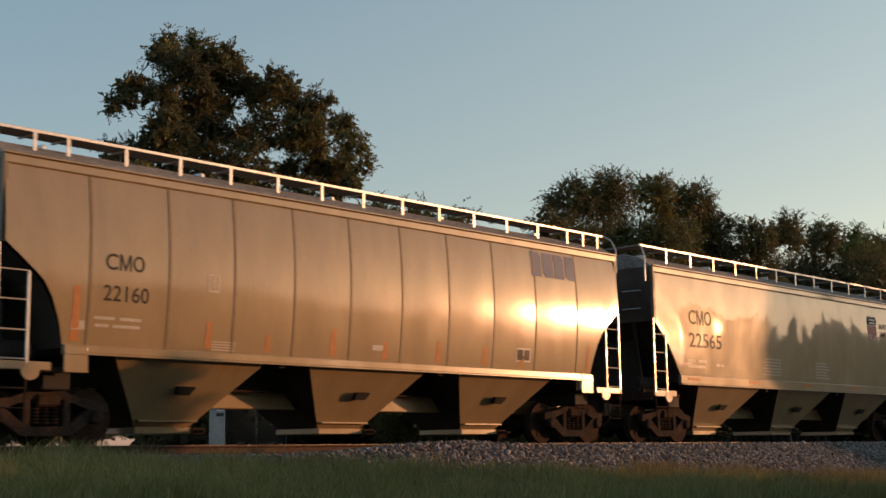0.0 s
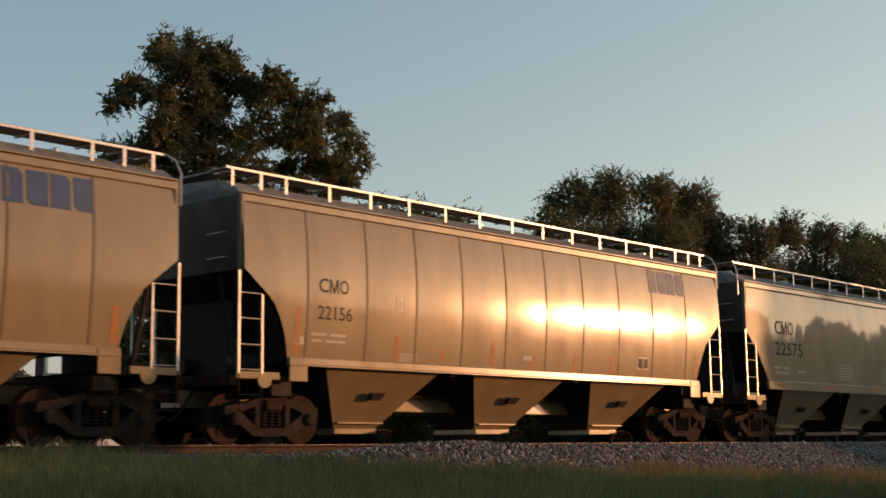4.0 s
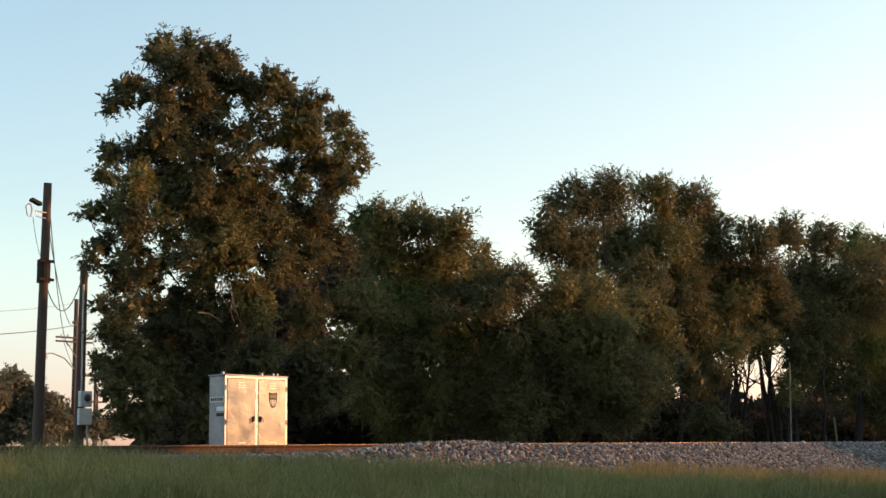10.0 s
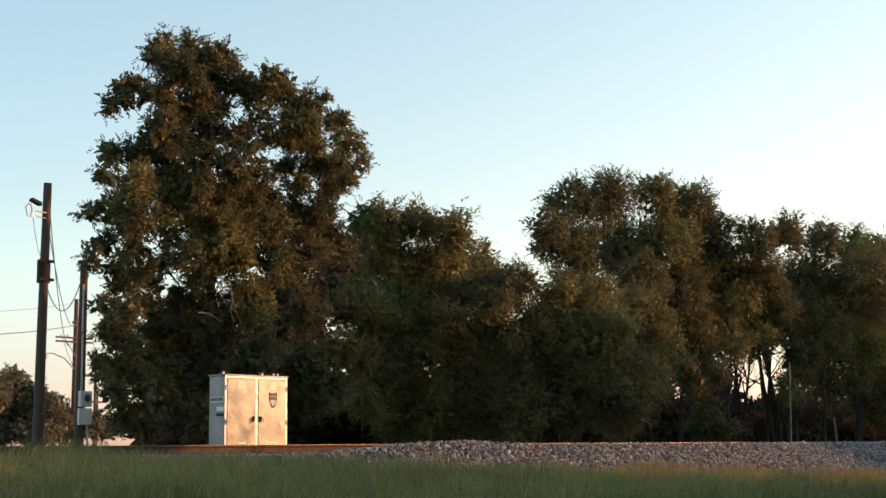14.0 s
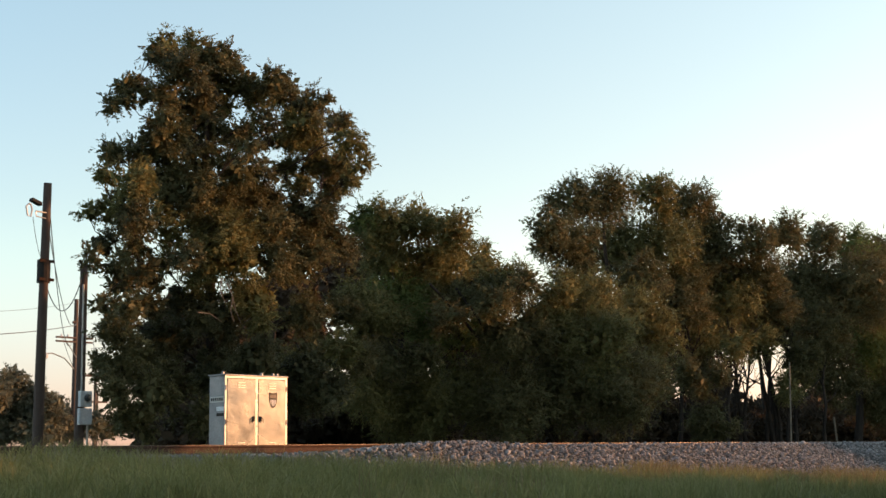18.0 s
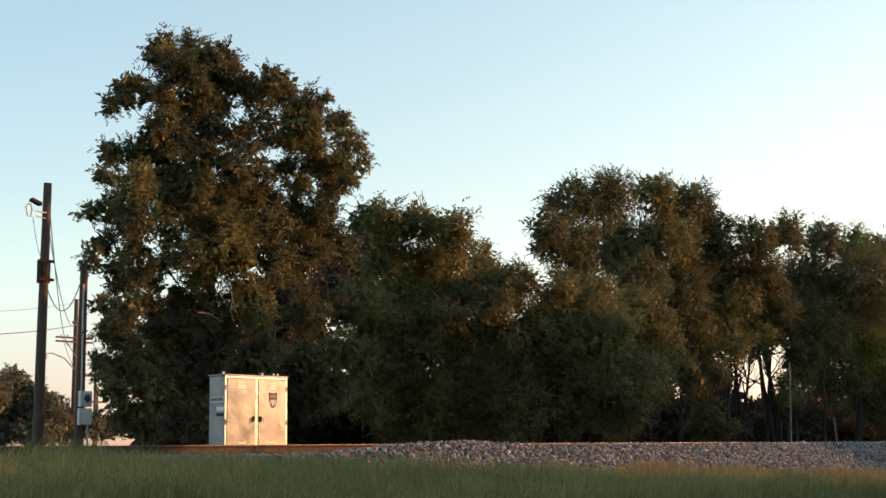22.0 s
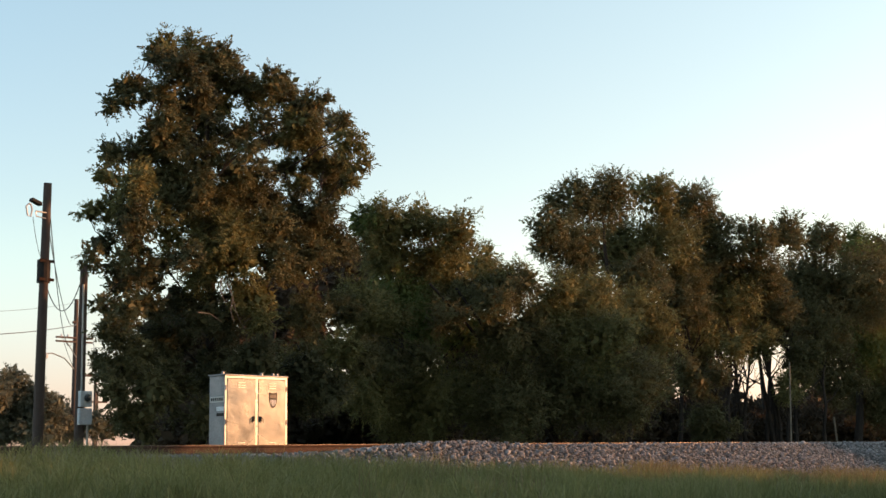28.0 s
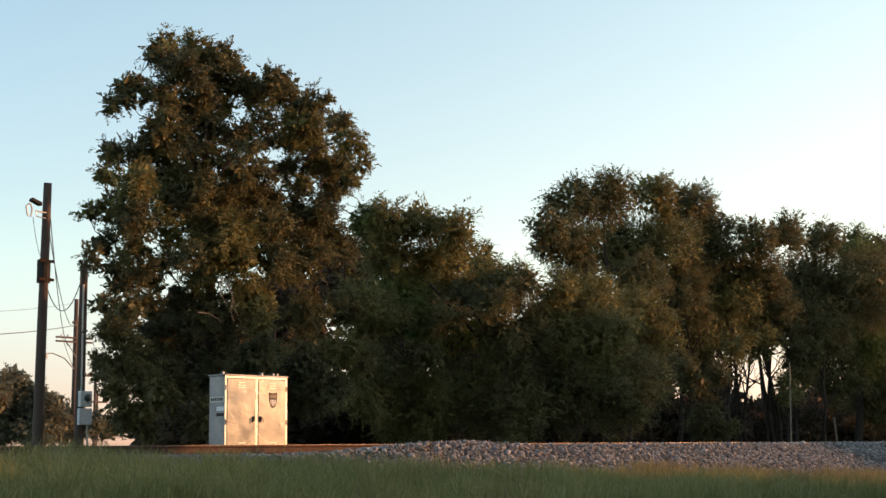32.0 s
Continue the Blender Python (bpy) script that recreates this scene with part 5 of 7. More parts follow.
        part("hopper_flange", Build().box(cx - bot - 0.06, cx + bot + 0.06, -0.74, 0.74, 0.40, 0.43), paint, hop)
        part("outlet_gate", Build().box(cx - bot - 0.04, cx + bot + 0.04, -0.62, 0.62, 0.20, 0.31, 0.01), paint, hop)
        part("gate_shaft", Build().tube([(cx + bot + 0.1, -0.9, 0.24), (cx + bot + 0.1, 0.9, 0.24)], 0.03, 6).box(cx + bot + 0.03, cx + bot + 0.3, -0.66, -0.5, 0.2, 0.3), RUST, hop)
        part("vibrator_bracket", Build().add([(cx - 0.18, -1.17, 0.99), (cx + 0.22, -1.17, 0.99), (cx + 0.16, -1.06, 0.86), (cx - 0.14, -1.06, 0.86), (cx - 0.16, -1.24, 0.97), (cx + 0.2, -1.24, 0.97), (cx + 0.14, -1.14, 0.84), (cx - 0.12, -1.14, 0.84)],
                                             [(4, 5, 6, 7), (0, 1, 5, 4), (1, 2, 6, 5), (2, 3, 7, 6), (3, 0, 4, 7)]), DARK, hop, "dark oily bracket")
    for bx_ in (5.72, 10.0):
        part("cross_bearer", Build().box(bx_, bx_ + 0.14, -1.45, 1.45, 1.36, 1.46), DARK, car)
    part("brake_pipe", Build().tube([(1.5, -0.5, 0.98), (15, -0.5, 0.98)], 0.025, 6), RUST, car)
    # ends: platforms, ladders, couplers
    for end in (0, 1):
        fx = (lambda x: x) if end == 0 else (lambda x: CARL - x)
        d = 1 if end == 0 else -1
        box = lambda bb, a, c, *r: bb.box(min(fx(a), fx(c)), max(fx(a), fx(c)), *r)
        part("end_platform", box(box(Build(), -0.05, 1.25, -1.48, 1.48, 1.12, 1.20, 0.01), -0.1, 0.02, -1.5, 1.5, 1.02, 1.22, 0.01), RUST, car)
        part("end_sill_plate", box(Build(), -0.02, 0.98, -1.56, -1.52, 1.12 if not ribbed else 1.14, 1.27, 0.008), paint, car)
        part("tow_eye", Build().prism([(fx(0.62 + 0.16 * math.cos(q * 0.5236)), 1.12 + 0.14 * math.sin(q * 0.5236)) for q in range(12)], -1.57, -1.53), paint, car)
        if ribbed:
            part("placard_board", box(Build(), 1.18, 1.62, -1.60, -1.57, 1.12, 1.54, 0.01), paint, car)
        part("draft_gear", box(Build(), -0.3, 0.5, -0.22, 0.22, 0.78, 1.14, 0.02), RUST, car)
        part("coupler", Build().prism([(fx(-0.62), -0.12), (fx(-0.62), 0.02), (fx(-0.50), 0.14), (fx(-0.38), 0.10), (fx(0.0), 0.07), (fx(0.0), -0.07), (fx(-0.36), -0.10)], 0.76, 1.02, "z"), RUST, car)
        part("air_hose", Build().tube([(fx(-0.1), -0.45, 0.95), (fx(-0.3), -0.42, 0.62), (fx(-0.48), -0.35, 0.42), (fx(-0.62), -0.3, 0.5)], 0.03, 6), DARK, car, smooth=True)
        part("bolster_web", box(Build(), 1.0, 1.5, -1.3, 1.3, 0.86, 1.14, 0.02), DARK, car)
        # plate added to fill the dark gap and hide sky between cars
        part("end_shear_plate", box(Build(), 0.58, 0.64, -0.72, 0.95, 1.2, 2.62, 0.01), DARK, car, "dark filler plate under the slope sheet")
        for sy in (-0.9, 0.9):
            part("slope_stay", Build().tube([(fx(0.12), sy, 3.0), (fx(0.5), sy, 1.2)], 0.05, 6), DARK, car)
        for s in (-1, 1):
            y = s * 1.55
            lad = part("ladder", Build().box(fx(0.03) - 0.025, fx(0.03) + 0.025, y - 0.02, y + 0.02, 1.22, 3.04, 0.004)
                       .box(fx(0.56) - 0.02, fx(0.56) + 0.02, y - 0.02, y + 0.02, 1.22, 2.66, 0.004), GALV, car)
            for rz in (2.65, 2.20, 1.74, 1.30):
                part("rung", Build().tube([(fx(0.03), y, rz), (fx(0.56), y, rz)], 0.014, 6), GALV, lad)
            part("stirrup", Build().tube([(fx(0.03), y, 1.22), (fx(0.06), y, 0.56), (fx(0.54), y, 0.56), (fx(0.56), y, 1.22)], 0.018, 6).tube([(fx(0.05), y, 0.86), (fx(0.55), y, 0.86)], 0.014, 6), RUST, lad)
        for gz in (3.3, 3.75):
            part("end_grab", Build().tube([(fx(0.06), -1.2, gz), (fx(-0.02), -1.2, gz), (fx(-0.02), -0.7, gz), (fx(0.06), -0.7, gz)], 0.014, 5), GALV, car)
        freight_truck(car, fx(1.24))
    part("brake_reservoir", Build().lathe([(0.3, 0.02), (0.3, 0.2), (1.05, 0.2), (1.05, 0.02)], (0, -0.75, 1.45), "x", 14), DARK, car, smooth=True)
    part("brake_cylinder", Build().lathe([(0.35, 0.02), (0.35, 0.17), (0.85, 0.17), (0.9, 0.08), (1.2, 0.05)], (0, 0.5, 1.45), "x", 14), DARK, car, smooth=True)
    part("hand_brake", Build().lathe([(CARL + 0.1, 0.24), (CARL + 0.13, 0.28), (CARL + 0.16, 0.24), (CARL + 0.14, 0.2)], (0, 0.55, 2.4), "x", 18).tube([(CARL + 0.12, 0.31, 2.4), (CARL + 0.12, 0.79, 2.4)], 0.02, 5).tube([(CARL + 0.12, 0.55, 2.16), (CARL + 0.12, 0.55, 2.64)], 0.02, 5), GALV, car)
    # lettering
    digits = str(number)
    if ribbed:
        mark(car, side, 1.88, 2.78, 0.27, 0.76)
        lettering("car_number", digits, 1.86, 2.28, 0.26, 0.88, BLACK, car, side, weight=0.010)
        for k, (a, c, zz) in enumerate(((1.72, 2.10, 1.98), (2.2, 2.62, 1.98), (1.74, 2.0, 1.86), (2.08, 2.6, 1.86))):
            decal("data_line", strip(a, c, zz, zz + 0.05), FADED, car, side)
        decal("consolidated_plate", strip(1.30, 1.56, 1.80, 1.94), FADED, car, side)
        # the lessor's mark, drawn as plain blue blocks
        for k in range(4):
            a = 12.97 + k * 0.42
            shape = [(a, 3.66), (a + 0.36, 3.66), (a + 0.36, 4.12), (a + 0.27, 4.21), (a, 4.21)] if k % 2 == 0 else [(a + 0.09, 3.66), (a + 0.38, 3.66), (a + 0.38, 4.21), (a, 4.21), (a, 3.75)]
            decal("lessor_mark", shape, BLUE, car, side, "faded blue block mark", proud=0.009)
        for rx, h in ((1.38, 0.86), (4.02, 0.46), (5.35, 0.3), (6.95, 0.5), (8.35, 0.34), (9.9, 0.42), (11.35, 0.4), (12.6, 0.28), (15.05, 0.6)):
            w = 0.06 + 0.035 * gen.random()
            st = Build()
            for q in range(9):
                z = 1.62 + h * q / 8
                ww = w * (1 - 0.35 * q / 8) * (0.85 + 0.3 * gen.random())
                st.v += [(rx - ww, side(rx - ww, z) - 0.005, z), (rx + ww, side(rx + ww, z) - 0.005, z)]
            st.f = [(2 * q, 2 * q + 1, 2 * q + 3, 2 * q + 2) for q in range(8)]
            part("rust_streak", st, STAIN, car, "orange rust streak", fix=False)
        for k in range(4):
            decal("data_line", strip(4.1, 4.62, 1.60 + k * 0.045, 1.62 + k * 0.045), FADED, car, side)
        decal("stencil_box", strip(8.0, 8.3, 1.78, 1.88), WHITE, car, side)
        for a0, a1, b0, b1 in ((3.95, 4.2, 2.86, 2.89), (3.95, 4.2, 2.58, 2.61), (3.95, 3.98, 2.61, 2.86), (4.17, 4.2, 2.61, 2.86), (4.06, 4.09, 2.66, 2.8)):
            decal("stencil_frame", strip(a0, a1, b0, b1), FADED, car, side)
        lx, lz, lw, lh = 12.40, 1.74, 0.5, 0.30
    else:
        mark(car, side, 1.70, 2.99, 0.38, 1.1)
        lettering("car_number", digits, 1.68, 2.40, 0.38, 1.6, BLACK, car, side, weight=0.010)
        for a, c, zz in ((1.58, 1.95, 2.02), (2.1, 2.5, 2.02), (1.6, 2.45, 1.88), (3.0, 3.2, 1.95), (3.25, 3.4, 1.95)):
            decal("data_line", strip(a, c, zz, zz + 0.07), FADED, car, side)
        for k in range(6):
            decal("data_line", strip(5.5 + 0.1 * (k % 2), 6.5, 1.82 + k * 0.085, 1.85 + k * 0.085), FADED, car, side)
            decal("data_line", strip(8.6, 9.5 - 0.1 * (k % 3), 1.82 + k * 0.085, 1.85 + k * 0.085), FADED, car, side)
        sx, sz = 12.22, 3.10
        shield = [(0.06, 0.76), (0.16, 0.80), (0.34, 0.76), (0.52, 0.80), (0.62, 0.76), (0.68, 0.66), (0.64, 0.56), (0.66, 0.40), (0.62, 0.18), (0.50, 0.05), (0.34, 0.0), (0.18, 0.05), (0.06, 0.18), (0.02, 0.40), (0.04, 0.56), (0.0, 0.66)]
        decal("emblem", [(sx + a, sz + c) for a, c in shield], WHITE, car, side, "shield emblem with red and white stripes", proud=0.014)
        decal("emblem_band", [(sx + a, sz + c) for a, c in ((0.04, 0.52), (0.64, 0.52), (0.67, 0.66), (0.61, 0.75), (0.52, 0.79), (0.34, 0.755), (0.16, 0.79), (0.07, 0.75), (0.01, 0.66))], BLACK, car, side, "near-black band of the emblem", proud=0.018)
        for k in range(2):
            decal("emblem_bar", strip(sx + 0.12 + 0.02 * k, sx + 0.56 - 0.02 * k, sz + 0.65 - k * 0.1, sz + 0.70 - k * 0.1), WHITE, car, side, proud=0.022)
        for k in range(6):
            a = sx + 0.06 + k * 0.1
            zb_ = sz + (0.2, 0.08, 0.03, 0.03, 0.08, 0.2)[k]
            decal("emblem_stripe", strip(a, a + 0.05, zb_, sz + 0.50), RED, car, side, proud=0.018)
        lettering("slogan", "BUILDING", 13.10, 3.52, 0.17, 1.06, BLACK, car, side, weight=0.006)
        lettering("slogan", "AMERICA", 13.12, 3.27, 0.17, 1.0, BLACK, car, side, weight=0.006)
        for k in range(5):
            decal("sill_mark", strip(1.5 + k * 3.1, 2.1 + k * 3.1, 1.55, 1.62), STAIN, car, lambda px, pz: -1.585)
        lx, lz, lw, lh = 13.45, 1.88, 0.42, 0.32
    decal("inspection_panel", strip(lx, lx + lw, lz, lz + lh), WHITE, car, side, "small framed inspection stencil")
    decal("inspection_block", strip(lx + 0.04, lx + lw * 0.46, lz + 0.04, lz + lh - 0.04), BLACK, car, side, proud=0.008)
    decal("inspection_block", strip(lx + lw * 0.54, lx + lw - 0.04, lz + 0.04, lz + lh - 0.04), BLACK, car, side, proud=0.008)
    return car


CARS = [(hopper_car(22160, True), -94.95), (hopper_car(22565, False), -77.14), (hopper_car(22138, True), -59.48),
        (hopper_car(22178, True), -41.85), (hopper_car(22156, True), -24.25), (hopper_car(22575, False), -6.58)]


# ---- locomotive ----
def locomotive():
    loco = thing("diesel_locomotive", "dusty yellow and grey six-axle diesel locomotive with a striped flag mural", "locomotive")
    H = 0.97
    # frame and walkway
    part("frame", Build().box(-0.9, 21.2, -0.7, 0.7, 1.15, 1.66, 0.02), DARK, loco)
    part("walkway", Build().box(-0.85, 20.6, -1.5, 1.5, 1.68, 1.76, 0.008), LGREY, loco)
    for s in (-1, 1):
        y0, y1 = sorted((s * 1.505, s * 1.47))
        part("side_sill", Build().box(0.02, 20.42, y0, y1, 1.64, 1.84, 0.008), YELLOW, loco, "yellow walkway edge")
        part("sill_stripe", Build().box(0.02, 20.42, min(s * 1.508, s * 1.48), max(s * 1.508, s * 1.48), 1.60, 1.665), POSTS, loco)
    # radiator end
    part("radiator_body", Build().box(0.26, 4.9, -H, H, 1.76, 3.48, 0.01), YELLOW, loco)
    part("rear_bulkhead", Build().box(0.18, 0.26, -1.0, 1.0, 1.76, 4.2, 0.01), SOOTY, loco)
    part("upper_radiator_body", Build().prism([(-H, 3.46), (-1.36, 4.10), (1.36, 4.10), (H, 3.46)], 0.30, 3.44, "x"), YELLOW, loco)
    for s in (-1, 1):
        part("radiator_side_panel", Build().box(3.44, 4.36, min(s * (H - 0.06), s * (H + 0.008)), max(s * (H - 0.06), s * (H + 0.008)), 3.47, 4.09, 0.008), YELLOW, loco)
    for a, b in ((0.46, 1.95), (2.02, 3.39)):
        for s in (-1, 1):
            q = lambda x, t: (x, s * (H + 0.006 + t * 0.385), 3.48 + t * 0.60)
            part("radiator_screen", Build().add([q(a, 0.01), q(b, 0.01), q(b, 0.99), q(a, 0.99)], [(0, 1, 2, 3)]), GRILLE, loco, "dark slanted radiator screen", fix=False)
            fr = Build()
            for x0, x1, t0, t1 in ((a - 0.035, a, 0, 1), (b, b + 0.035, 0, 1), (a, b, 0, 0.02), (a, b, 0.98, 1.0)):
                fr.add([q(x0, t0), q(x1, t0), q(x1, t1), q(x0, t1)] + [(px, py - s * -0.02, pz) for px, py, pz in (q(x0, t0), q(x1, t0), q(x1, t1), q(x0, t1))],
                       [(4, 5, 6, 7), (0, 1, 5, 4), (1, 2, 6, 5), (2, 3, 7, 6), (3, 0, 4, 7)])
            part("screen_frame", fr, YELLOW, loco)
    part("radiator_lip", Build().box(-0.19, 4.35, -1.5, 1.5, 4.10, 4.17, 0.012), RED, loco, "dusty pinkish-red overhanging lip")
    part("radiator_wing", Build().prism([(-1.30, 4.17), (-1.37, 4.36), (-1.37, 4.70), (-1.20, 4.76), (1.20, 4.76), (1.37, 4.70), (1.37, 4.36), (1.30, 4.17)], 0.22, 4.92, "x"), WING, loco, "brown sooty overhanging radiator roof")
    part("wing_end", Build().box(4.92, 5.5, -1.0, 1.0, 4.45, 4.76, 0.03), WING, loco)
    slots = [(0.73, 1.04, 0), (1.19, 1.47, 1), (1.62, 1.87, 0), (2.08, 2.30, 1), (2.42, 2.62, 0), (2.80, 3.02, 0), (3.20, 3.50, 0), (3.66, 3.95, 1), (4.09, 4.54, 0)]
    for s in (-1, 1):
        for a, b, short in slots:
            z0, z1 = (2.42, 3.16) if short else (2.08, 3.32)
            y0, y1 = sorted((s * (H + 0.004), s * (H - 0.02)))
            dr = part("radiator_door", Build().box(a - 0.10, b + 0.10, min(s * H, s * (H + 0.012)), max(s * H, s * (H + 0.012)), 1.96, 3.42, 0.006), YELLOW, loco)
            part("louvre", Build().box(a, b, min(s * (H + 0.012), s * (H + 0.02)), max(s * (H + 0.012), s * (H + 0.02)), z0, z1), GRILLE, dr, "dark louvred opening")
            if short:
                part("latch", Build().box((a + b) / 2 - 0.03, (a + b) / 2 + 0.03, min(s * (H + 0.01), s * (H + 0.04)), max(s * (H + 0.01), s * (H + 0.04)), 2.18, 2.25, 0.01), DARK, dr)
                part("latch", Build().box((a + b) / 2 - 0.03, (a + b) / 2 + 0.03, min(s * (H + 0.01), s * (H + 0.04)), max(s * (H + 0.01), s * (H + 0.04)), 3.27, 3.33, 0.01), DARK, dr)
    # engine hood
    hood = [(-H, 1.76), (-H, 4.24), (-0.80, 4.44), (-0.4, 4.50), (0.4, 4.50), (0.80, 4.44), (H, 4.24), (H, 1.76)]
    part("engine_hood", Build().prism(hood[:2] + hood[-2:], 4.9, 10.42, "x"), YELLOW, loco)
    part("hood_roof", Build().prism(hood[1:-1], 4.9, 10.42, "x"), LGREY, loco, "grey chamfered hood roof")
    part("hood_stripe", Build().box(4.9, 10.42, -H - 0.004, H + 0.004, 4.20, 4.245), RED, loco)
    seams = [4.95, 5.60, 6.20, 6.80, 7.42, 8.02, 8.62, 9.22, 9.80, 10.38]
    for s in (-1, 1):
        for a, b in zip(seams, seams[1:]):
            y0, y1 = sorted((s * H, s * (H + 0.014 + 0.004 * math.sin(a * 9))))
            dr = part("hood_door", Build().box(a + 0.015, b - 0.015, y0, y1, 1.98, 3.92 if a < 6.7 else 4.12, 0.006), PALE, loco)
            for hz in (2.25, 3.1, 3.75):
                part("hinge", Build().box(a + 0.01, a + 0.05, min(s * H, s * (H + 0.035)), max(s * H, s * (H + 0.035)), hz, hz + 0.09, 0.006), YELLOW, dr)
            part("latch", Build().lathe([(s * (H + 0.01), 0.035), (s * (H + 0.04), 0.03), (s * (H + 0.045), 0.0)], (b - 0.09, 0, 3.86 if a >= 6.7 else 3.7), "y", 8), DARK, dr)
            part("latch", Build().lathe([(s * (H + 0.01), 0.035), (s * (H + 0.04), 0.03), (s * (H + 0.045), 0.0)], (b - 0.09, 0, 2.12), "y", 8), DARK, dr)
        for a in seams:
            part("door_gap", Build().box(a - 0.014, a + 0.014, min(s * H, s * (H + 0.021)), max(s * H, s * (H + 0.021)), 1.96, 4.14), POSTS, loco)
        part("intake_panel", Build().box(4.95, 6.75, min(s * H, s * (H + 0.01)), max(s * H, s * (H + 0.01)), 3.95, 4.18, 0.004), LOUVRE, loco)
        for k in range(4):
            part("lifting_eye", Build().lathe([(-0.015, 0.05), (0.015, 0.05)], (5.3 + k * 1.6, s * 0.9, 4.44), "y", 8), DARK, loco)
        part("grab_rail", Build().tube([(4.8, s * (H + 0.06), 1.9), (4.8, s * (H + 0.06), 4.1)], 0.015, 5), GALV, loco)
    part("exhaust_duct", Build().box(5.62, 6.28, -0.55, 0.35, 4.48, 5.0, 0.05), RUST, loco, "rust-brown exhaust outlet")
    part("exhaust_mouth", Build().box(5.70, 6.20, -0.45, 0.25, 4.99, 5.01), DARK, loco)
    horn = part("air_horn", Build().box(7.6, 8.0, -0.36, -0.24, 4.5, 4.72, 0.02), DARK, loco, "black roof air horn with three bells")
    for dx, dz, d in ((0, 0.0, 1), (0.05, 0.1, 1), (0.0, 0.08, -1)):
        part("bell", Build().lathe([(0.0, 0.03), (d * 0.25, 0.045), (d * 0.38, 0.09), (d * 0.42, 0.12), (d * 0.40, 0.0)], (7.8 + dx, -0.3 + dz * 1.5, 4.74 + dz), "x", 10), DARK, horn, smooth=True)
    # dynamic brake and inverter section behind the cab
    W = 1.07
    part("equipment_hood", Build().box(10.42, 16.75, -W, W, 1.76, 4.05, 0.01), PALE, loco)
    part("equipment_roof", Build().prism([(10.42, 4.05), (10.42, 4.93), (10.5, 4.98), (16.75, 4.98), (16.75, 4.05)], -W, W), LGREY, loco, "grey upper blower housing")
    part("roof_hatch", Build().box(10.9, 13.6, -0.8, 0.8, 4.98, 5.05, 0.02).box(14.2, 16.2, -0.7, 0.7, 4.98, 5.03, 0.02), LGREY, loco)
    for s in (-1, 1):
        part("hood_stripe", Build().prism([(12.02, 3.96), (16.1, 3.94), (16.1, 4.04), (12.2, 4.07), (12.0, 4.14), (12.3, 4.30), (11.4, 4.30), (10.42, 4.27), (10.42, 4.19), (11.5, 4.21), (11.92, 4.22), (11.7, 4.08)], s * (W + 0.001), s * (W + 0.006)), RED, loco, "red stripe with a zigzag flash")
        for a, b in ((10.52, 11.50), (12.70, 13.34), (13.46, 14.16)):
            z0, z1 = 4.17, 4.82
            y0, y1 = sorted((s * W, s * (W + 0.05)))
            fr = part("intake_frame", Build().box(a - 0.05, b + 0.05, y0, y1, z0 - 0.05, z0).box(a - 0.05, b + 0.05, y0, y1, z1, z1 + 0.05).box(a - 0.05, a, y0, y1, z0, z1).box(b, b + 0.05, y0, y1, z0, z1), LGREY, loco)
            part("intake_screen", Build().box(a, b, min(s * (W + 0.01), s * (W + 0.02)), max(s * (W + 0.01), s * (W + 0.02)), z0, z1), GRILLE, fr, "dark square intake screen")
            for k in range(5):
                zz = z0 + 0.08 + k * 0.13
                part("slat", Build().box(a, b, min(s * (W + 0.02), s * (W + 0.035)), max(s * (W + 0.02), s * (W + 0.035)), zz, zz + 0.02), DARK, fr)
            part("intake_latch", Build().box(b + 0.05, b + 0.1, min(s * W, s * (W + 0.07)), max(s * W, s * (W + 0.07)), 4.3, 4.4).box(b + 0.05, b + 0.1, min(s * W, s * (W + 0.07)), max(s * W, s * (W + 0.07)), 4.62, 4.72), DARK, fr)
        doors = ((10.55, 11.25, 2.0, 3.95), (11.30, 12.05, 2.0, 3.95), (12.1, 12.6, 2.7, 3.95), (12.66, 13.6, 2.65, 3.9), (13.7, 14.3, 2.65, 3.9), (14.5, 15.05, 2.66, 4.6), (15.15, 16.0, 2.66, 3.9))
        for a, b, z0, z1 in doors:
            dr = part("equipment_door", Build().box(a, b, min(s * W, s * (W + 0.02)), max(s * W, s * (W + 0.02)), z0, z1, 0.008), PALE, loco)
            part("door_edge", Build().box(a - 0.007, a + 0.007, min(s * W, s * (W + 0.026)), max(s * W, s * (W + 0.026)), z0, z1), LOUVRE, dr)
            part("latch", Build().box(b - 0.12, b - 0.06, min(s * W, s * (W + 0.05)), max(s * W, s * (W + 0.05)), z1 - 0.25, z1 - 0.17, 0.01), DARK, dr)
            part("latch", Build().box(a + 0.06, a + 0.10, min(s * W, s * (W + 0.04)), max(s * W, s * (W + 0.04)), z0 + 0.12, z0 + 0.2, 0.01), DARK, dr)
        # boxes on the walkway
        y0, y1 = sorted((s * 1.48, s * 1.06))
        for a, b in ((12.85, 13.98), (14.02, 15.25), (15.29, 16.66)):
            bx = part("walkway_box", Build().box(a, b, y0, y1, 1.78, 2.60, 0.015), YELLOW, loco)
            if a > 13:
                g0 = (a + b) / 2
                part("box_vent", Build().box(g0 - 0.22, g0 + 0.22, min(s * 1.48, s * 1.492), max(s * 1.48, s * 1.492), 2.24, 2.48), LOUVRE, bx)
                for k in range(4):
                    part("vent_slat", Build().box(g0 - 0.22, g0 + 0.22, min(s * 1.492, s * 1.5), max(s * 1.492, s * 1.5), 2.26 + k * 0.055, 2.285 + k * 0.055), WING, bx)
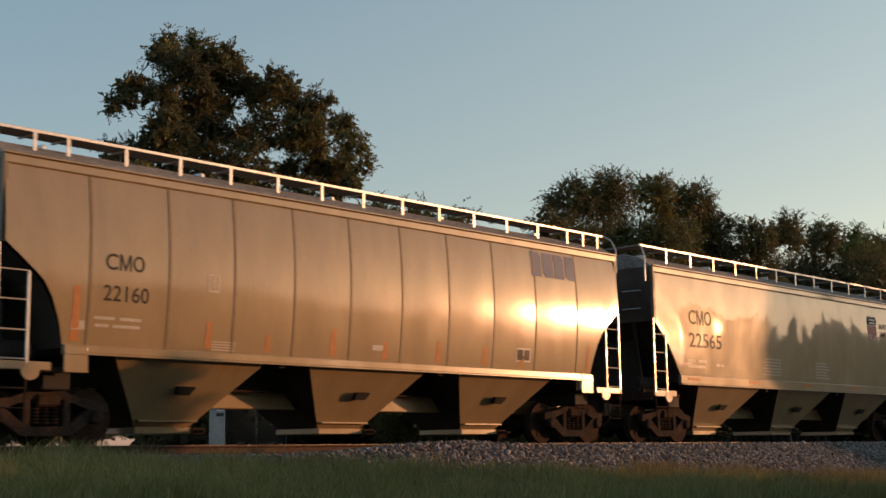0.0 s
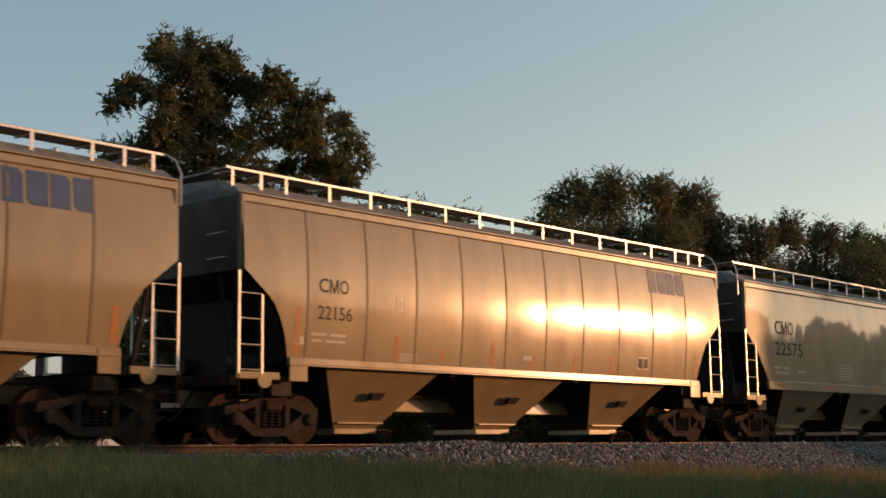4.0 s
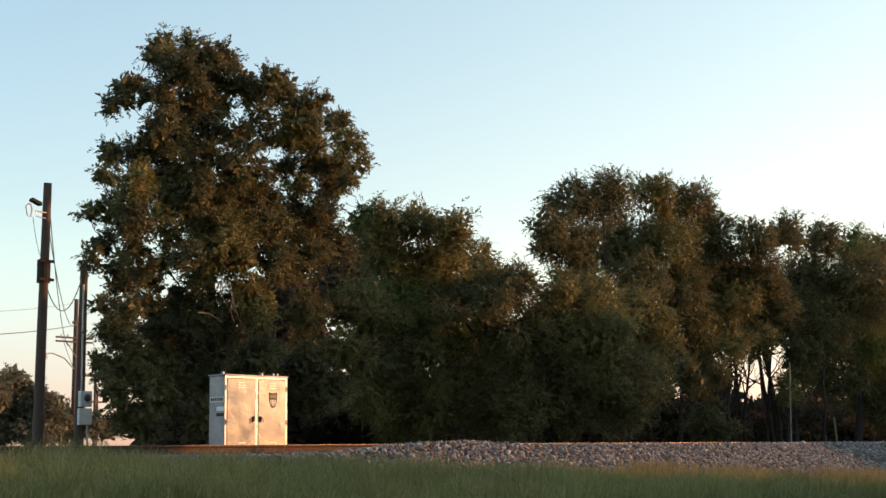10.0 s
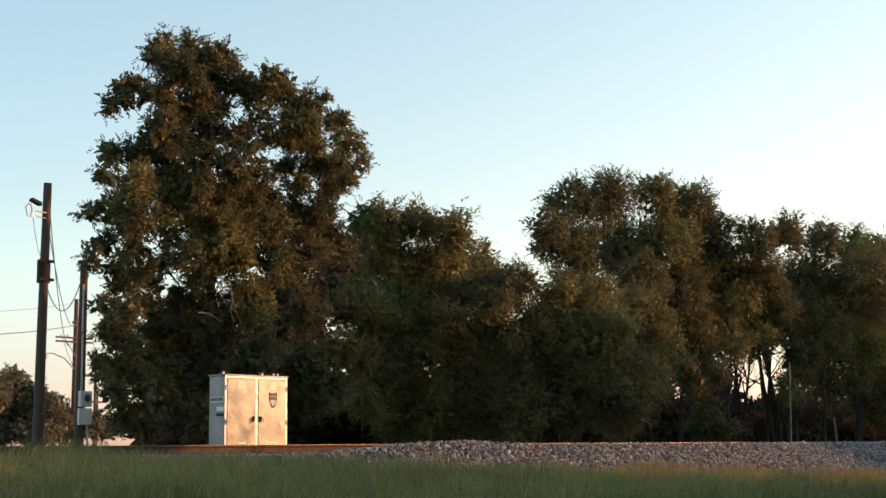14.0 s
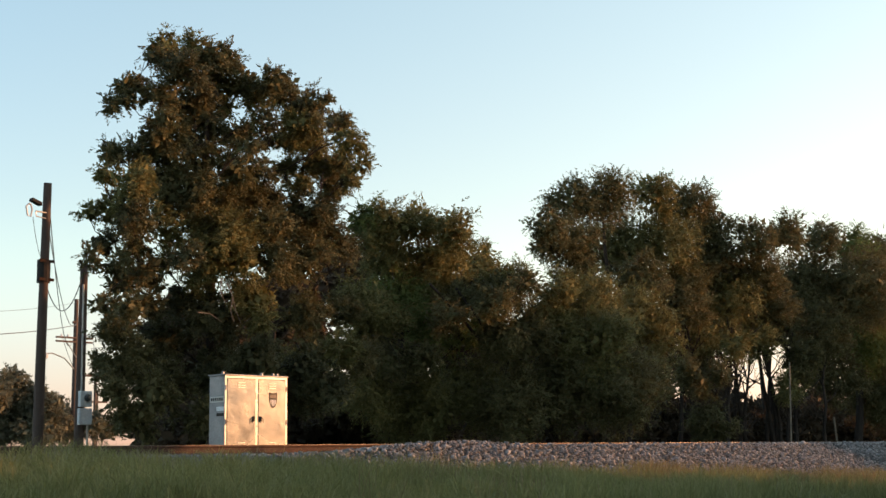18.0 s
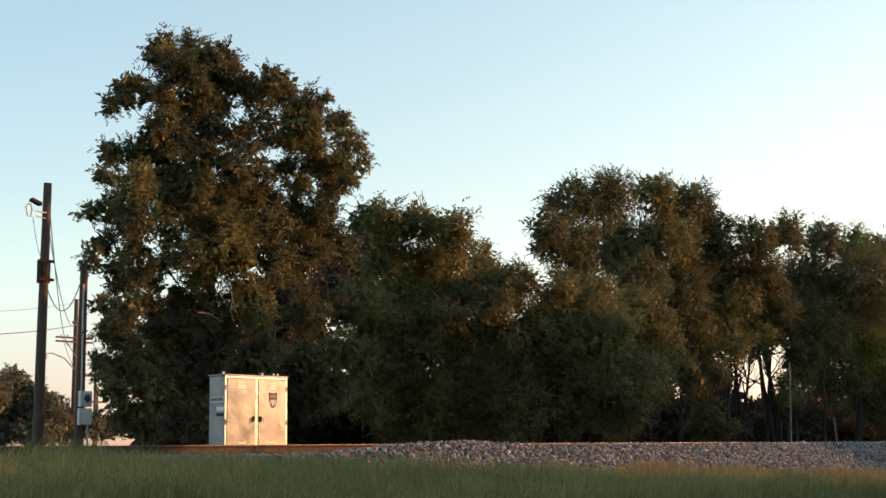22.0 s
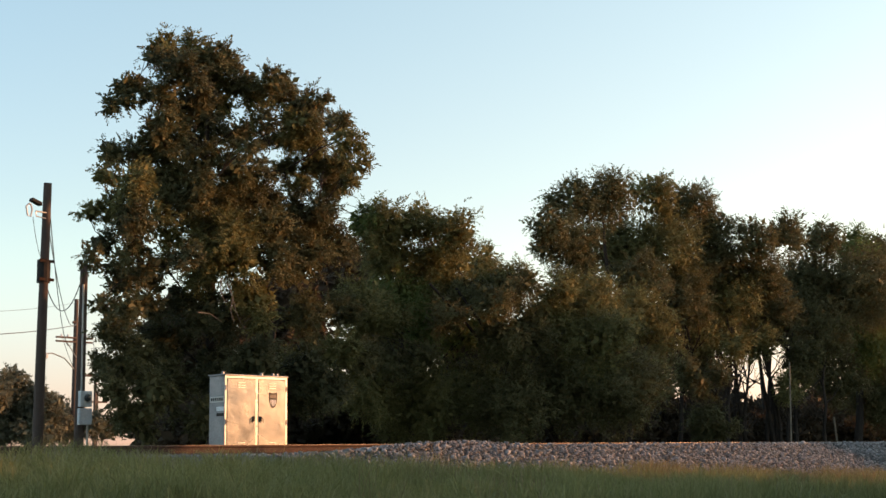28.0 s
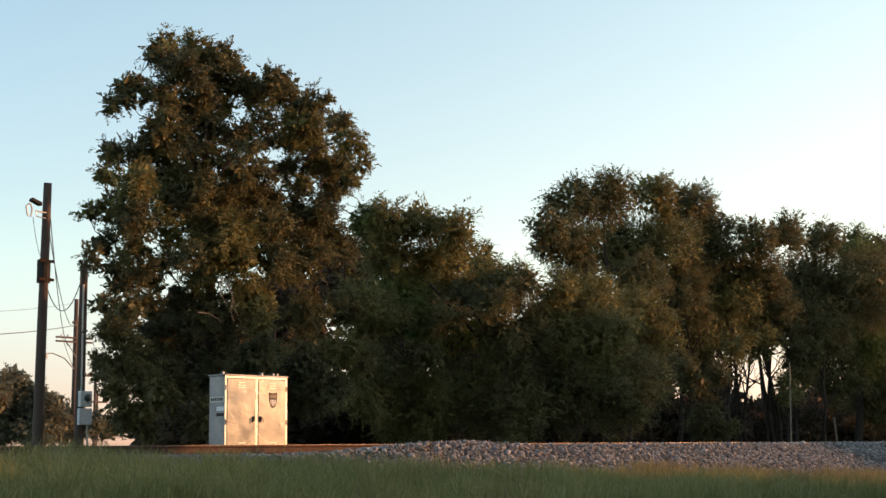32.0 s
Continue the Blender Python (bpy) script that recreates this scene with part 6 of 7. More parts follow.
            for k in range(3):
                part("bolt", Build().box(a + 0.1 + k * (b - a - 0.2) / 2 - 0.02, a + 0.1 + k * (b - a - 0.2) / 2 + 0.02, min(s * 1.48, s * 1.5), max(s * 1.48, s * 1.5), 1.84, 1.88), DARK, bx)
    # flat dark panels stand in for the shaded recess behind the cab
    for s in (-1, 1):
        part("cab_door_recess", Build().box(16.2, 16.655, min(s * (W - 0.02), s * (W + 0.03)), max(s * (W - 0.02), s * (W + 0.03)), 2.61, 4.70, 0.01), DARK, loco, "dark panel for the shade in the cab entrance")
    # cab
    cab_side = [(16.68, 1.76), (16.68, 4.74), (16.80, 4.80), (18.82, 4.86), (19.03, 4.03), (20.29, 3.63), (20.31, 1.76)]
    part("nose", Build().prism([(19.0, 1.76), (19.0, 4.02), (19.03, 4.03), (20.20, 3.66), (20.29, 3.60), (20.31, 1.76)], -1.5, 1.5), YELLOW, loco, "yellow short nose")
    part("cab_lower_body", Build().box(16.68, 19.0, -1.5, 1.5, 1.76, 3.92), YELLOW, loco)
    for s in (-1, 1):
        y0, y1 = sorted((s * 1.5, s * 1.44))
        part("cab_side_wall", Build().box(16.68, 16.96, y0, y1, 3.92, 4.76).box(17.52, 17.70, y0, y1, 3.92, 4.76).box(18.29, 18.51, y0, y1, 3.92, 4.80)
             .box(16.96, 17.52, y0, y1, 4.59, 4.76).box(17.70, 18.29, y0, y1, 4.47, 4.78).box(18.51, 18.74, y0, y1, 4.60, 4.80)
             .prism([(18.77, 3.92), (18.73, 4.6), (18.74, 4.80), (18.83, 4.82), (19.02, 4.03), (19.0, 3.92)], y0, y1), YELLOW, loco, "yellow cab side with three windows")
    part("cab_front_post", Build().prism([(18.78, 4.76), (18.86, 4.78), (18.90, 4.62), (18.82, 4.62)], -1.44, 1.44).prism([(18.98, 4.04), (19.03, 4.04), (19.0, 4.16), (18.95, 4.16)], -1.44, 1.44).box(18.9, 18.96, -0.08, 0.08, 4.1, 4.7), LGREY, loco)
    part("cab_seat", Build().box(17.3, 17.8, 0.5, 1.0, 3.93, 4.0).box(17.25, 17.35, 0.5, 1.0, 3.95, 4.45, 0.03), DARK, loco)
    part("cab_rear_wall", Build().box(16.655, 16.68, -1.49, 1.49, 1.9, 4.72, 0.01), LGREY, loco)
    part("cab_roof", Build().prism([(-1.52, 4.74), (-1.50, 4.84), (-1.1, 4.98), (-0.5, 5.06), (0.5, 5.06), (1.1, 4.98), (1.50, 4.84), (1.52, 4.74), (1.44, 4.76), (1.42, 4.80), (1.06, 4.93), (0.5, 5.01), (-0.5, 5.01), (-1.06, 4.93), (-1.42, 4.80), (-1.44, 4.76)], 16.62, 18.9, "x"), LGREY, loco, "grey arched cab roof")
    part("roof_unit", Build().box(16.9, 17.7, -0.6, 0.6, 5.05, 5.14, 0.03).box(18.0, 18.4, -0.2, 0.2, 5.05, 5.12, 0.02), LGREY, loco)
    surf = lambda px, pz: -1.5
    for s in (-1, 1):
        yy = s * 1.5
        for k, out in enumerate(([(16.97, 3.96), (17.52, 3.96), (17.52, 4.42), (17.44, 4.58), (16.97, 4.58)], [(17.72, 3.93), (18.28, 3.93), (18.28, 4.46), (17.72, 4.46)], [(18.52, 3.98), (18.76, 4.02), (18.72, 4.56), (18.60, 4.58), (18.52, 4.50)])):
            w = part("window_pane", Build().prism(out, min(yy - s * 0.02, yy - s * 0.026), max(yy - s * 0.02, yy - s * 0.026)), PANE, loco, "cab side window glass")
            w.visible_shadow = False
            edge = Build()
            for p, q in zip(out, out[1:] + out[:1]):
                edge.tube([(p[0], yy, p[1]), (q[0], yy, q[1])], 0.022, 5)
            part("window_frame", edge, GALV, w)
        part("sunshade", Build().add([(17.52, s * 1.52, 4.60), (18.5, s * 1.52, 4.62), (18.46, s * 1.72, 4.44), (17.64, s * 1.72, 4.40)], [(0, 1, 2, 3)]).add([(17.52, s * 1.52, 4.58), (18.5, s * 1.52, 4.60), (18.46, s * 1.72, 4.42), (17.64, s * 1.72, 4.38)], [(3, 2, 1, 0)]), LGREY, loco, fix=False)
        part("mirror", Build().box(17.56, 17.66, min(s * 1.52, s * 1.66), max(s * 1.52, s * 1.66), 3.80, 4.0, 0.02), DARK, loco)
        part("arm_rest", Build().box(17.7, 18.3, min(s * 1.5, s * 1.56), max(s * 1.5, s * 1.56), 3.84, 3.90, 0.02), DARK, loco)
        for a, b in ((16.91, 17.67), (18.05, 18.83)):
            gr = part("grille_frame", Build().box(a - 0.05, b + 0.05, min(yy, yy + s * 0.015), max(yy, yy + s * 0.015), 1.97, 2.74, 0.005), YELLOW, loco)
            part("grille_back", Build().box(a, b, min(yy + s * 0.015, yy + s * 0.02), max(yy + s * 0.015, yy + s * 0.02), 2.02, 2.69), SLOGAN, gr)
            for k in range(14):
                zz = 2.04 + k * 0.047
                part("grille_slat", Build().box(a, b, min(yy + s * 0.02, yy + s * 0.032), max(yy + s * 0.02, yy + s * 0.032), zz, zz + 0.022), WING, gr)
            for c in (a - 0.06, b + 0.06):
                part("grille_latch", Build().box(c - 0.03, c + 0.03, min(yy, yy + s * 0.05), max(yy, yy + s * 0.05), 2.08, 2.16, 0.01), DARK, gr)
        part("panel_line", Build().box(16.75, 19.0, min(yy, yy + s * 0.006), max(yy, yy + s * 0.006), 2.79, 2.805).box(18.98, 18.995, min(yy, yy + s * 0.006), max(yy, yy + s * 0.006), 1.95, 2.80), DARK, loco)
        part("lift_lug", Build().box(17.25, 17.31, min(yy, yy + s * 0.05), max(yy, yy + s * 0.05), 2.80, 2.93, 0.01).box(18.42, 18.48, min(yy, yy + s * 0.05), max(yy, yy + s * 0.05), 2.80, 2.93, 0.01), DARK, loco)
        part("nose_vent", Build().box(19.28, 19.42, min(yy, yy + s * 0.008), max(yy, yy + s * 0.008), 3.52, 3.56).box(19.48, 19.64, min(yy, yy + s * 0.008), max(yy, yy + s * 0.008), 3.51, 3.55), DARK, loco)
        part("notice", Build().box(19.12, 19.3, min(yy, yy + s * 0.006), max(yy, yy + s * 0.006), 2.42, 2.60), WHITE, loco)
        part("notice", Build().box(19.12, 19.38, min(yy, yy + s * 0.006), max(yy, yy + s * 0.006), 2.2, 2.36), TANK, loco)
        part("cab_stripe", Build().box(16.68, 18.98, min(yy, yy + s * 0.005), max(yy, yy + s * 0.005), 3.80, 3.85), RED, loco)
    lettering("road_number", "6065", 16.88, 3.07, 0.56, 1.98, NUMBER, loco, surf, "faded red road number", weight=0.008)
    part("windshield", Build().add([(18.86, -1.3, 4.74), (18.86, 1.3, 4.74), (19.03, 1.3, 4.12), (19.03, -1.3, 4.12)], [(0, 1, 2, 3)]), PANE, loco, fix=False)
    # engine hood emblem, slogan and flag mural
    hside = lambda px, pz: -H - 0.014
    sx, sz = 5.35, 3.02
    decal("emblem", [(sx, sz + 0.5), (sx + 0.7, sz + 0.5), (sx + 0.72, sz + 0.3), (sx + 0.6, sz + 0.05), (sx + 0.35, sz - 0.08), (sx + 0.1, sz + 0.05), (sx - 0.02, sz + 0.3)], FLAG_WHITE, loco, hside, "worn shield emblem", proud=0.008)
    decal("emblem_band", [(sx, sz + 0.82), (sx + 0.35, sz + 0.88), (sx + 0.7, sz + 0.82), (sx + 0.76, sz + 0.66), (sx + 0.7, sz + 0.5), (sx, sz + 0.5), (sx - 0.06, sz + 0.66)], BLUE, loco, hside, proud=0.010)
    for k in range(5):
        decal("emblem_stripe", strip(sx + 0.06 + k * 0.13, sx + 0.12 + k * 0.13, sz + (0.12, 0.02, -0.03, 0.02, 0.12)[k], sz + 0.49), FLAG_RED, loco, hside, proud=0.011)
    lettering("slogan", "BUILDING", 5.15, 2.52, 0.24, 1.42, SLOGAN, loco, hside)
    lettering("slogan", "AMERICA", 5.18, 2.20, 0.24, 1.30, SLOGAN, loco, hside)
    def wavy(x, base, amp):
        return base + amp * 1.15 * math.sin((x - 7.0) * 3.1) + 0.05 * (x - 8.6)
    for k in range(9):
        mat = FLAG_RED if k % 2 == 0 else FLAG_WHITE
        x0, x1 = (7.05, 10.2) if k >= 4 else (7.05, 8.9)
        z_top = 3.88 - k * 0.2
        xs = [x0 + (x1 - x0) * j / 12 for j in range(13)]
        for xa, xb in zip(xs, xs[1:]):
            decal("flag_stripe", [(xa, wavy(xa, z_top - 0.19, 0.10)), (xb, wavy(xb, z_top - 0.19, 0.10)), (xb, wavy(xb, z_top, 0.10)), (xa, wavy(xa, z_top, 0.10))], mat, loco, hside, proud=0.009)
    xs = [8.9 + 1.4 * j / 6 for j in range(7)]
    for xa, xb in zip(xs, xs[1:]):
        decal("flag_canton", [(xa, wavy(xa, 3.08, 0.1)), (xb, wavy(xb, 3.08, 0.1)), (xb, wavy(xb, 3.95, 0.08)), (xa, wavy(xa, 3.95, 0.08))], FLAG_BLUE, loco, hside, "faded blue canton", proud=0.010)
    for k in range(24):
        px, pz = 9.0 + (k % 6) * 0.22, 3.2 + (k // 6) * 0.2 + 0.06 * (k % 2)
        decal("flag_star", [(px + 0.035 * math.cos(q * 1.257 + 1.57) * (1 if q % 1 == 0 else 0.4), wavy(px, pz, 0.08) + 0.035 * math.sin(q * 1.257 + 1.57)) for q in range(5)], FLAG_WHITE, loco, hside, proud=0.013)
    # the dark fold of the flag runs on over the next panels
    wside = lambda px, pz: -W - 0.02
    decal("flag_fold", [(10.46, 2.55), (11.02, 2.05), (11.28, 1.98), (10.98, 2.7), (10.72, 3.5), (10.50, 3.9), (10.46, 3.9)], FLAG_BLUE, loco, wside, "faded blue-grey fold of the flag", proud=0.012)
    for k in range(3):
        xs = [8.0 + k * 0.75 + 0.12 * j for j in range(5)]
        for xa, xb in zip(xs, xs[1:]):
            decal("flag_shadow", [(xa, wavy(xa, 2.3 - 0.12 * k, 0.1)), (xb, wavy(xb, 2.28 - 0.12 * k, 0.1)), (xb, wavy(xb, 2.42 - 0.1 * k, 0.1)), (xa, wavy(xa, 2.44 - 0.1 * k, 0.1))], FLAG_BLUE, loco, hside, proud=0.0105)
    # handrails
    for s in (-1, 1):
        y = s * 1.48
        rail = [(0.02, 1.9), (0.02, 2.86), (0.10, 2.93), (4.26, 2.95), (12.45, 3.0), (12.6, 3.05), (13.03, 3.58), (13.2, 3.63), (16.62, 3.70)]
        part("handrail", Build().tube([(a, y, c) for a, c in rail], 0.02, 6), TANK, loco, smooth=True)
        for px in (0.28, 0.70, 2.26, 3.29, 5.03, 6.01, 7.35, 8.97, 10.59, 11.96, 13.25, 13.95):
            part("stanchion", Build().tube([(px, y, 1.74), (px, y, 2.95 if px < 12.5 else 3.62)], 0.034, 6).box(px - 0.03, px + 0.03, y - 0.03, y + 0.03, 1.66, 1.95, 0.005), POSTS, loco, smooth=True)
    # rear platform, steps and end rails; then the front ones
    for x0, d in ((0.0, -1), (20.38, 1)):
        part("end_plate", Build().box(min(x0 + d * 0.85, x0 + d * 0.92), max(x0 + d * 0.85, x0 + d * 0.92), -1.45, 1.45, 0.75, 1.78, 0.02), LGREY, loco)
        part("platform", Build().box(min(x0, x0 + d * 0.9), max(x0, x0 + d * 0.9), -1.1, 1.1, 1.66, 1.765, 0.01), LGREY, loco)
        part("pilot", Build().add([(x0 + d * 0.92, -1.4, 0.85), (x0 + d * 0.92, 1.4, 0.85), (x0 + d * 1.12, 1.2, 0.14), (x0 + d * 1.12, -1.2, 0.14), (x0 + d * 0.86, -1.4, 0.85), (x0 + d * 0.86, 1.4, 0.85), (x0 + d * 1.06, 1.2, 0.14), (x0 + d * 1.06, -1.2, 0.14)],
                                      [(0, 1, 2, 3), (4, 5, 6, 7), (0, 3, 7, 4), (1, 2, 6, 5), (2, 3, 7, 6), (0, 1, 5, 4)]), DARK, loco)
        part("coupler", Build().box(min(x0 + d * 0.7, x0 + d * 1.6), max(x0 + d * 0.7, x0 + d * 1.6), -0.12, 0.12, 0.76, 1.02, 0.03).box(min(x0 + d * 1.45, x0 + d * 1.72), max(x0 + d * 1.45, x0 + d * 1.72), -0.2, 0.16, 0.74, 1.04, 0.04), RUST, loco)
        for q in range(3):
            part("air_hose", Build().tube([(x0 + d * 0.95, -0.4 - q * 0.12, 0.95), (x0 + d * 1.2, -0.42 - q * 0.12, 0.6), (x0 + d * 1.32, -0.4 - q * 0.12, 0.45)], 0.028, 6), DARK, loco, smooth=True)
        for s in (-1, 1):
            st = part("step_well", Build().box(min(x0 + d * 0.02, x0 + d * 0.06), max(x0 + d * 0.02, x0 + d * 0.06), min(s * 1.48, s * 0.95), max(s * 1.48, s * 0.95), 0.30, 1.70, 0.01)
                      .box(min(x0, x0 + d * 0.8), max(x0, x0 + d * 0.8), min(s * 0.95, s * 0.99), max(s * 0.95, s * 0.99), 0.30, 1.70, 0.01), LGREY, loco)
            for k, zz in enumerate((0.36, 0.72, 1.06, 1.38)):
                part("step", Build().box(min(x0 + d * 0.06, x0 + d * (0.76 - 0.06 * k)), max(x0 + d * 0.06, x0 + d * (0.76 - 0.06 * k)), min(s * (1.46 - k * 0.1), s * 0.99), max(s * (1.46 - k * 0.1), s * 0.99), zz - 0.03, zz, 0.006), DARK, st)
                part("step_edge", Build().box(min(x0 + d * 0.06, x0 + d * (0.76 - 0.06 * k)), max(x0 + d * 0.06, x0 + d * (0.76 - 0.06 * k)), min(s * (1.46 - k * 0.1), s * (1.48 - k * 0.1)), max(s * (1.46 - k * 0.1), s * (1.48 - k * 0.1)), zz - 0.035, zz + 0.005), WHITE, st, "pale step edge")
            part("step_rail", Build().tube([(x0 + d * 0.78, s * 1.15, 2.78), (x0 + d * 0.82, s * 1.2, 2.7), (x0 + d * 0.72, s * 1.44, 1.9), (x0 + d * 0.72, s * 1.45, 1.15)], 0.022, 6), GALV, loco, smooth=True)
            part("step_rail", Build().tube([(x0 - d * 0.0, s * 1.47, 2.4), (x0 + d * 0.08, s * 1.47, 2.2), (x0 + d * 0.14, s * 1.47, 1.8), (x0 + d * 0.14, s * 1.47, 0.9)], 0.02, 6), GALV, loco, smooth=True)
        part("end_rail", Build().tube([(x0 + d * 0.88, -1.15, 1.76), (x0 + d * 0.88, -1.15, 2.75), (x0 + d * 0.88, -0.5, 2.75), (x0 + d * 0.88, -0.5, 1.76)], 0.02, 6).tube([(x0 + d * 0.88, 0.5, 1.76), (x0 + d * 0.88, 0.5, 2.75), (x0 + d * 0.88, 1.15, 2.75), (x0 + d * 0.88, 1.15, 1.76)], 0.02, 6), GALV, loco, smooth=True)
        part("cut_lever", Build().tube([(x0 + d * 0.95, -1.42, 1.05), (x0 + d * 0.98, -1.3, 1.2), (x0 + d * 0.98, -0.3, 1.15), (x0 + d * 1.2, -0.1, 1.1)], 0.014, 5), GALV, loco)
    part("marker_flag", Build().box(20.95, 21.1, -1.32, -1.30, 2.0, 2.3, 0.004), WHITE, loco)
    part("rear_light", Build().lathe([(0.17, 0.11), (0.08, 0.11), (0.06, 0.09)], (0, 0.0, 3.75), "x", 14).lathe([(0.17, 0.11), (0.08, 0.11), (0.06, 0.09)], (0, 0.0, 3.48), "x", 14), DARK, loco)
    part("rear_grab", Build().tube([(0.17, -0.6, 2.6), (0.1, -0.6, 2.65), (0.1, -0.6, 3.35), (0.17, -0.6, 3.4)], 0.014, 5), GALV, loco)
    part("sand_box", Build().box(-0.75, 0.15, -0.9, 0.9, 1.77, 2.2, 0.03), SOOTY, loco)
    # fuel tank with air reservoirs
    tank = part("fuel_tank", Build().prism([(-1.47, 0.42), (-1.30, 0.22), (1.30, 0.22), (1.47, 0.42), (1.47, 0.86), (1.05, 0.86), (1.05, 1.28), (-1.05, 1.28), (-1.05, 0.86), (-1.47, 0.86)], 6.2, 14.15, "x"), TANK, loco, "dusty brown fuel tank")
    for s in (-1, 1):
        for a, b in ((6.25, 7.3), (12.5, 14.1)):
            part("tank_box", Build().box(a, b, min(s * 1.06, s * 1.47), max(s * 1.06, s * 1.47), 0.862, 1.27, 0.015), TANK, tank)
        for a, b in ((7.42, 9.5), (9.85, 12.0)):
            part("air_reservoir", Build().lathe([(a, 0.0), (a + 0.04, 0.18), (a + 0.12, 0.28), (a + 0.22, 0.31), (b - 0.22, 0.31), (b - 0.12, 0.28), (b - 0.04, 0.18), (b, 0.0)], (0, s * 1.20, 1.14), "x", 20), TANK, tank, "round air reservoir", smooth=True)
            for q in (a + 0.35, b - 0.35):
                part("strap", Build().lathe([(q - 0.025, 0.305), (q - 0.025, 0.322), (q + 0.025, 0.322), (q + 0.025, 0.305)], (0, s * 1.20, 1.14), "x", 20), DARK, tank)
        part("drain_cock", Build().box(9.55, 9.95, min(s * 1.35, s * 1.5), max(s * 1.35, s * 1.5), 0.62, 0.9, 0.03), DARK, tank)
    for s in (-0.9, 0.9):
        part("tank_nose", Build().lathe([(5.55, 0.3), (5.7, 0.45), (6.18, 0.5)], (0, s, 0.80), "x", 16), DARK, loco, smooth=True)
    # dark block added to keep the space behind the tank black
    part("tank_end_guard", Build().box(14.16, 14.62, -1.1, 1.1, 0.24, 1.2, 0.03), DARK, loco)
    # piping under the walkway
    for s in (-1, 1):
        for k in range(5):
            y, z = s * (1.25 - 0.09 * k), 1.56 - 0.07 * k
            part("pipe", Build().tube([(0.3, y, z), (3.0 + k * 0.3, y, z + 0.03), (5.6, y, z - 0.05), (6.3, y, z)], 0.022, 6), LTRUCK, loco)
            part("pipe", Build().tube([(13.9, y, z), (16.0 + k * 0.3, y, z - 0.04), (18.2, y, z), (20.2, y, z)], 0.022, 6), LTRUCK, loco)
        for k in range(9):
            px = (0.6, 1.6, 2.4, 3.4, 4.4, 14.6, 15.7, 16.9, 18.6)[k]
            part("hanger", Build().box(px, px + 0.12, min(s * 1.3, s * 0.9), max(s * 1.3, s * 0.9), 1.2 + 0.05 * (k % 3), 1.66, 0.02), LTRUCK, loco)
        part("air_filter", Build().lathe([(0, 0.11), (0.28, 0.11)], (16.95, s * 1.3, 1.35), "z", 12), LTRUCK, loco)
        part("traction_duct", Build().box(4.1, 5.6, min(s * 1.1, s * 0.7), max(s * 1.1, s * 0.7), 1.2, 1.62, 0.05), DARK, loco)
        part("blower", Build().lathe([(4.45, 0.05), (4.5, 0.17), (5.15, 0.17), (5.2, 0.05)], (0, s * 1.2, 1.12), "x", 14), LTRUCK, loco, smooth=True)
    # three-axle trucks
    for mid_ in (2.87, 17.41):
        ax = [mid_ - 2.06, mid_, mid_ + 2.05]
        tr = part("truck", Build().box(mid_ - 2.7, mid_ + 2.7, -0.62, 0.62, 0.62, 0.86, 0.04), DARK, loco, "dusty brown three-axle truck")
        for a in ax:
            wheelset(tr, a, 0.53)
        for s in (-1, 1):
            y0, y1 = sorted((s * 1.02, s * 1.2))
            top = [(-2.75, 0.72), (-2.75, 0.98), (-2.2, 1.05), (-1.55, 1.05), (-1.25, 0.96), (-0.8, 0.96), (-0.55, 1.08), (0.55, 1.08), (0.8, 0.96), (1.25, 0.96), (1.55, 1.05), (2.2, 1.05), (2.75, 0.98), (2.75, 0.72),
                   (2.4, 0.62), (1.5, 0.60), (1.4, 0.68), (0.6, 0.68), (0.5, 0.74), (-0.5, 0.74), (-0.6, 0.68), (-1.4, 0.68), (-1.5, 0.60), (-2.4, 0.62)]
            part("side_frame", Build().prism([(mid_ + a, c) for a, c in top], y0, y1), LTRUCK, tr)
            for a in ax:
                o0, o1 = sorted((s * 1.06, s * 1.26))
                part("journal_box", Build().prism([(a - 0.34, 0.24), (a - 0.30, 0.32), (a - 0.22, 0.76), (a + 0.22, 0.76), (a + 0.30, 0.32), (a + 0.34, 0.24)], o0, o1), LTRUCK, tr)
                part("bearing_cap", Build().lathe([(s * 1.24, 0.15), (s * 1.30, 0.145), (s * 1.33, 0.10), (s * 1.33, 0.0)], (a, 0, 0.53), "y", 18), RUST, tr, smooth=True)
                for q in (-0.33, 0.33):
                    part("coil_spring", Build().lathe([(0.62 + j * 0.03, 0.07 if j % 2 else 0.088) for j in range(9)], (a + q, s * 1.1, 0), "z", 10), RUST, tr, smooth=True)
            for q in (-1.05, 1.0):
                part("frame_port", Build().box(mid_ + q - 0.06, mid_ + q + 0.06, min(s * 1.2, s * 1.21), max(s * 1.2, s * 1.21), 0.78, 0.88), DARK, tr)
            part("brake_rod", Build().tube([(mid_ - 2.3, s * 1.24, 1.12), (mid_ - 0.5, s * 1.26, 1.16), (mid_ + 0.5, s * 1.26, 1.10), (mid_ + 2.2, s * 1.24, 1.14)], 0.02, 6), LTRUCK, tr)
            part("brake_cylinder", Build().lathe([(0.0, 0.05), (0.03, 0.12), (0.32, 0.12), (0.34, 0.05)], (mid_ + 2.35, s * 1.18, 1.0), "x", 14), LTRUCK, tr, smooth=True)
            part("sand_pipe", Build().tube([(mid_ - 2.5, s * 0.9, 1.0), (mid_ - 2.65, s * 0.8, 0.5), (mid_ - 2.55, s * 0.76, 0.2)], 0.018, 6), DARK, tr)
    return loco


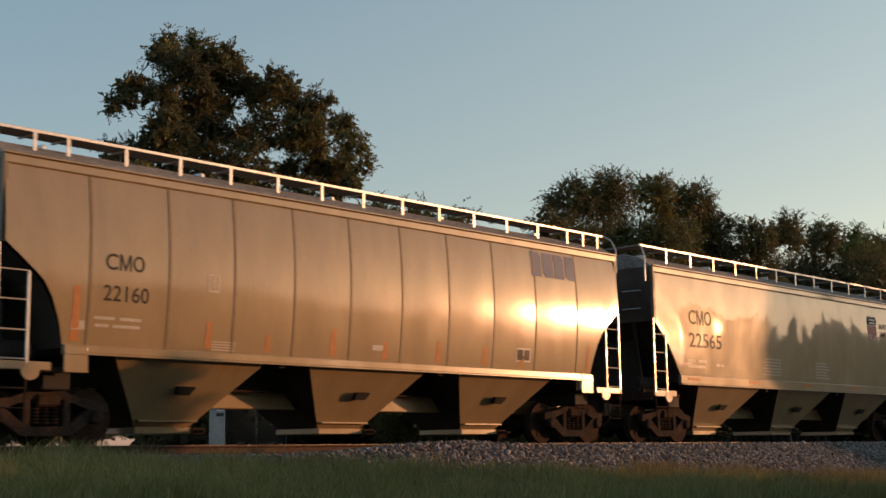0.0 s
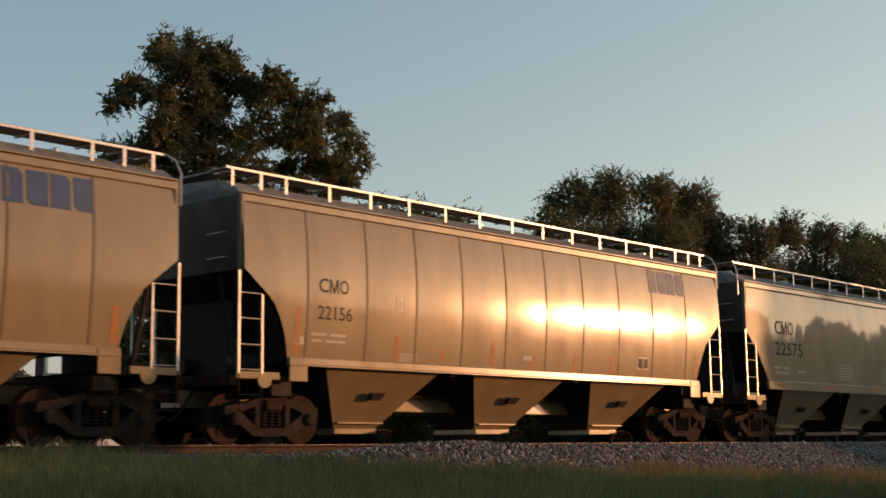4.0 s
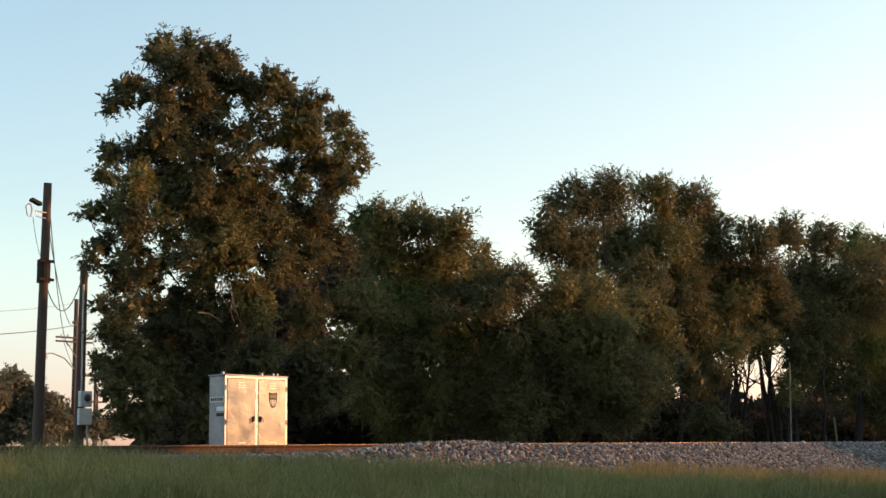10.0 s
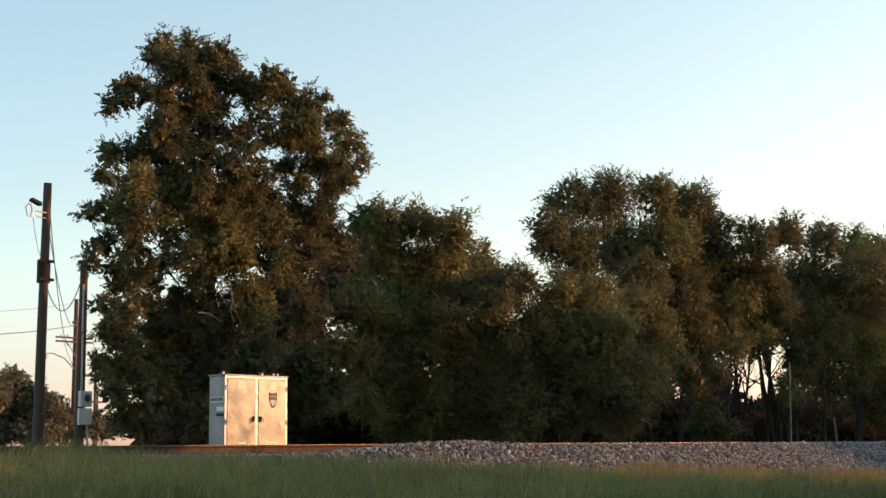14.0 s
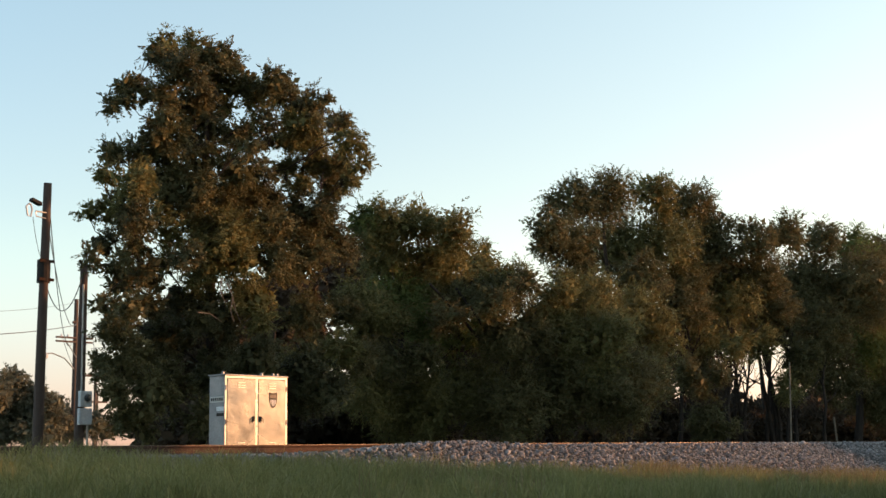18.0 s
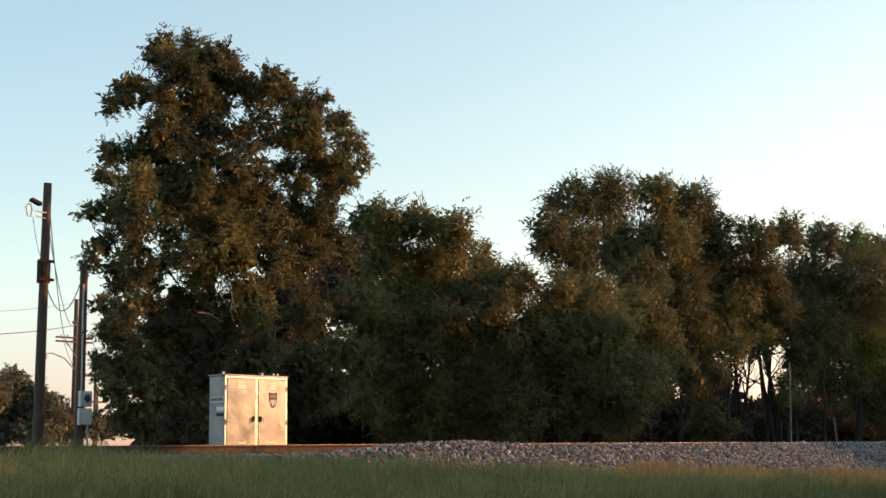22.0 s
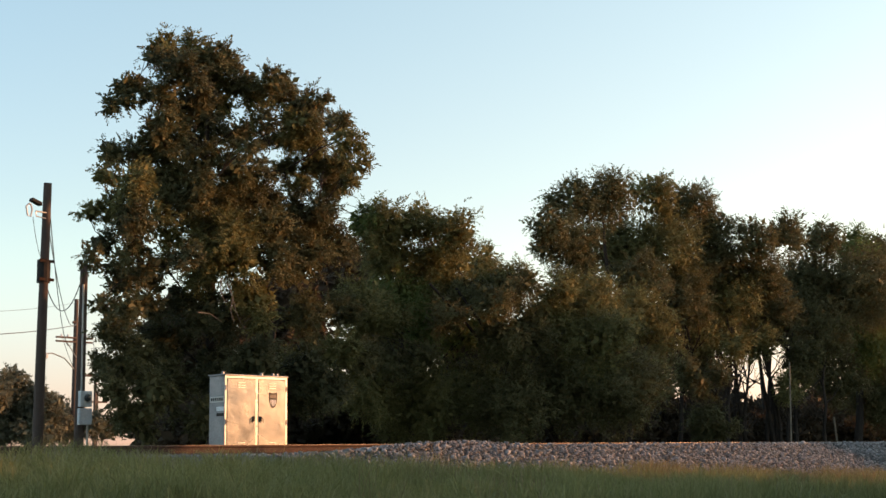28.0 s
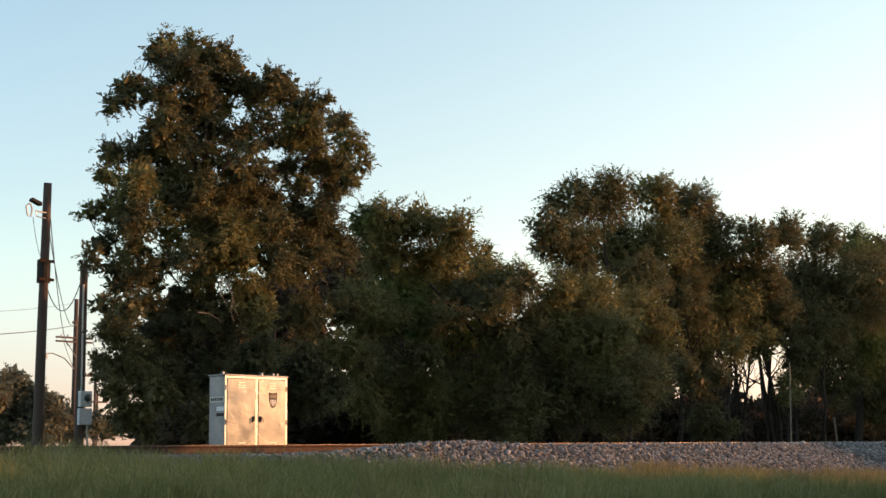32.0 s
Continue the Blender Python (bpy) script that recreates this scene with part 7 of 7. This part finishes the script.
CARS.append((locomotive(), 11.70))


# ---- what moves ----
def motions():
    for thing_, x0 in CARS:
        walk(thing_, [(t, pose(x0 - SPEED * (t - T0), TY, RZ)) for t in range(0, 33, 2)])
    # the wind in the crowns: seconds and degrees of lean
    tall = [(0, 0.86), (1, 1.1), (2, 0.86), (3, 0.47), (4, 0.3), (5, 0.16), (6, 0.23), (7, -0.16), (8, 0.08), (9, 0.08), (10, 0), (11, -0.16), (13, -0.16), (14, -0.12), (15.5, 0.05),
            (17, 0.39), (18, 0.39), (19, 0.86), (19.5, 1.17), (20, 0.62), (20.5, -0.23), (21, -0.16), (22, 0.08), (23, 0.62), (24, 0), (25, 0.47), (27, 0.25), (30, 0.23), (31, 0.39), (32, 0.39)]
    low = [(0, 0.3), (1, 0.7), (2, 0.7), (3, 0.5), (5, 0.4), (7, 0.4), (8, -0.3), (9, 0.2), (10, -0.3), (11, -1.2), (12, -1.2), (12.5, -0.4), (13, 0.2), (14, -0.6), (16.5, 0), (18, -0.3), (19.5, 0.2),
           (20.5, -0.4), (22, -0.1), (24, 0.2), (25, 0.5), (27.5, 0.7), (29, 0.4), (30, 0), (31, -0.1), (32, 0.4)]
    calm = [(0, -0.08), (2, 0.08), (3.5, 0.3), (6, -0.08), (8, -0.22), (9, 0.15), (11, -0.5), (12, 0.08), (13, -0.3), (14.5, 0.08), (17.5, 0.15), (21, -0.08), (25, 0.15), (30, 0.3), (32, 0.3)]
    for crowns, rows, share in zip(SWAYING, (tall, low, calm, calm, calm, calm), (1.0, 1.0, 1.0, 0.5, 0.5, 0.3)):
        for k, ob in enumerate(crowns):
            lift = share * (0.25 + 0.75 * k / max(1, len(crowns) - 1))
            walk(ob, [(t, pose(0, 0, 0, 0, d * lift, 0)) for t, d in rows])
    for ws, r in WHEELS:
        turn = SPEED / r / FPS
        x, y, z = ws.location
        walk(ws, [(k / FPS, Matrix.Translation((x, y, z)) @ Matrix.Rotation(-turn * k, 4, "Y")) for k in range(0, 32 * FPS + 1)])


motions()
